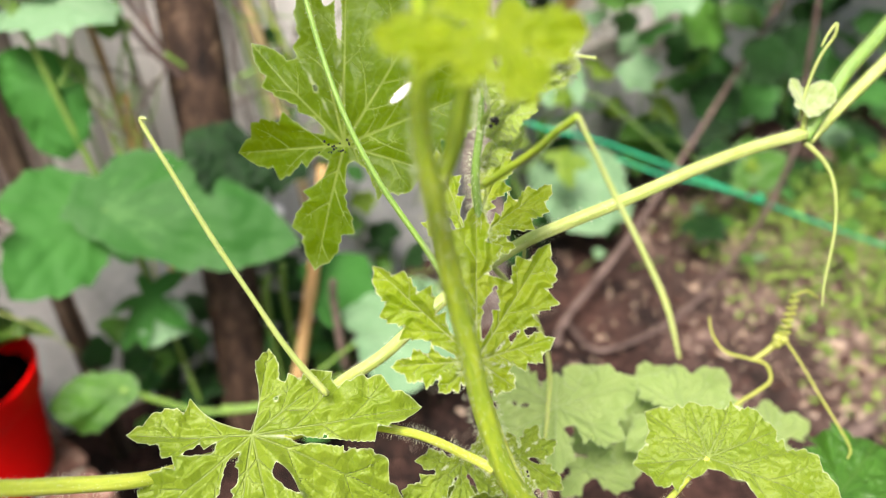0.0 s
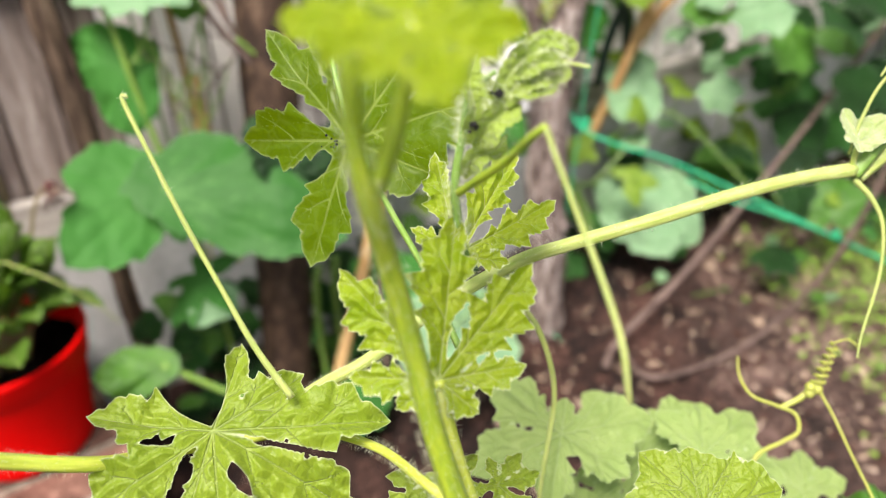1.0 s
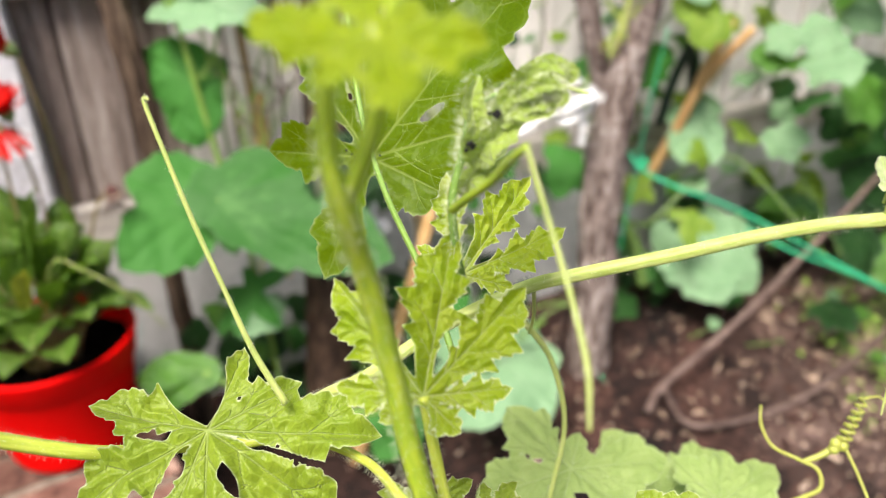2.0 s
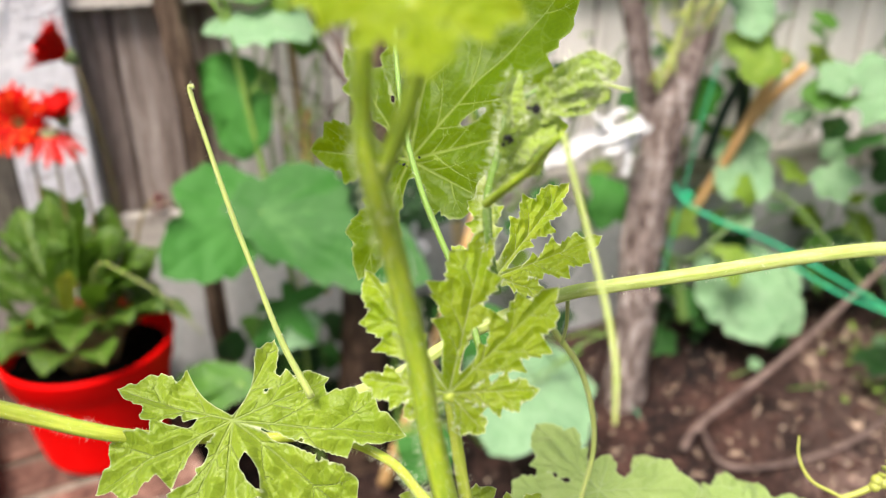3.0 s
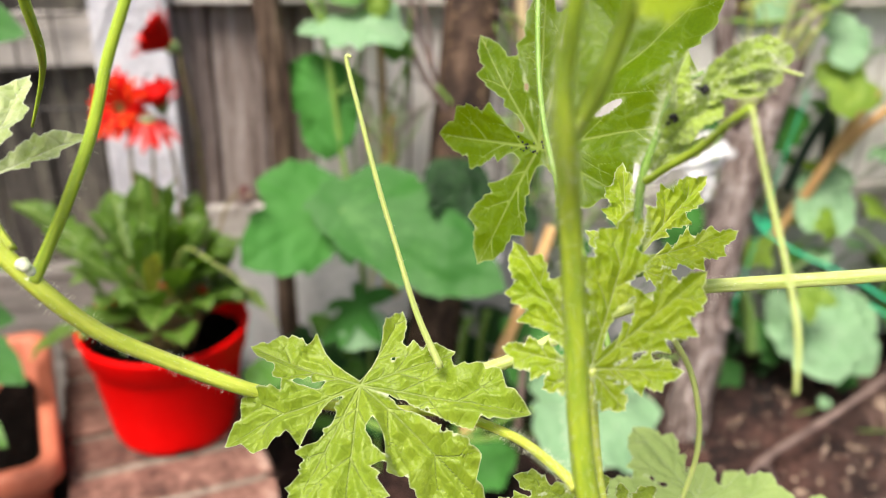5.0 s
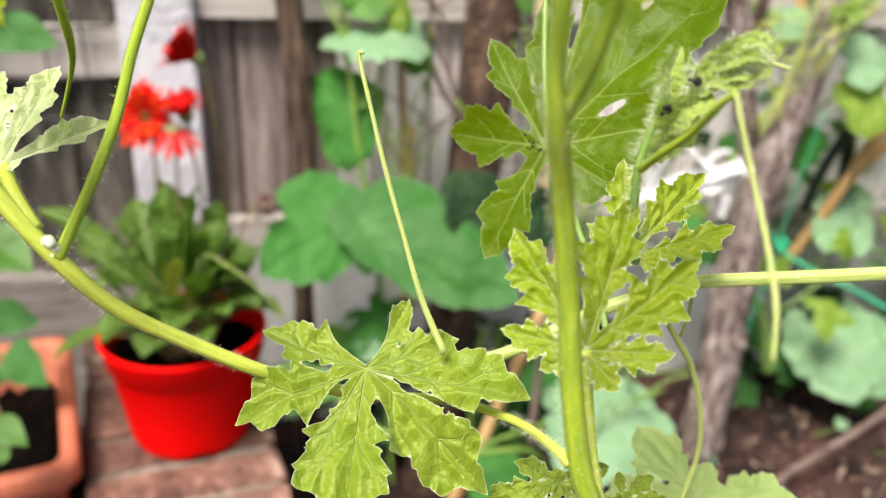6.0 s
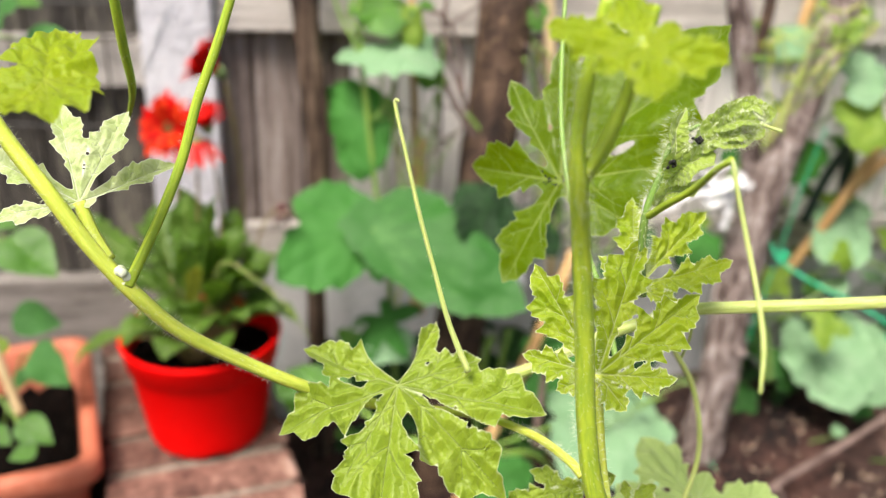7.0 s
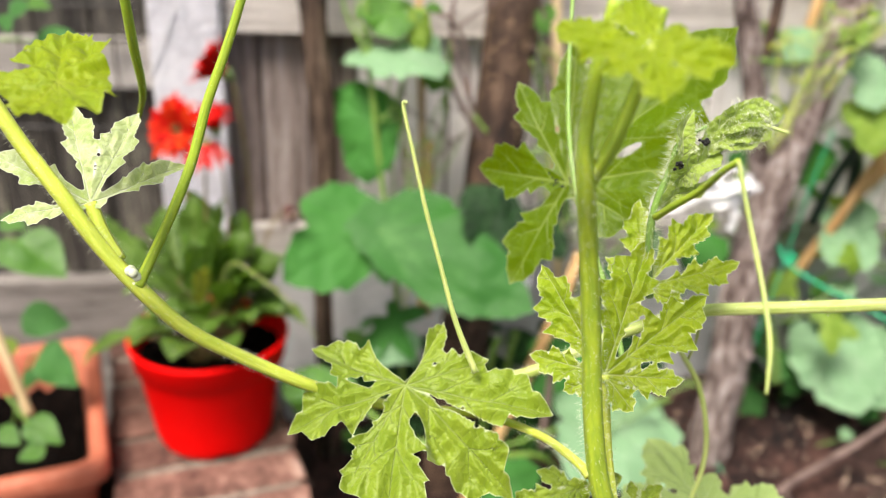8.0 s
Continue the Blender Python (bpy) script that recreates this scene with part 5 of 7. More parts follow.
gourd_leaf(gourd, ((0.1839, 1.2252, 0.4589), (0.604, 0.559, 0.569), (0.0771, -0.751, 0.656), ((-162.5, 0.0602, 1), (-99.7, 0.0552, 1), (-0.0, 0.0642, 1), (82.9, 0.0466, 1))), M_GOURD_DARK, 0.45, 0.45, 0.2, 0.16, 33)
gourd_leaf(gourd, ((-0.0804, 1.2246, 0.6087), (-0.0761, -0.451, -0.889), (-0.2, -0.867, 0.457), ((-116.2, 0.0893, 1), (-53.7, 0.0603, 1), (0.0, 0.0915, 1), (51.2, 0.0418, 1), (174.9, 0.0479, 1))), M_GOURD, 0.5, 0.55, 0.15, 0.08, 4)
gourd_leaf(gourd, ((-0.0245, 1.2039, 0.7157), (-0.977, 0.204, 0.0645), (-0.0002, -0.302, 0.953), ((-174.6, 0.0614, 1), (-39.6, 0.0796, 1), (0.0, 0.1097, 1), (65.7, 0.0682, 1), (148.8, 0.0709, 1))), M_GOURD_PALE, 0.45, 0.5, 0.25, 0.08, 5)
gourd_leaf(gourd, ((0.0011, 1.2255, 0.6897), (0.729, 0.641, 0.239), (0.37, -0.663, 0.65), ((-97.2, 0.0324, 1), (-57.0, 0.038, 1), (-0.0, 0.0396, 1), (100.0, 0.0262, 1))), M_BEAN, 0.45, 0.5, 0.2, 0.1, 6)
gourd_leaf(gourd, ((-0.0172, 1.2321, 0.7625), (0.207, -0.447, -0.87), (0.301, -0.817, 0.491), ((-166.4, 0.017, 1), (-0.0, 0.0475, 1), (48.9, 0.0129, 1))), M_LIME, 0.4, 0.35, 0.2, 0.05, 7)
gourd_leaf(gourd, ((-0.0309, 1.1569, 0.3136), (-0.616, -0.694, -0.373), (0.0311, -0.494, 0.869), ((-126.2, 0.0474, 1), (-55.2, 0.0513, 1), (0.0, 0.0794, 1), (25.1, 0.0743, 1), (75.7, 0.0739, 1), (163.5, 0.0682, 1))), M_GOURD, 0.2, 0.12, 0.25, 0.08, 8)
gourd_leaf(gourd, ((-0.0184, 1.1403, 0.2945), (-0.418, -0.843, -0.339), (0.224, -0.457, 0.861), ((-100.8, 0.0192, 1), (-0.0, 0.0511, 1), (70.6, 0.0453, 1), (130.6, 0.0398, 1))), M_GOURD_PALE, 0.5, 0.5, 0.25, 0.08, 9)
gourd_leaf(gourd, ((-0.0603, 1.2362, 0.767), (-0.197, 0.954, 0.228), (-0.0106, -0.234, 0.972), ((-160.0, 0.023, 1), (-58.0, 0.0382, 1), (-0.0, 0.0916, 1), (41.5, 0.0621, 1))), M_BEAN, 0.5, 0.5, 0.2, 0.08, 10)

# leaf colour here includes the painted gloss of the sky
pale = thing("climbing_gourd", "low gourd plant with large pale leaves glossed by the sky", "climbing plant", "climbing gourds")
gourd_leaf(pale, ((0.3255, 1.0816, 0.2192), (-0.496, -0.845, -0.202), (0.099, -0.286, 0.953), ((-137.3, 0.0734, 1), (-88.2, 0.111, 1), (-0.0, 0.1274, 1), (65.2, 0.1123, 1), (126.7, 0.0964, 1), (171.7, 0.1001, 1))), M_GOURD_PALE, 0.5, 0.6, 0.12, 0.06, 11, [(0.3218, 1.1481, 0.1396), (0.2631, 1.1865, 0.0219)])
gourd_leaf(pale, ((0.2393, 1.1798, 0.254), (-0.387, -0.785, -0.483), (0.146, -0.57, 0.809), ((-100.6, 0.0686, 1), (-0.0, 0.0769, 1), (56.8, 0.0702, 1), (149.8, 0.065, 1))), M_GOURD, 0.5, 0.6, 0.15, 0.08, 12)
gourd_leaf(pale, ((0.1694, 1.0768, 0.1063), (-0.516, -0.752, -0.41), (0.0311, -0.494, 0.869), ((-83.2, 0.0503, 1), (0.0, 0.0565, 1), (67.4, 0.0495, 1), (148.1, 0.056, 1))), M_GOURD, 0.5, 0.55, 0.15, 0.08, 13)
tube("stem", [(0.0363, 1.0179, 0.2026), (0.0861, 1.0168, 0.1912), (0.1417, 1.0346, 0.1862), (0.213, 1.0837, 0.1912), (0.2953, 1.1145, 0.207), (0.4053, 1.1597, 0.2277)], (0.0028, 0.003, 0.0026, 0.002), M_GREEN_STALK, pale, sides=8)
tube("stem", [(0.1342, 1.2007, 0.2797), (0.1237, 1.1994, 0.2376), (0.1198, 1.2088, 0.1445), (0.1206, 1.2103, -0.0201)], (0.006, 0.006, 0.005), M_GREEN_STALK, pale, sides=8)
tube("stem", [(0.1598, 1.2141, 0.2857), (0.1512, 1.2131, 0.2224), (0.1507, 1.2235, 0.0934)], (0.005, 0.005, 0.004), M_GREEN_STALK, pale, sides=8)

low_gourd = thing("climbing_gourd", "trailing gourd shoot with one downy leaf beside the pot", "climbing plant", "climbing gourds")
tube("stem", [(-0.072, 1.0, 0.284), (-0.030, 1.0, 0.250), (0.008, 1.0, 0.221), (0.062, 1.004, 0.200), (0.131, 1.012, 0.190), (0.213, 1.07, 0.16), (0.262, 1.14, 0.06)], (0.0042, 0.0045, 0.0045, 0.0042, 0.004, 0.004), M_GOURD_STEM, low_gourd, sides=10)
gourd_leaf(low_gourd, ((-0.072, 1.0, 0.284), (-0.97, -0.12, 0.08), (0.05, -0.62, 0.78), ((-60, 0.032, 0.5), (0, 0.088, 0.42), (55, 0.030, 0.5), (180, 0.03, 0))), M_BEAN, 1.0, 0.25, 0.12, 0.08, 14)

right_gourd = thing("climbing_gourd", "gourd with grey-green lobed leaves spreading over the soil", "climbing plant", "climbing gourds")
tube("stem", [(0.5654, 1.3213, 0.3086), (0.6109, 1.3466, 0.2902), (0.6806, 1.3743, 0.3375), (0.7718, 1.4054, 0.3751), (0.9546, 1.2938, 0.1911), (0.8555, 1.4551, 0.4082)], (0.003, 0.0035, 0.003), M_SHADED_STALK, right_gourd, sides=8)
tube("stem", [(0.6071, 1.3314, 0.177), (0.5889, 1.3356, 0.2502), (0.5637, 1.3304, 0.3037), (0.5502, 1.3279, 0.3244)], (0.011, 0.010, 0.004), M_SHADED_STALK, right_gourd, sides=10)
gourd_leaf(right_gourd, ((0.7042, 1.3823, 0.2213), (0.287, -0.835, -0.469), (-0.0675, -0.506, 0.86), ((-140.3, 0.0734, 1), (-55.9, 0.0841, 1), (-26.7, 0.0841, 1), (0.0, 0.1193, 1), (45.3, 0.1092, 1), (120.3, 0.1114, 1))), M_GOURD_PALE, 0.5, 0.6, 0.15, 0.1, 21)
gourd_leaf(right_gourd, ((0.7394, 1.3597, 0.2222), (0.834, 0.468, 0.291), (0.047, -0.587, 0.808), ((-129.5, 0.093, 1), (-81.2, 0.0971, 1), (0.0, 0.0983, 1), (122.8, 0.0796, 1))), M_GOURD_PALE, 0.5, 0.6, 0.2, 0.1, 22)
gourd_leaf(right_gourd, ((0.6661, 1.3175, 0.3123), (-0.0202, -0.809, -0.587), (0.047, -0.587, 0.808), ((-105.4, 0.0366, 1), (0.0, 0.0602, 1), (64.1, 0.0523, 1), (129.0, 0.0308, 1))), M_LIME, 0.28, 0.24, 0.2, 0.1, 23)
gourd_leaf(right_gourd, ((0.598, 1.3801, 0.3464), (-0.972, 0.127, 0.199), (0.0625, -0.674, 0.737), ((-126.5, 0.0382, 1), (0.0, 0.0433, 1), (67.6, 0.0418, 1), (148.2, 0.0383, 1))), M_LIME, 0.35, 0.35, 0.2, 0.1, 24)
gourd_leaf(right_gourd, ((0.6956, 1.4107, 0.4369), (-0.474, -0.669, -0.572), (0.0625, -0.674, 0.737), ((-106.5, 0.0596, 1), (0.0, 0.0757, 1), (50.2, 0.0734, 1), (103.7, 0.0541, 1), (177.3, 0.0608, 1))), M_GOURD_PALE, 0.5, 0.55, 0.15, 0.08, 25)
gourd_leaf(right_gourd, ((0.6057, 1.3845, 0.5502), (0.667, 0.549, 0.503), (0.301, -0.817, 0.491), ((-170.3, 0.0439, 1), (-81.1, 0.0326, 1), (0.0, 0.0509, 1), (63.7, 0.0372, 1))), M_GOURD, 0.5, 0.5, 0.15, 0.08, 26)
gourd_leaf(right_gourd, ((0.6565, 1.3515, 0.6364), (0.77, -0.438, -0.464), (-0.029, -0.751, 0.66), ((-35.7, 0.0568, 1), (0.0, 0.0605, 1), (86.7, 0.0489, 1), (176.4, 0.048, 1))), M_LIME, 0.45, 0.5, 0.2, 0.08, 27)
gourd_leaf(right_gourd, ((0.6544, 1.3765, 0.6952), (-0.106, 0.802, 0.588), (0.047, -0.587, 0.808), ((-75.3, 0.0513, 1), (0.0, 0.0575, 1), (48.8, 0.0331, 1), (180.0, 0.0549, 1))), M_GOURD_PALE, 0.5, 0.5, 0.2, 0.08, 28)
gourd_leaf(right_gourd, ((0.5421, 1.379, 0.7442), (0.742, 0.525, 0.417), (0.0625, -0.674, 0.737), ((-166.3, 0.039, 1), (-89.5, 0.0353, 1), (0.0, 0.0411, 1), (112.0, 0.0322, 1))), M_GOURD_PALE, 0.5, 0.55, 0.2, 0.08, 29)
gourd_leaf(right_gourd, ((0.6083, 1.3667, 0.7928), (0.0965, -0.864, -0.495), (0.0311, -0.494, 0.869), ((-125.4, 0.0429, 1), (-28.8, 0.0599, 1), (0.0, 0.0635, 1), (92.8, 0.0395, 1))), M_LIME, 0.28, 0.25, 0.2, 0.1, 30)
gourd_leaf(right_gourd, ((0.4687, 1.3791, 0.3956), (-0.273, -0.721, -0.637), (0.0625, -0.674, 0.737), ((-127.5, 0.0481, 1), (-0.0, 0.0667, 1), (46.2, 0.0554, 1), (143.6, 0.0417, 1))), M_GOURD, 0.4, 0.45, 0.2, 0.1, 31)
for k, (tip, mid, foot) in enumerate((((0.5562, 1.3461, 0.6772), (0.5181, 1.3333, 0.6078), (0.4721, 1.3207, 0.526)), ((0.5865, 1.3391, 0.7144), (0.5369, 1.3259, 0.6288), (0.4818, 1.3124, 0.5112)), ((0.6171, 1.342, 0.7568), (0.5411, 1.3235, 0.7223), (0.4573, 1.3035, 0.724)))):
    tube("stem", [foot, mid, tip], (0.0035, 0.003, 0.0026), M_GREEN_STALK, right_gourd, sides=8)

# thin woody climber before the fence
climber = thing("woody_climber", "thin dark woody climber crossing the fence", "climbing plant")
for pts, rad in (([(0.1461, 1.2372, 0.4921), (0.1069, 1.241, 0.5548), (0.051, 1.2422, 0.6362), (0.0327, 1.2388, 0.6772)], (0.004, 0.0045, 0.005, 0.004)),
                 ([(0.068, 1.2442, 0.6286), (0.0401, 1.2494, 0.7002), (0.0265, 1.2567, 0.7542), (0.0343, 1.2665, 0.8157)], (0.004, 0.0035, 0.003)),
                 ([(0.0631, 1.2439, 0.641), (0.0505, 1.2509, 0.7168), (0.0317, 1.2477, 0.7558), (0.0018, 1.2533, 0.7688), (-0.018, 1.2509, 0.7639)], (0.003, 0.003, 0.002)),
                 ([(0.0399, 1.2485, 0.7523), (0.0665, 1.2523, 0.773), (0.0891, 1.2553, 0.7894)], (0.002, 0.0016)),
                 ([(0.1522, 1.2534, 0.7935), (0.1674, 1.2565, 0.7319), (0.1734, 1.2578, 0.6506)], (0.003, 0.0035)),
                 ([(0.0691, 1.2352, 0.6267), (0.1001, 1.2392, 0.594), (0.1207, 1.2421, 0.595)], (0.0028, 0.0022))):
    tube("stem", pts, rad, M_TWIG if rad[0] != 0.0028 else M_GREEN_STALK, climber, sides=8, wobble=0.12)
for k, spec in enumerate((((-0.0023, 1.2523, 0.7749), (0.997, -0.0259, -0.0768), (0.047, -0.587, 0.808), ((-117.7, 0.0087, 1), (0.0, 0.0164, 1), (85.6, 0.0141, 1))), ((0.1582, 1.2546, 0.7708), (0.543, 0.636, 0.548), (0.295, -0.756, 0.584), ((-139.8, 0.026, 1), (0.0, 0.026, 1), (75.2, 0.0145, 1))))):
    gourd_leaf(climber, spec, M_BEAN, 0.5, 0.5, 0.2, 0.1, 40 + k)

# curling tendrils and strings hung before the fence
hanging = thing("hanging_vines", "thin green vines hanging before the fence", "vines")
for k, pts in enumerate(([(-0.0601, 1.2358, 0.6791), (-0.0507, 1.2375, 0.5328), (-0.0407, 1.2309, 0.3043)], [(-0.0362, 1.2491, 0.5665), (-0.0207, 1.2421, 0.4409), (-0.0266, 1.2332, 0.2839)], [(0.1512, 1.3102, 0.7385), (0.1747, 1.3153, 0.5747), (0.1861, 1.301, 0.3583)], [(0.1644, 1.3026, 0.7159), (0.186, 1.3079, 0.5504), (0.1925, 1.3104, 0.4157)], [(0.0254, 1.2752, 0.7273), (0.0187, 1.2749, 0.5995), (0.0098, 1.2744, 0.4985)], [(0.202, 1.3174, 0.6907), (0.2321, 1.3138, 0.5709), (0.2756, 1.3127, 0.4234)], [(0.2995, 1.3056, 0.515), (0.2726, 1.3029, 0.4467), (0.2444, 1.3001, 0.3753)])):
    tube("vine", pts, (0.0018, 0.0024, 0.002), (M_GREEN_STALK, M_VINE_LIGHT)[k % 2], hanging, sides=7)


def tangle(label, spots, count, spread, seed, mats):
    """Thin looping tendrils and shoots strung between a few places."""
    r = random.Random(seed)
    plant = thing("tendril_tangle", label, "vines", "tendril tangles")
    for k in range(count):
        a, b = r.sample(spots, 2)
        a, b = Vector(a), Vector(b)
        pts = []
        for f in (0, 0.25, 0.5, 0.75, 1.0):
            pts.append(a.lerp(b, f) + Vector((r.gauss(0, spread), r.gauss(0, spread * 0.4), r.gauss(0, spread))))
        if k % 3 == 0:
            axis, turn = (pts[-1] - pts[-2]).normalized(), pts[-1]
            side = axis.orthogonal().normalized()
            pts += [turn + (side * math.cos(q * 1.3) + axis.cross(side) * math.sin(q * 1.3)) * 0.006 + axis * 0.002 * q for q in range(9)]
        thick = r.uniform(0.0007, 0.0015)
        tube("tendril", pts, (thick * 1.3, thick, thick * 0.6), mats[k % len(mats)], plant, sides=6, steps=6)
    return plant


tangle("tangled thin green tendrils on canes before the fence", [(-0.047, 1.21, 0.645), (-0.01, 1.21, 0.55), (0.033, 1.22, 0.675), (0.045, 1.22, 0.594), (-0.02, 1.21, 0.44), (0.01, 1.22, 0.76)], 14, 0.010, 3, (M_GREEN_STALK, M_GOURD_STEM, M_TWIG))
tangle("thin vines and tendrils hanging beside a young tree", [(0.164, 1.24, 0.724), (0.19, 1.24, 0.606), (0.21, 1.24, 0.45), (0.154, 1.22, 0.561), (0.27, 1.28, 0.5), (0.30, 1.28, 0.40), (0.26, 1.28, 0.62)], 18, 0.011, 4, (M_GREEN_STALK, M_TWIG, M_GOURD_STEM))
tangle("yellow-green shoots wound over leaning branches", [(0.506, 1.3, 0.761), (0.556, 1.31, 0.78), (0.602, 1.33, 0.806), (0.605, 1.33, 0.729), (0.544, 1.31, 0.70), (0.526, 1.29, 0.624), (0.64, 1.34, 0.78)], 18, 0.010, 6, (M_VINE_LIGHT, M_GOURD_STEM, M_TENDRIL))
tangle("fine green vine stems crossing low over pale leaves", [(0.239, 1.08, 0.162), (0.30, 1.05, 0.225), (0.365, 1.09, 0.255), (0.427, 1.11, 0.288), (0.30, 1.05, 0.33)], 7, 0.008, 8, (M_SHADED_STALK, M_GREEN_STALK))


def heap_of_leaves(name, label, count, place, size, mats, seed, lobes=5, kind="", wide=0.42, floor=0.4):
    """Loose leaves with short stalks, spread through a stretch of the bed."""
    r = random.Random(seed)
    plant = thing(name, label, "plant", "bed plants", kind)
    for k in range(count):
        c = Vector(place(r))
        up = Vector((r.uniform(-0.6, 0.6), r.uniform(-0.9, 0.2), r.uniform(0.5, 1.0))).normalized()
        ahead = up.orthogonal()
        ahead.rotate(Matrix.Rotation(r.uniform(0, 6.28), 3, up))
        n = size * r.uniform(0.6, 1.25)
        spread = [(a + r.uniform(-8, 8), n * f * r.uniform(0.85, 1.1)) for a, f in ((0, 1), (52, 0.85), (-52, 0.85), (112, 0.6), (-112, 0.6))[:lobes]]
        lobed_leaf("leaf", c, ahead, up, tuple(spread), mats[k % len(mats)], plant, wide, floor, 0.08, 0.25, 0.1, seed + k, 0.08, 80, 6, "broad")
        foot = Vector((c.x + r.uniform(-0.05, 0.05), c.y + r.uniform(0.0, 0.06), max(ground_height(c.x, c.y), c.z - r.uniform(0.05, 0.11))))
        tube("leaf_stalk", [foot, foot.lerp(c, 0.6) + Vector((0.01, 0, 0.0)), c], (0.0021, 0.0015), M_SHADED_STALK, plant, sides=6, steps=4)
    return plant


FENCE_Y = lambda x: 1.30 + 0.28 * (x + 0.333)
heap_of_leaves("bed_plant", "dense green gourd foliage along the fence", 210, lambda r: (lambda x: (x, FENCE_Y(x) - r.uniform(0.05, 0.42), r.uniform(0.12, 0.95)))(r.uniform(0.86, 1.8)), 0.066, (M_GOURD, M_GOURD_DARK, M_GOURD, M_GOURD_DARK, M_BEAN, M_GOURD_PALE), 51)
heap_of_leaves("bed_plant", "mixed green foliage further along the fence", 100, lambda r: (lambda x: (x, FENCE_Y(x) - r.uniform(0.05, 0.6), r.uniform(0.1, 1.0)))(r.uniform(1.5, 2.9)), 0.08, (M_GOURD, M_GOURD_DARK, M_BEAN, M_GOURD_DARK, M_LIME), 52)
heap_of_leaves("bed_plant", "light green bushy seedlings on the soil", 110, lambda r: (r.uniform(1.0, 1.7), r.uniform(0.75, 1.4), r.uniform(0.09, 0.24)), 0.026, (M_LIME, M_BEAN, M_LIME, M_GOURD), 53)
heap_of_leaves("bed_plant", "small pale seedlings scattered over the soil", 10, lambda r: (r.uniform(0.72, 1.0), r.uniform(1.1, 1.5), r.uniform(0.1, 0.15)), 0.020, (M_GOURD_PALE, M_BEAN), 54)
# every second leaf takes the dark colour, which paints in the low shade
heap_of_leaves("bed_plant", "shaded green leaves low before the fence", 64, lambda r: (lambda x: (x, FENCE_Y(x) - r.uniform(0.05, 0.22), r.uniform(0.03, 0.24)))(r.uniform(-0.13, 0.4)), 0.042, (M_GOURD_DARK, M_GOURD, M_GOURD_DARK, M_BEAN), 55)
heap_of_leaves("bed_plant", "leafy shoots against the fence between trunks", 46, lambda r: (lambda x: (x, FENCE_Y(x) - r.uniform(0.04, 0.14), r.uniform(0.28, 0.66)))(r.uniform(0.2, 0.62)), 0.030, (M_GOURD, M_BEAN, M_LIME, M_GOURD_DARK), 56)
heap_of_leaves("bed_plant", "pale and lime gourd leaves climbing over the fence", 30, lambda r: (lambda x: (x, FENCE_Y(x) - r.uniform(0.04, 0.26), r.uniform(0.26, 0.66)))(r.uniform(0.66, 1.02)), 0.044, (M_GOURD_PALE, M_LIME, M_GOURD_PALE, M_LIME, M_BEAN), 58)
heap_of_leaves("bed_plant", "small light green leaves climbing beside a young tree", 30, lambda r: (lambda x: (x, FENCE_Y(x) - r.uniform(0.03, 0.16), r.uniform(0.48, 0.84)))(r.uniform(0.5, 0.82)), 0.030, (M_LIME, M_BEAN, M_GOURD_PALE, M_BEAN), 59)
# half of these carry the dark leaf colour in place of cast shade
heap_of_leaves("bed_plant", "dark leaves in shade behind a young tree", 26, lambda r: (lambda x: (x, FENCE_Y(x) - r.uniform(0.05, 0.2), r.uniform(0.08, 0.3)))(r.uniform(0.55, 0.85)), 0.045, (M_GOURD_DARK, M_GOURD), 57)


def low_weeds():
    r = random.Random(77)
    verts, faces = [], []
    for _ in range(9000):
        x, y = r.triangular(0.85, 1.9, 1.35), r.uniform(0.6, 1.4)
        h, a = r.uniform(0.006, 0.02), r.uniform(0, 6.28)
        b = Vector((x, y, ground_height(x, y) + r.uniform(0.0, 0.07)))
        out = Vector((math.cos(a), math.sin(a), r.uniform(-0.2, 0.8))) * h
        w = Vector((math.sin(a), -math.cos(a), 0)) * h * 0.3
        k = len(verts)
        verts += [b, b + out * 0.5 + w, b + out, b + out * 0.5 - w]
        faces.append((k, k + 1, k + 2, k + 3))
    return tagged(mesh_object("weeds", verts, faces, M_GRASS), "fine yellow-green weeds growing over the soil", "weeds", kind="stuff")


low_weeds()

# ---- beans in and over the trough ----
def bean_leaf(plant, spec, seed, mat=M_BEAN, stalk=None):
    centre, ahead, up, lobes = spec
    lobes = (max(lobes, key=lambda q: q[1]),)
    ob = lobed_leaf("leaf", centre, ahead, up, lobes, mat, plant, 0.40, 0.06, 0.0, 0.12, 0.05, seed, 0.12, 140, 9, "ovate")
    if stalk:
        tube("leaf_stalk", [centre, *stalk], (0.0014, 0.0018), M_GREEN_STALK, ob, sides=6, steps=5)
    return ob


bean = thing("bean_plant", "young bean plant with smooth heart-shaped leaves in the trough", "plant", "bean plants")
bean_leaf(bean, ((-0.396, 0.787, 0.334), (0.927, -0.253, -0.277), (0.129, -0.478, 0.869), ((-0.0, 0.0492, 1), (82.1, 0.0098, 1))), 1, M_BEAN, [(-0.4744, 0.882, 0.2618), (-0.5117, 0.9057, 0.2767)])
bean_leaf(bean, ((-0.369, 0.771, 0.314), (-0.803, -0.53, -0.273), (0.0311, -0.494, 0.869), ((-0.0, 0.0326, 1), (12.5, 0.0109, 1))), 2, M_BEAN, [(-0.4751, 0.8818, 0.2574)])
bean_leaf(bean, ((-0.43, 0.779, 0.323), (0.918, -0.329, -0.22), (0.0311, -0.494, 0.869), ((-20.1, 0.009, 1), (0.0, 0.0337, 1))), 3, M_BEAN)
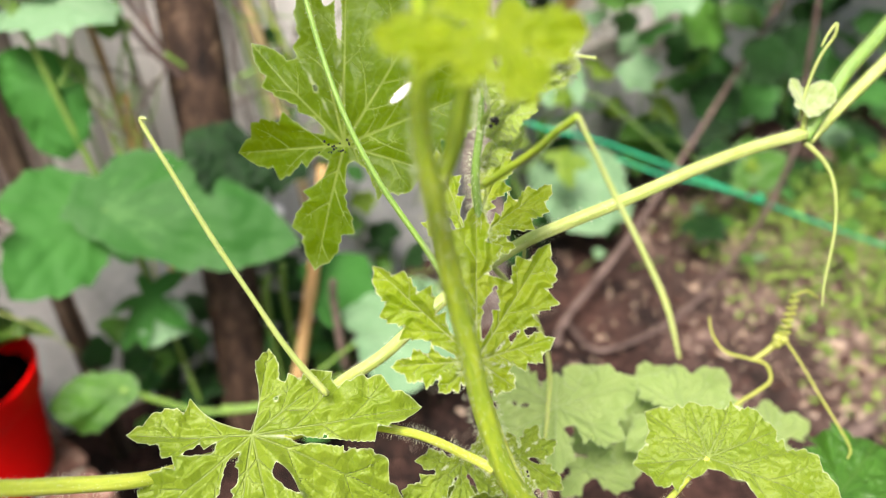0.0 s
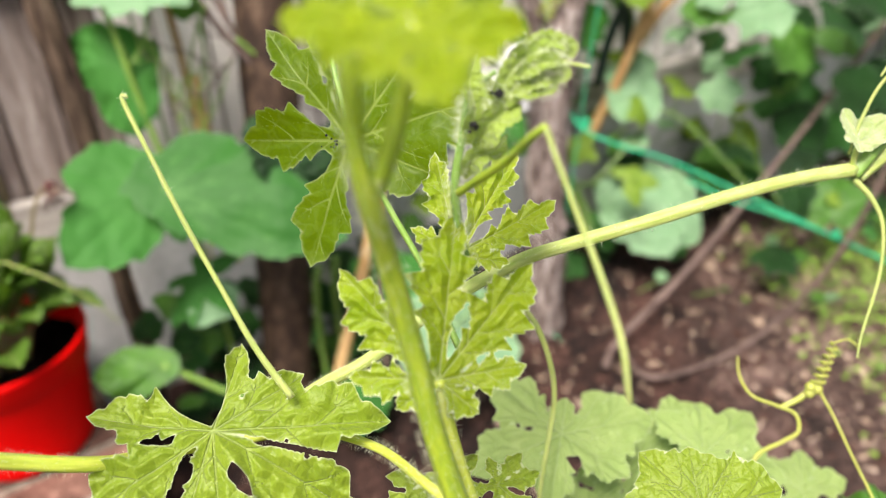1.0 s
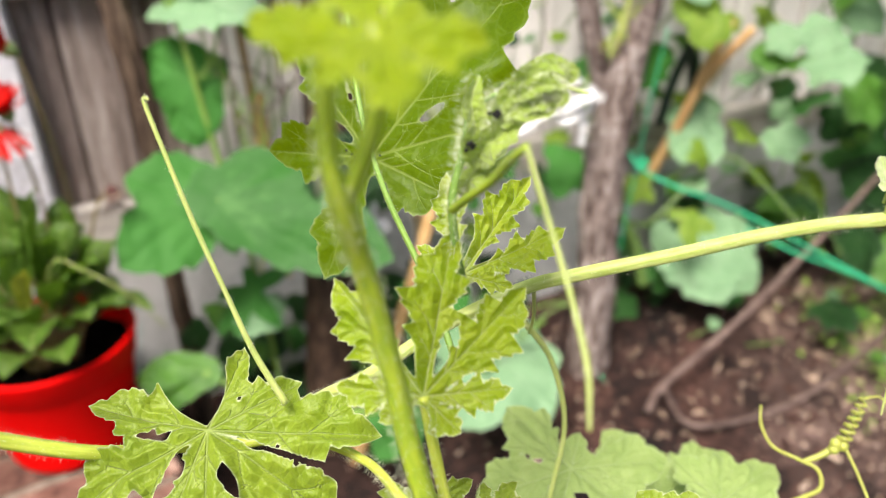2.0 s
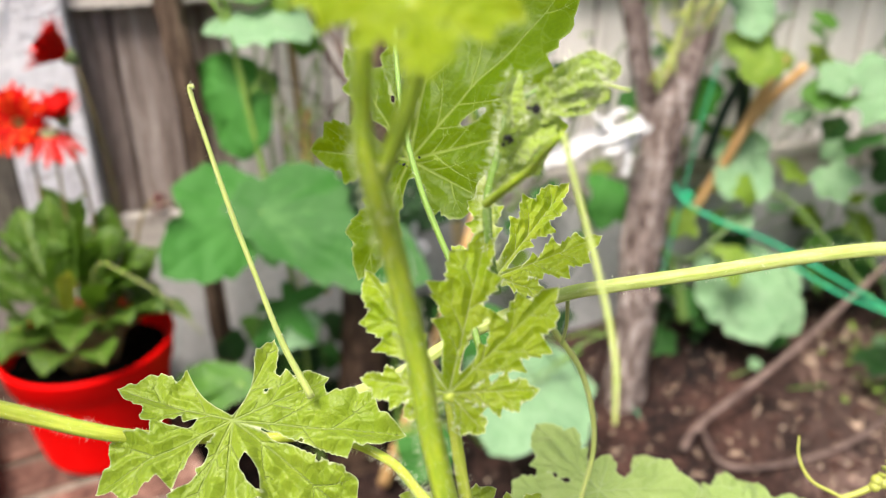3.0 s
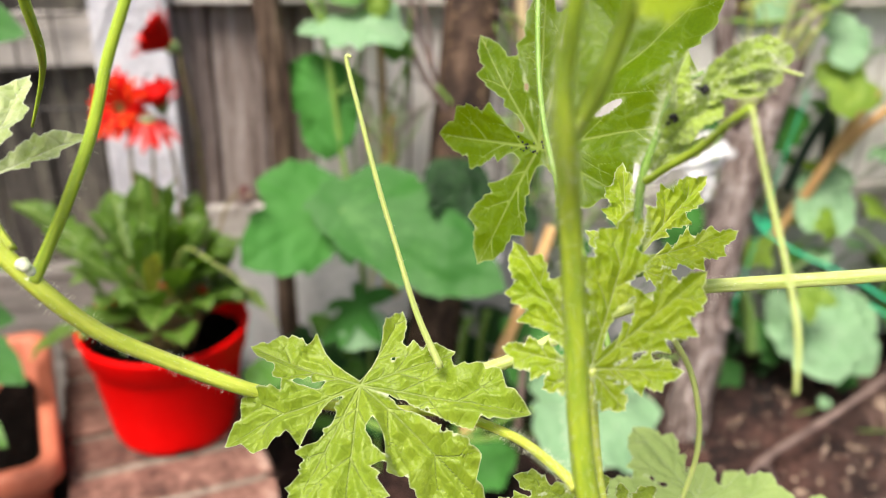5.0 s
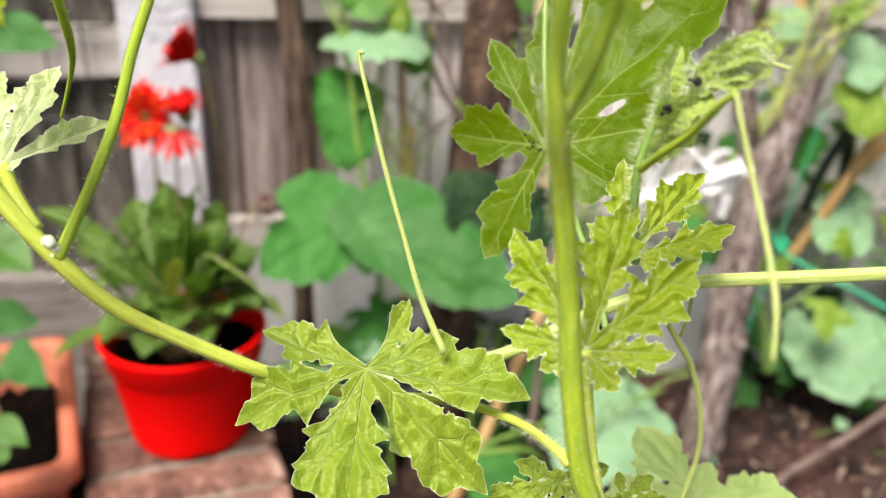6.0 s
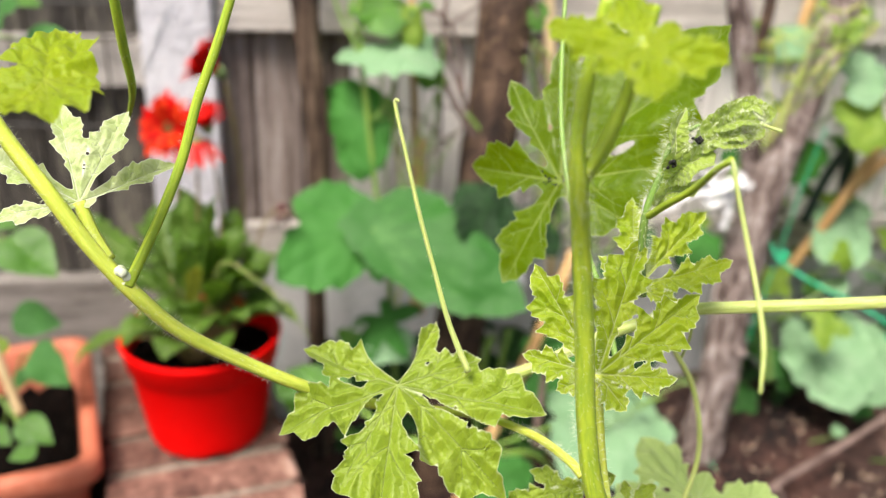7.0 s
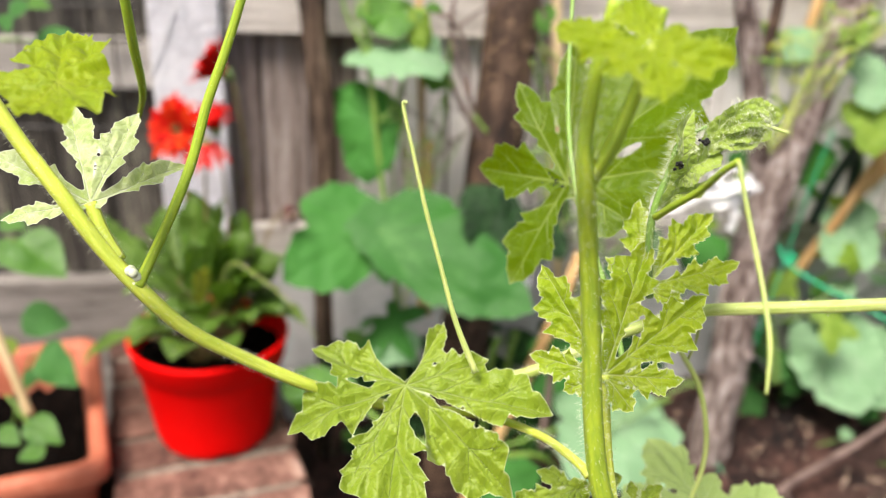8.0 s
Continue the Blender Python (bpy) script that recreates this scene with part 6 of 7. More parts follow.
bean_leaf(bean, ((-0.4702, 0.9309, 0.329), (0.858, -0.198, -0.474), (0.258, -0.632, 0.731), ((-5.6, 0.0112, 1), (0.0, 0.065, 1))), 4, M_GOURD, [(-0.5056, 0.954, 0.3019), (-0.559, 0.9629, 0.1743)])
bean_leaf(bean, ((-0.4873, 0.9378, 0.3004), (-0.206, -0.731, -0.651), (0.0625, -0.674, 0.737), ((-4.6, 0.013, 1), (0.0, 0.0293, 1))), 5, M_GOURD)
bean_leaf(bean, ((-0.479, 0.9586, 0.3297), (0.788, -0.367, -0.495), (0.0751, -0.74, 0.668), ((0.0, 0.0387, 1), (82.1, 0.0132, 1))), 6, M_GOURD)
bean_leaf(bean, ((-0.516, 0.9727, 0.3619), (0.995, 0.0201, -0.094), (0.0771, -0.751, 0.656), ((-46.8, 0.0376, 1), (0.0, 0.0652, 1))), 7, M_GOURD)
bean_leaf(bean, ((-0.5236, 0.9521, 0.3366), (-0.177, -0.68, -0.711), (0.175, -0.733, 0.657), ((0.0, 0.0329, 1), (168.9, 0.0183, 1))), 8, M_LIME)
tall_bean = thing("bean_plant", "climbing bean with large leaves on the wire mesh", "plant", "bean plants")
bean_leaf(tall_bean, ((-0.4831, 1.0408, 0.7264), (0.984, 0.0766, -0.163), (0.17, -0.689, 0.705), ((-25.4, 0.0197, 1), (0.0, 0.0753, 1))), 11, M_GOURD, [(-0.5233, 1.0548, 0.7264), (-0.5806, 1.0659, 0.7157)])
bean_leaf(tall_bean, ((-0.484, 1.032, 0.7796), (-0.284, -0.747, -0.602), (0.162, -0.656, 0.737), ((-3.4, 0.0105, 1), (0.0, 0.0281, 1))), 12, M_GOURD)
bean_leaf(tall_bean, ((-0.489, 1.051, 0.7771), (0.983, 0.042, -0.179), (0.162, -0.656, 0.737), ((-0.0, 0.0295, 1), (17.8, 0.0068, 1))), 13, M_BEAN)
bean_leaf(tall_bean, ((-0.5174, 1.0372, 0.7597), (0.511, -0.513, -0.69), (0.178, -0.722, 0.669), ((-30.2, 0.0126, 1), (0.0, 0.0262, 1))), 14, M_GOURD)
bean_leaf(tall_bean, ((-0.4947, 0.9592, 0.4842), (0.892, -0.277, -0.357), (0.146, -0.57, 0.809), ((-12.9, 0.0278, 1), (-0.0, 0.0826, 1))), 15, M_BEAN, [(-0.5301, 0.9729, 0.4708), (-0.6008, 0.9793, 0.3838)])
bean_leaf(tall_bean, ((-0.5252, 0.9742, 0.5032), (0.994, -0.0536, -0.0967), (0.047, -0.587, 0.808), ((-47.3, 0.0298, 1), (0.0, 0.0368, 1))), 16, M_BEAN)
bean_leaf(tall_bean, ((-0.5246, 0.955, 0.4788), (0.731, -0.531, -0.428), (0.047, -0.587, 0.808), ((-3.9, 0.0209, 1), (0.0, 0.0436, 1))), 17, M_BEAN)
tube("stem", [(-0.6099, 0.9046, 0.0687), (-0.6058, 0.9791, 0.4008), (-0.5888, 1.0648, 0.7116), (-0.5951, 1.1158, 0.9041)], (0.003, 0.0026, 0.002), M_GREEN_STALK, tall_bean, sides=7)

# ---- the bitter gourd vine close to the camera ----
def vine_leaf(plant, spec, mat=M_VINE_LEAF, wide=0.27, floor=0.2, bend=0.12, wave=0.06, seed=0, fold=0.12, label="", stalk=None, thick=0.0016, step=0.0006, quilt=0.0024, teeth=0.55, count=3.6, holes=()):
    centre, ahead, up, lobes = spec
    ob = veined_leaf("leaf", centre, ahead, up, lobes, mat, plant, wide, floor, bend, wave, seed, fold, step, quilt, teeth, count, "lobule", label, holes)
    if stalk:
        tube("leaf_stalk", [centre, *stalk], (thick, thick * 1.15), M_VINE_LIGHT, ob, sides=10, steps=8)
        hairs([centre, *stalk], (thick, thick * 1.15), 200, 0.0013, ob, seed)
    return ob


def stalk(name, plant, points, radii, mat, bristles=0, length=0.0018, seed=1, ridges=0.05, label="", sides=16, steps=10):
    ob = tube(name, points, radii, mat, plant, label, sides, steps, ridges)
    if bristles:
        hairs(points, radii, bristles, length, ob, seed, steps)
    return ob


vine = thing("bitter_gourd_vine", "bitter gourd vine with hairy yellow-green stem, lobed leaves and tendrils", "climbing plant", "bitter gourd vines")
stalk("main_stem", vine, [(0.234, 0.31, 0.673), (0.222, 0.307, 0.698), (0.21, 0.304, 0.726), (0.203, 0.304, 0.761), (0.199, 0.303, 0.792), (0.194, 0.299, 0.826), (0.19, 0.291, 0.852), (0.188, 0.289, 0.867), (0.189, 0.29, 0.887), (0.192, 0.291, 0.909)],
      (0.0042, 0.0041, 0.0040, 0.0037, 0.0035, 0.0032, 0.0031, 0.0024, 0.0022, 0.0020), M_STEM, 1600, 0.0016, 3)
stalk("side_stem", vine, [(0.192, 0.295, 0.84), (0.19, 0.292, 0.851), (0.196, 0.291, 0.865), (0.2, 0.293, 0.877), (0.204, 0.294, 0.893), (0.206, 0.296, 0.907)], (0.0014, 0.0026, 0.0023, 0.0020, 0.0018), M_STEM, 160, 0.0012, 4)
stalk("left_runner", vine, [(0.205, 0.304, 0.731), (0.199, 0.311, 0.733), (0.184, 0.35, 0.715), (0.156, 0.384, 0.698), (0.125, 0.389, 0.693), (0.1, 0.381, 0.7), (0.082, 0.354, 0.723), (0.055, 0.344, 0.74), (0.033, 0.335, 0.757), (0.017, 0.329, 0.777), (-0.001, 0.33, 0.797), (-0.016, 0.332, 0.817), (-0.032, 0.336, 0.835), (-0.05, 0.34, 0.861)],
      (0.0018, 0.0017, 0.0018, 0.0021, 0.0025, 0.0027, 0.0029, 0.0030, 0.0031, 0.0033, 0.0033, 0.0033, 0.0032, 0.0030), M_VINE_LIGHT, 2600, 0.0016, 5)
bm = bmesh.new()
for k in range(7):
    bmesh.ops.create_icosphere(bm, subdivisions=2, radius=0.0021, matrix=Matrix.Translation(Vector((0.014, 0.328, 0.784)) + Vector((0.0019 * math.cos(k * 2.4), 0.0016 * math.sin(k * 1.7), 0.0030 * math.sin(k * 2.4)))))
part("bud", bm, M_HAIR, vine, "woolly whitish bud at a joint", smooth=True)
stalk("tendril", vine, [(0.016, 0.328, 0.78), (0.02, 0.333, 0.79), (0.027, 0.341, 0.808), (0.033, 0.351, 0.828), (0.038, 0.359, 0.851), (0.045, 0.366, 0.873), (0.052, 0.372, 0.897)], (0.0024, 0.0021, 0.0021, 0.0020, 0.0019, 0.0017), M_STEM, 260, 0.0013, 6)
stalk("tendril", vine, [(-0.012, 0.387, 0.927), (-0.011, 0.392, 0.887), (-0.014, 0.402, 0.861), (-0.018, 0.414, 0.84), (-0.028, 0.428, 0.824), (-0.042, 0.437, 0.799)], (0.0020, 0.0022, 0.0022, 0.0018, 0.0012, 0.0006), M_STEM, 80, 0.0012, 7)

# leaves
vine_leaf(vine, ((0.123, 0.362, 0.724), (0.962, -0.229, -0.151), (0.0107, -0.519, 0.855), ((-178, 0.0485, 0.195, 0.02, 0.3), (-136, 0.058, 0.20, 0.14, -0.2), (-94, 0.052, 0.13, 0.16, 0.2), (-73, 0.068, 0.25, 0.18, 0.15), (-19, 0.0670, 0.20, 0.42, 0.7), (10, 0.0690, 0.185, -0.04, 0.0), (42, 0.041, 0.20, 0.0, 0.0), (84, 0.0360, 0.17, -0.15, 0.3), (123, 0.03, 0, 47))), M_VINE_LEAF, 1.0, 0.225, 0.06, 0.07, 1, 0.26, "bright green deeply lobed leaf with quilted veins", None, 0.0016, 0.00055, 0.0038, 0.6, 3.2, ((-120, 0.0135, 0.0045, 0.0016), (-4.5, 0.041, 0.026, 0.0009)))
vine_leaf(vine, ((0.208, 0.327, 0.763), (0.213, 0.514, 0.831), (-0.0666, -0.841, 0.537), ((170, 0.0217, 0), (-125, 0.0180, 0.45), (-75, 0.0305, 0.29), (-34, 0.0515, 0.28), (-1, 0.0580, 0.25), (47, 0.0510, 0.25), (93, 0.0310, 0.29), (130, 0.0180, 0.38))), M_VINE_FRESH, 0.63, 0.11, 0.05, 0.05, 2, 0.22, "", [(0.21, 0.325, 0.748), (0.213, 0.319, 0.729), (0.217, 0.311, 0.712)], 0.0019, 0.00045, 0.0030, 0.72, 4.8)
vine_leaf(vine, ((0.226, 0.391, 0.772), (0.518, 0.54, 0.663), (0.0404, -0.79, 0.611), ((-75, 0.022, 0.3), (-37, 0.0475, 0.23), (-7, 0.0510, 0.23), (36, 0.0430, 0.22), (84, 0.0220, 0.3), (180, 0.02, 0))), M_VINE_FRESH, 0.62, 0.10, 0.05, 0.05, 3, 0.24, "", None, 0.0016, 0.00045, 0.0028, 0.75, 4.8)
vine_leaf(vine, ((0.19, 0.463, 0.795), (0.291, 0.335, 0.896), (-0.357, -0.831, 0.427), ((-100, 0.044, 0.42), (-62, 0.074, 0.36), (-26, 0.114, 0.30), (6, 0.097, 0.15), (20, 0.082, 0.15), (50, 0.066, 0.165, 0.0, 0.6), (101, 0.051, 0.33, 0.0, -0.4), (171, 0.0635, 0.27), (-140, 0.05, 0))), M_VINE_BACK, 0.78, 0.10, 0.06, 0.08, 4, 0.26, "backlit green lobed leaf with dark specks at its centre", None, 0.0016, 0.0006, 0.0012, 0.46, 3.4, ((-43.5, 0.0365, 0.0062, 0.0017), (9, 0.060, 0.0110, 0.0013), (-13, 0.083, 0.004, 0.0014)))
vine_leaf(vine, ((-0.007, 0.339, 0.81), (-0.509, 0.552, 0.66), (0.159, -0.694, 0.702), ((-87, 0.0425, 0.17, 0.0, 0.3), (-40, 0.0470, 0.24), (-4, 0.0510, 0.21), (40, 0.0500, 0.2), (80, 0.0362, 0.22), (170, 0.03, 0))), M_VINE_PALE, 0.60, 0.13, 0.05, 0.05, 5, 0.3, "young pale downy leaf", [(-0.001, 0.335, 0.799), (0.007, 0.331, 0.789)], 0.0028, 0.0005, 0.0018, 0.5, 4.2)
vine_leaf(vine, ((0.013, 0.296, 0.871), (-0.443, 0.865, 0.235), (-0.0087, -0.267, 0.964), ((-173.5, 0.0298, 1), (-154.4, 0.0306, 1), (-115.6, 0.0124, 1), (0.0, 0.0442, 1), (60.8, 0.026, 1), (155.5, 0.0253, 1))), M_VINE_YELLOW, 0.3, 0.4, 0.08, 0.06, 6, 0.1, "")
vine_leaf(vine, ((0.202, 0.270, 0.899), (-0.981, 0.147, 0.127), (0.0232, -0.56, 0.828), ((-171, 0.0225, 1.1), (-120, 0.014, 0.9), (-60, 0.0215, 1.0), (0, 0.0275, 1.1), (50, 0.0170, 0.9), (110, 0.0190, 1.2))), M_VINE_YELLOW, 0.27, 0.22, 0.06, 0.07, 7, 0.1, "young yellow-green leaf lit from behind", [(0.197, 0.281, 0.898), (0.191, 0.2905, 0.894)], 0.0012)
vine_leaf(vine, ((0.207, 0.361, 0.678), (-0.91, -0.352, -0.221), (0.117, -0.728, 0.676), ((-40.9, 0.0214, 1), (-4.2, 0.0176, 1), (0.0, 0.0371, 1), (50.7, 0.022, 1), (107.6, 0.0245, 1), (179.5, 0.0231, 1))), M_VINE_LEAF, 0.21, 0.15, 0.08, 0.05, 9, 0.1)
vine_leaf(vine, ((0.234, 0.36, 0.673), (0.629, -0.621, -0.468), (-0.0861, -0.653, 0.752), ((-128.0, 0.0201, 1), (-44.2, 0.0229, 1), (0.0, 0.0249, 1), (57.1, 0.0197, 1), (92.2, 0.0174, 1), (150.7, 0.0128, 1))), M_VINE_LEAF, 0.21, 0.15, 0.08, 0.05, 10, 0.1)
vine_leaf(vine, ((0.205, 0.364, 0.65), (-0.923, -0.324, -0.207), (0.0121, -0.564, 0.826), ((-0.0, 0.0258, 1), (58.4, 0.0213, 1), (90.2, 0.0249, 1), (137.8, 0.0258, 1))), M_VINE_LEAF, 0.3, 0.35, 0.08, 0.06, 11, 0.1)

# backlit leaf's own stalk
stalk("leaf_stalk", vine, [(0.223, 0.38, 0.734), (0.214, 0.402, 0.758), (0.204, 0.416, 0.778), (0.197, 0.425, 0.793), (0.19, 0.438, 0.814), (0.186, 0.454, 0.836), (0.184, 0.471, 0.86), (0.183, 0.489, 0.886)], (0.0015, 0.0013, 0.0012, 0.0011), M_GOURD_STEM, 420, 0.0013, 8)
r = random.Random(31)
bm = bmesh.new()
for k in range(20):
    q = Vector((0.186, 0.456, 0.797)) + Vector((r.gauss(0, 0.0055), r.gauss(0, 0.002), r.gauss(0, 0.0022)))
    bmesh.ops.create_icosphere(bm, subdivisions=1, radius=r.uniform(0.0004, 0.0007), matrix=Matrix.Translation(q))
tagged(part("aphids", bm, M_APHID, vine, smooth=True), "tiny black specks clustered on leaf veins", kind="stuff")

# tendrils
stalk("tendril", vine, [(0.155, 0.361, 0.736), (0.144, 0.369, 0.756), (0.135, 0.378, 0.778), (0.126, 0.387, 0.801), (0.118, 0.396, 0.824), (0.111, 0.405, 0.844), (0.113, 0.404, 0.846)], (0.0015, 0.0012, 0.0010, 0.0010, 0.0009, 0.0009, 0.0005), M_TENDRIL, 260, 0.0010, 9, label="straight pale tendril")
stalk("tendril", vine, [(0.22, 0.342, 0.825), (0.224, 0.333, 0.833), (0.231, 0.322, 0.844), (0.235, 0.311, 0.855), (0.238, 0.306, 0.86)], (0.0014, 0.0013, 0.0012, 0.0011), M_STEM, 120, 0.0012, 10)
stalk("tendril", vine, [(0.238, 0.306, 0.86), (0.24, 0.301, 0.852), (0.244, 0.292, 0.838), (0.247, 0.281, 0.826), (0.249, 0.27, 0.814), (0.248, 0.26, 0.803)], (0.0007, 0.0008, 0.0008, 0.0008, 0.0008, 0.0005), M_TENDRIL, 80, 0.0008, 11, label="bent straight tendril hanging down")
stalk("tendril", vine, [(0.252, 0.444, 0.723), (0.261, 0.449, 0.708), (0.274, 0.45, 0.687), (0.281, 0.445, 0.663), (0.282, 0.44, 0.642), (0.276, 0.43, 0.621), (0.269, 0.419, 0.597), (0.266, 0.409, 0.576)], (0.0016, 0.0015, 0.0014, 0.0012, 0.0010), M_TENDRIL, 160, 0.0008, 12)
stalk("tendril", vine, [(0.259, 0.412, 0.749), (0.26, 0.417, 0.734), (0.259, 0.421, 0.721)], (0.0009, 0.0007), M_TENDRIL, 0)

# shoot tip with folded young leaves
stalk("shoot", vine, [(0.225, 0.358, 0.784), (0.222, 0.356, 0.802), (0.221, 0.356, 0.821), (0.225, 0.359, 0.838), (0.228, 0.362, 0.85), (0.237, 0.363, 0.856)], (0.0017, 0.0016, 0.0016, 0.0013, 0.0010, 0.0008), M_GREEN_STALK, 1200, 0.0030, 13)
folds = [
    ([(0.226, 0.359, 0.835), (0.229, 0.359, 0.845), (0.228, 0.36, 0.854), (0.231, 0.364, 0.862)], 0.0050, 0.5),
    ([(0.227, 0.356, 0.835), (0.232, 0.351, 0.843), (0.237, 0.351, 0.847), (0.239, 0.355, 0.851)], 0.0055, 0.6),
    ([(0.224, 0.359, 0.822), (0.228, 0.355, 0.83), (0.235, 0.356, 0.832), (0.24, 0.36, 0.835)], 0.0040, 0.5),
]
bud_front = [
    ([(0.234, 0.354, 0.848), (0.239, 0.354, 0.857), (0.245, 0.353, 0.863), (0.252, 0.353, 0.865), (0.257, 0.351, 0.863)], 0.0042, 0.2),
    ([(0.234, 0.353, 0.848), (0.241, 0.35, 0.855), (0.249, 0.348, 0.858), (0.256, 0.348, 0.859)], 0.0040, 0.1),
    ([(0.236, 0.359, 0.849), (0.242, 0.36, 0.858), (0.248, 0.361, 0.864), (0.254, 0.36, 0.865), (0.258, 0.358, 0.863)], 0.0038, 0.3),
    ([(0.244, 0.349, 0.858), (0.249, 0.349, 0.862), (0.253, 0.348, 0.861), (0.254, 0.347, 0.858), (0.25, 0.348, 0.856)], 0.0032, 0.2),
]
bud_back = [
    ([(0.246, 0.356, 0.862), (0.251, 0.356, 0.866), (0.256, 0.354, 0.866), (0.258, 0.354, 0.863), (0.256, 0.355, 0.86)], 0.0032, 0.4),
    ([(0.237, 0.353, 0.853), (0.244, 0.348, 0.854), (0.25, 0.347, 0.855), (0.255, 0.348, 0.857)], 0.0030, 0.1),
    ([(0.24, 0.35, 0.858), (0.246, 0.348, 0.862), (0.251, 0.347, 0.863), (0.256, 0.347, 0.861)], 0.0030, 0.4),
]
for k, (pts, width, cup) in enumerate(folds + bud_front + bud_back):
    ob = blade("young_leaf", pts, (width * 0.3, width * 0.8, width, width * 0.7, width * 0.85, width * 0.4, 0.0004), (0.2, -0.8, 0.5), M_FOLDED, vine, k, cup + 0.35, 0.06, 0.06, 8, 10)
    hairs(pts, (width * 0.6, width * 0.8, width * 0.5), 320, 0.0016, ob, 70 + k, thick=0.00006)
stalk("tendril", vine, [(0.244, 0.352, 0.855), (0.251, 0.354, 0.862), (0.257, 0.35, 0.861), (0.263, 0.347, 0.86)], (0.0008, 0.0007, 0.0005), M_TENDRIL, 30, 0.0008, 15)
bm = bmesh.new()
for k in range(9):
    for spot, n in (((0.227, 0.352, 0.844), 1.0), ((0.235, 0.353, 0.854), 0.7)):
        q = Vector(spot) + Vector((r.gauss(0, 0.0011), r.gauss(0, 0.0005), r.gauss(0, 0.0009))) * n
        bmesh.ops.create_icosphere(bm, subdivisions=1, radius=r.uniform(0.0006, 0.0011), matrix=Matrix.Translation(q + Vector((0, -0.0035, 0))))
tagged(part("aphids", bm, M_APHID, vine, smooth=True), kind="stuff")

# the second vine, crossing behind from the right
cross = thing("bitter_gourd_vine", "bitter gourd runner with pale ridged stem crossing behind leaves", "climbing plant", "bitter gourd vines")
stalk("runner", cross, [(0.15, 0.401, 0.699), (0.166, 0.4, 0.709), (0.185, 0.396, 0.721), (0.218, 0.402, 0.74), (0.254, 0.409, 0.753), (0.28, 0.415, 0.755), (0.322, 0.425, 0.756), (0.368, 0.439, 0.756), (0.405, 0.447, 0.756), (0.438, 0.453, 0.754)], (0.0026, 0.0026, 0.0027, 0.0028, 0.0029, 0.0029, 0.0030, 0.0031, 0.0031, 0.0034), M_RUNNER, 1500, 0.0012, 16, 0.09)
stalk("runner", cross, [(0.438, 0.453, 0.751), (0.452, 0.459, 0.763), (0.472, 0.468, 0.779), (0.494, 0.475, 0.792), (0.529, 0.487, 0.814)], (0.0040, 0.0042, 0.0042, 0.004), M_GREEN_STALK, 300, 0.0012, 17, 0.08)
stalk("runner", cross, [(0.443, 0.455, 0.748), (0.468, 0.466, 0.757), (0.501, 0.475, 0.774), (0.539, 0.484, 0.795)], (0.0032, 0.0036, 0.0038), M_RUNNER, 200, 0.0012, 18, 0.08)
stalk("tendril", cross, [(0.439, 0.452, 0.749), (0.446, 0.444, 0.74), (0.449, 0.436, 0.728), (0.444, 0.424, 0.708), (0.432, 0.411, 0.683), (0.428, 0.405, 0.673)], (0.0016, 0.0012, 0.0009, 0.0007, 0.0004), M_TENDRIL, 60, 0.001, 19)
veined_leaf("leaf", (0.438, 0.454, 0.769), (0.95, 0.3, 0.0), (0.0, -0.5, 0.86), ((12, 0.0225, 0.42, -0.25, 0.0), (84, 0.0180, 0.42, -0.25, 0.0), (48, 0.0150, 0.45, 0.0, 0.0), (-122, 0.006, 0.5)), M_VINE_PALE, cross, 1.0, 0.32, 0.05, 0.03, 20, 0.3, 0.0004, 0.0006, 0.08, 3.0, "broad", "small cupped pale leaf at a joint")
stalk("leaf_stalk", cross, [(0.438, 0.454, 0.769), (0.437, 0.453, 0.762), (0.437, 0.453, 0.755)], (0.0012, 0.0016), M_RUNNER, 40, 0.0009, 20)
stalk("tendril", cross, [(0.435, 0.455, 0.762), (0.442, 0.461, 0.777), (0.45, 0.465, 0.791), (0.459, 0.467, 0.801), (0.461, 0.469, 0.807), (0.456, 0.468, 0.803), (0.451, 0.466, 0.797)], (0.0007, 0.0009, 0.0008, 0.0008, 0.0006), M_TENDRIL, 40, 0.001, 21)

# the curling yellow tendril and the leaves below it
low = thing("bitter_gourd_vine", "low bitter gourd shoot with bright lobed leaves and curling tendril", "climbing plant", "bitter gourd vines")
stalk("tendril", low, [(0.387, 0.414, 0.58), (0.397, 0.425, 0.592), (0.414, 0.429, 0.596), (0.425, 0.432, 0.599), (0.425, 0.438, 0.607), (0.416, 0.444, 0.61), (0.404, 0.451, 0.614), (0.399, 0.459, 0.623), (0.4, 0.466, 0.632)], (0.0014, 0.0013, 0.0012, 0.0011, 0.0010, 0.0009, 0.0008, 0.0005), M_DRY_TENDRIL, 0, label="yellow tendril branching into a coil")
stalk("tendril", low, [(0.419, 0.443, 0.609), (0.428, 0.443, 0.613), (0.436, 0.444, 0.618)], (0.0015, 0.0020), M_DRY_TENDRIL)
bm = bmesh.new()
for k in range(4):
    bmesh.ops.create_icosphere(bm, subdivisions=2, radius=0.0032, matrix=Matrix.Translation(Vector((0.436, 0.443, 0.619)) + Vector((0.003 * math.cos(k * 2), 0.002 * math.sin(k * 3), 0.002 * math.sin(k * 2)))))
part("tendril_joint", bm, M_DRY_TENDRIL, low, smooth=True)
spring, a, b = [], Vector((0.439, 0.444, 0.621)), Vector((0.451, 0.453, 0.643))
axis = (b - a).normalized()
s1 = axis.orthogonal().normalized()
s2 = axis.cross(s1)
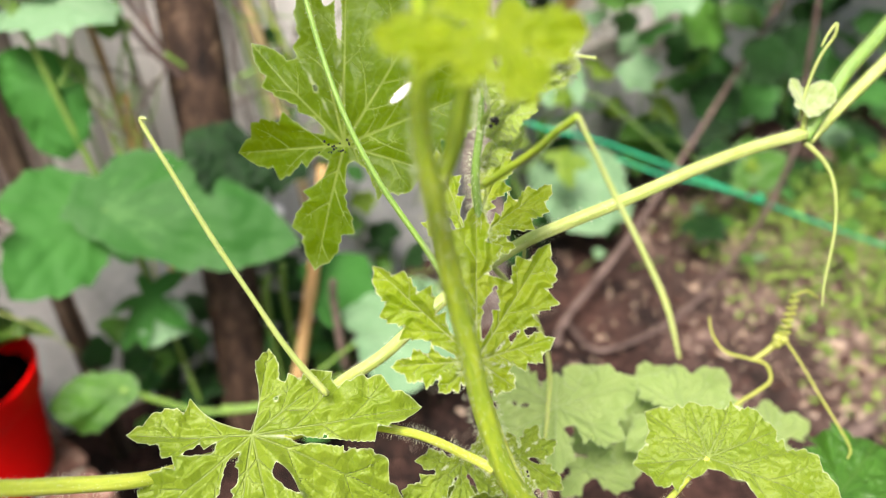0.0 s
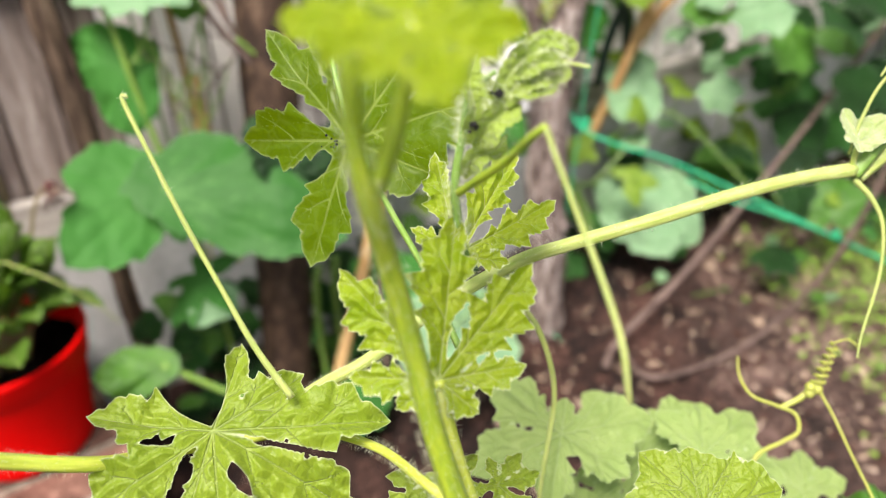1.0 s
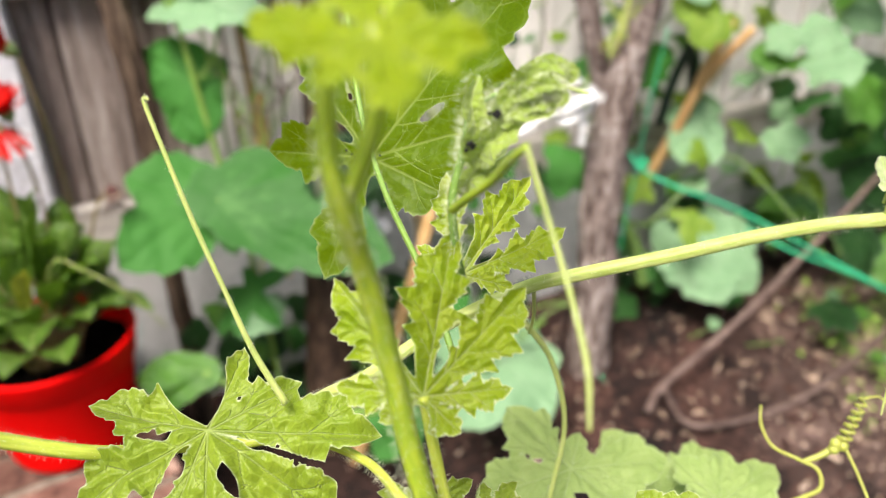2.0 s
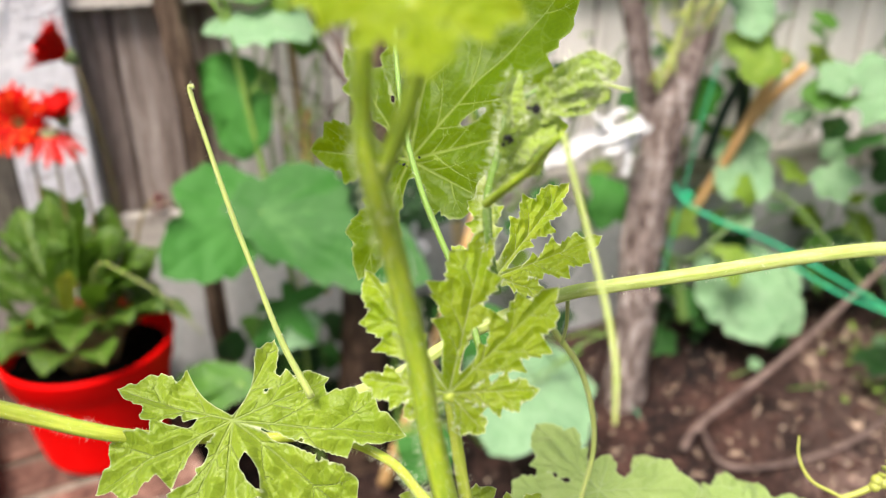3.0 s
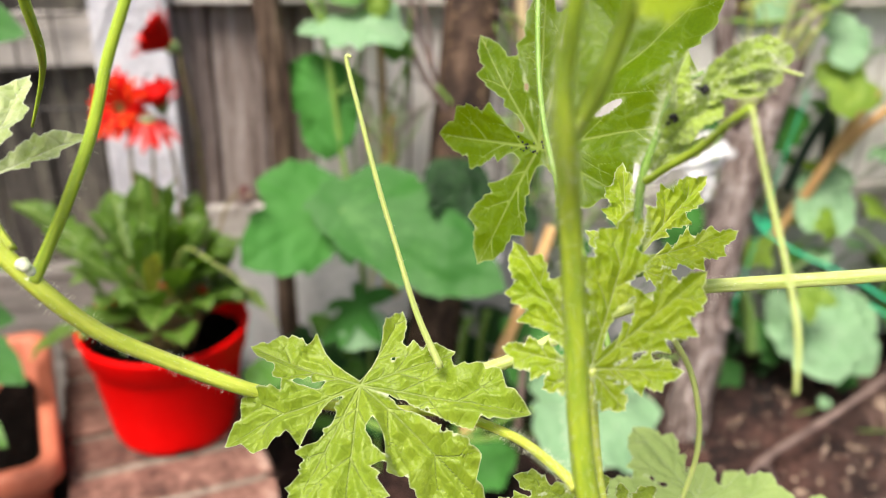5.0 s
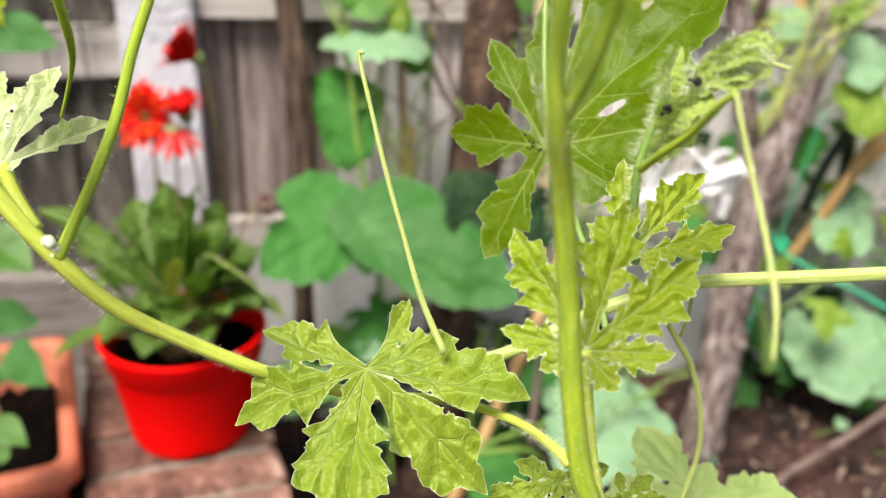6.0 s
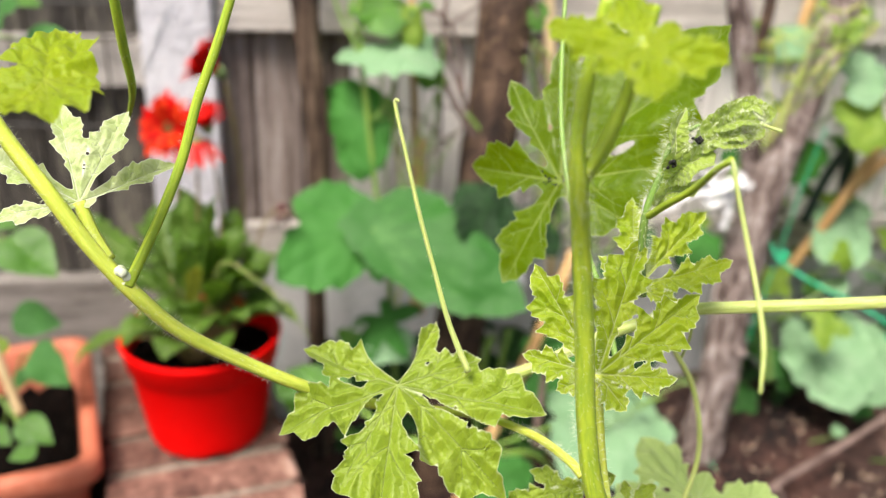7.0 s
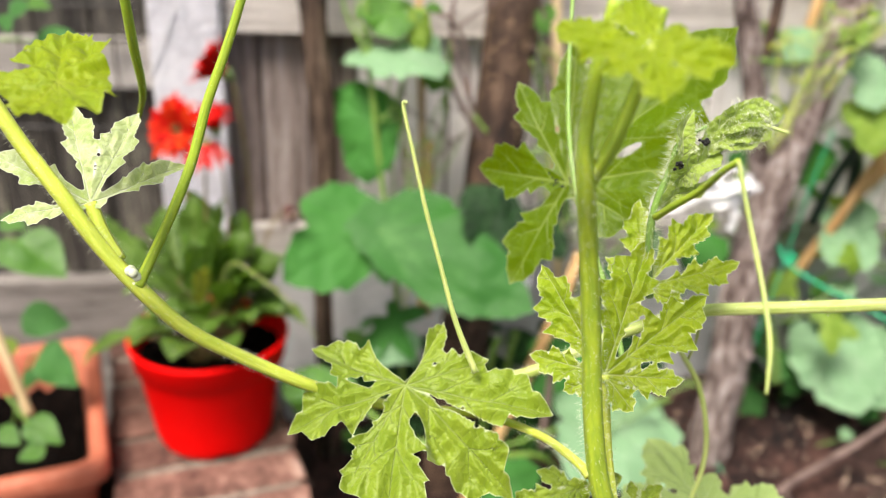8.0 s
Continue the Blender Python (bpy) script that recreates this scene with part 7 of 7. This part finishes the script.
for k in range(49):
    f = k / 48
    spring.append(a.lerp(b, f) + (s1 * math.cos(f * 41) + s2 * math.sin(f * 41)) * 0.0034 * (1 - 0.3 * f))
spring += [Vector((0.458, 0.452, 0.645)), Vector((0.464, 0.448, 0.64))]
tube("tendril", spring, (0.0009, 0.0009, 0.0008, 0.0006), M_DRY_TENDRIL, low, "tightly coiled tendril end", 7, 2)
stalk("tendril", low, [(0.44, 0.441, 0.618), (0.444, 0.43, 0.608), (0.448, 0.413, 0.593), (0.452, 0.398, 0.58), (0.454, 0.389, 0.571), (0.451, 0.386, 0.566)], (0.0008, 0.0007, 0.0007, 0.0005), M_DRY_TENDRIL)
vine_leaf(low, ((0.314, 0.332, 0.67), (0.879, -0.443, -0.174), (-0.0853, -0.506, 0.858), ((150, 0.034, 0.34), (112, 0.027, 0.42), (72, 0.026, 0.40), (33, 0.038, 0.40), (-9, 0.062, 0.27, 0.1, 0.2), (-165, 0.034, 0.34), (-75, 0.02, 0))), M_VINE_LEAF, 1.0, 0.24, 0.08, 0.05, 22, 0.2, "", [(0.303, 0.33, 0.663), (0.29, 0.327, 0.653)], 0.0014, 0.0005, 0.0018, 0.4, 4.0)
vine_leaf(low, ((0.289, 0.448, 0.609), (-0.972, -0.213, -0.1), (-0.0068, -0.399, 0.917), ((-125.3, 0.0238, 1), (-67.6, 0.0532, 1), (0.0, 0.0567, 1), (54.6, 0.0426, 1), (124.6, 0.0442, 1), (169.3, 0.0558, 1))), M_VINE_SHADED, 0.30, 0.26, 0.1, 0.05, 23, 0.1, quilt=0.0014, teeth=0.4)
vine_leaf(low, ((0.38, 0.453, 0.57), (0.901, -0.401, -0.168), (-0.0068, -0.399, 0.917), ((-139.3, 0.0476, 1), (0.0, 0.0516, 1), (54.5, 0.0473, 1), (95.7, 0.0377, 1), (144.9, 0.0379, 1))), M_VINE_SHADED, 0.30, 0.26, 0.1, 0.05, 24, 0.1, quilt=0.0014, teeth=0.4)
vine_leaf(low, ((0.351, 0.477, 0.551), (0.872, 0.444, 0.205), (-0.0349, -0.361, 0.932), ((-139.7, 0.0426, 1), (-45.8, 0.0455, 1), (-0.0, 0.0603, 1), (53.2, 0.04, 1), (84.3, 0.0582, 1), (159.3, 0.0445, 1))), M_VINE_SHADED, 0.30, 0.26, 0.1, 0.05, 25, 0.1, quilt=0.0014, teeth=0.4)
vine_leaf(low, ((0.464, 0.467, 0.504), (-0.919, -0.356, -0.172), (-0.0349, -0.361, 0.932), ((-137.2, 0.0318, 1), (-84.2, 0.0325, 1), (-0.0, 0.0454, 1), (84.7, 0.0312, 1), (161.7, 0.035, 1))), M_VINE_SHADED, 0.30, 0.26, 0.1, 0.05, 26, 0.1, quilt=0.0014, teeth=0.4)
vine_leaf(low, ((0.305, 0.443, 0.555), (0.805, -0.563, -0.188), (-0.0349, -0.361, 0.932), ((-111.7, 0.0233, 1), (0.0, 0.0326, 1), (61.9, 0.0281, 1), (168.9, 0.0307, 1))), M_VINE_SHADED, 0.30, 0.26, 0.1, 0.05, 27, 0.1, quilt=0.0014, teeth=0.4)
vine_leaf(low, ((0.476, 0.406, 0.51), (0.868, 0.496, 0.0052), (0.0505, -0.0986, 0.994), ((-98.5, 0.0383, 1), (-46.7, 0.0446, 1), (-0.0, 0.0592, 1), (87.7, 0.0398, 1), (175.1, 0.0447, 1))), M_BEAN, 0.5, 0.6, 0.1, 0.06, 28, 0.1)
stalk("stem", low, [(0.29, 0.327, 0.653), (0.288, 0.34, 0.616), (0.299, 0.379, 0.492), (0.385, 0.567, 0.08)], (0.002, 0.0026, 0.003), M_STEM, 0)
stalk("stem", vine, [(0.234, 0.31, 0.673), (0.25, 0.319, 0.622), (0.274, 0.347, 0.515), (0.318, 0.505, 0.06)], (0.0050, 0.0052, 0.0055), M_STEM, 0)
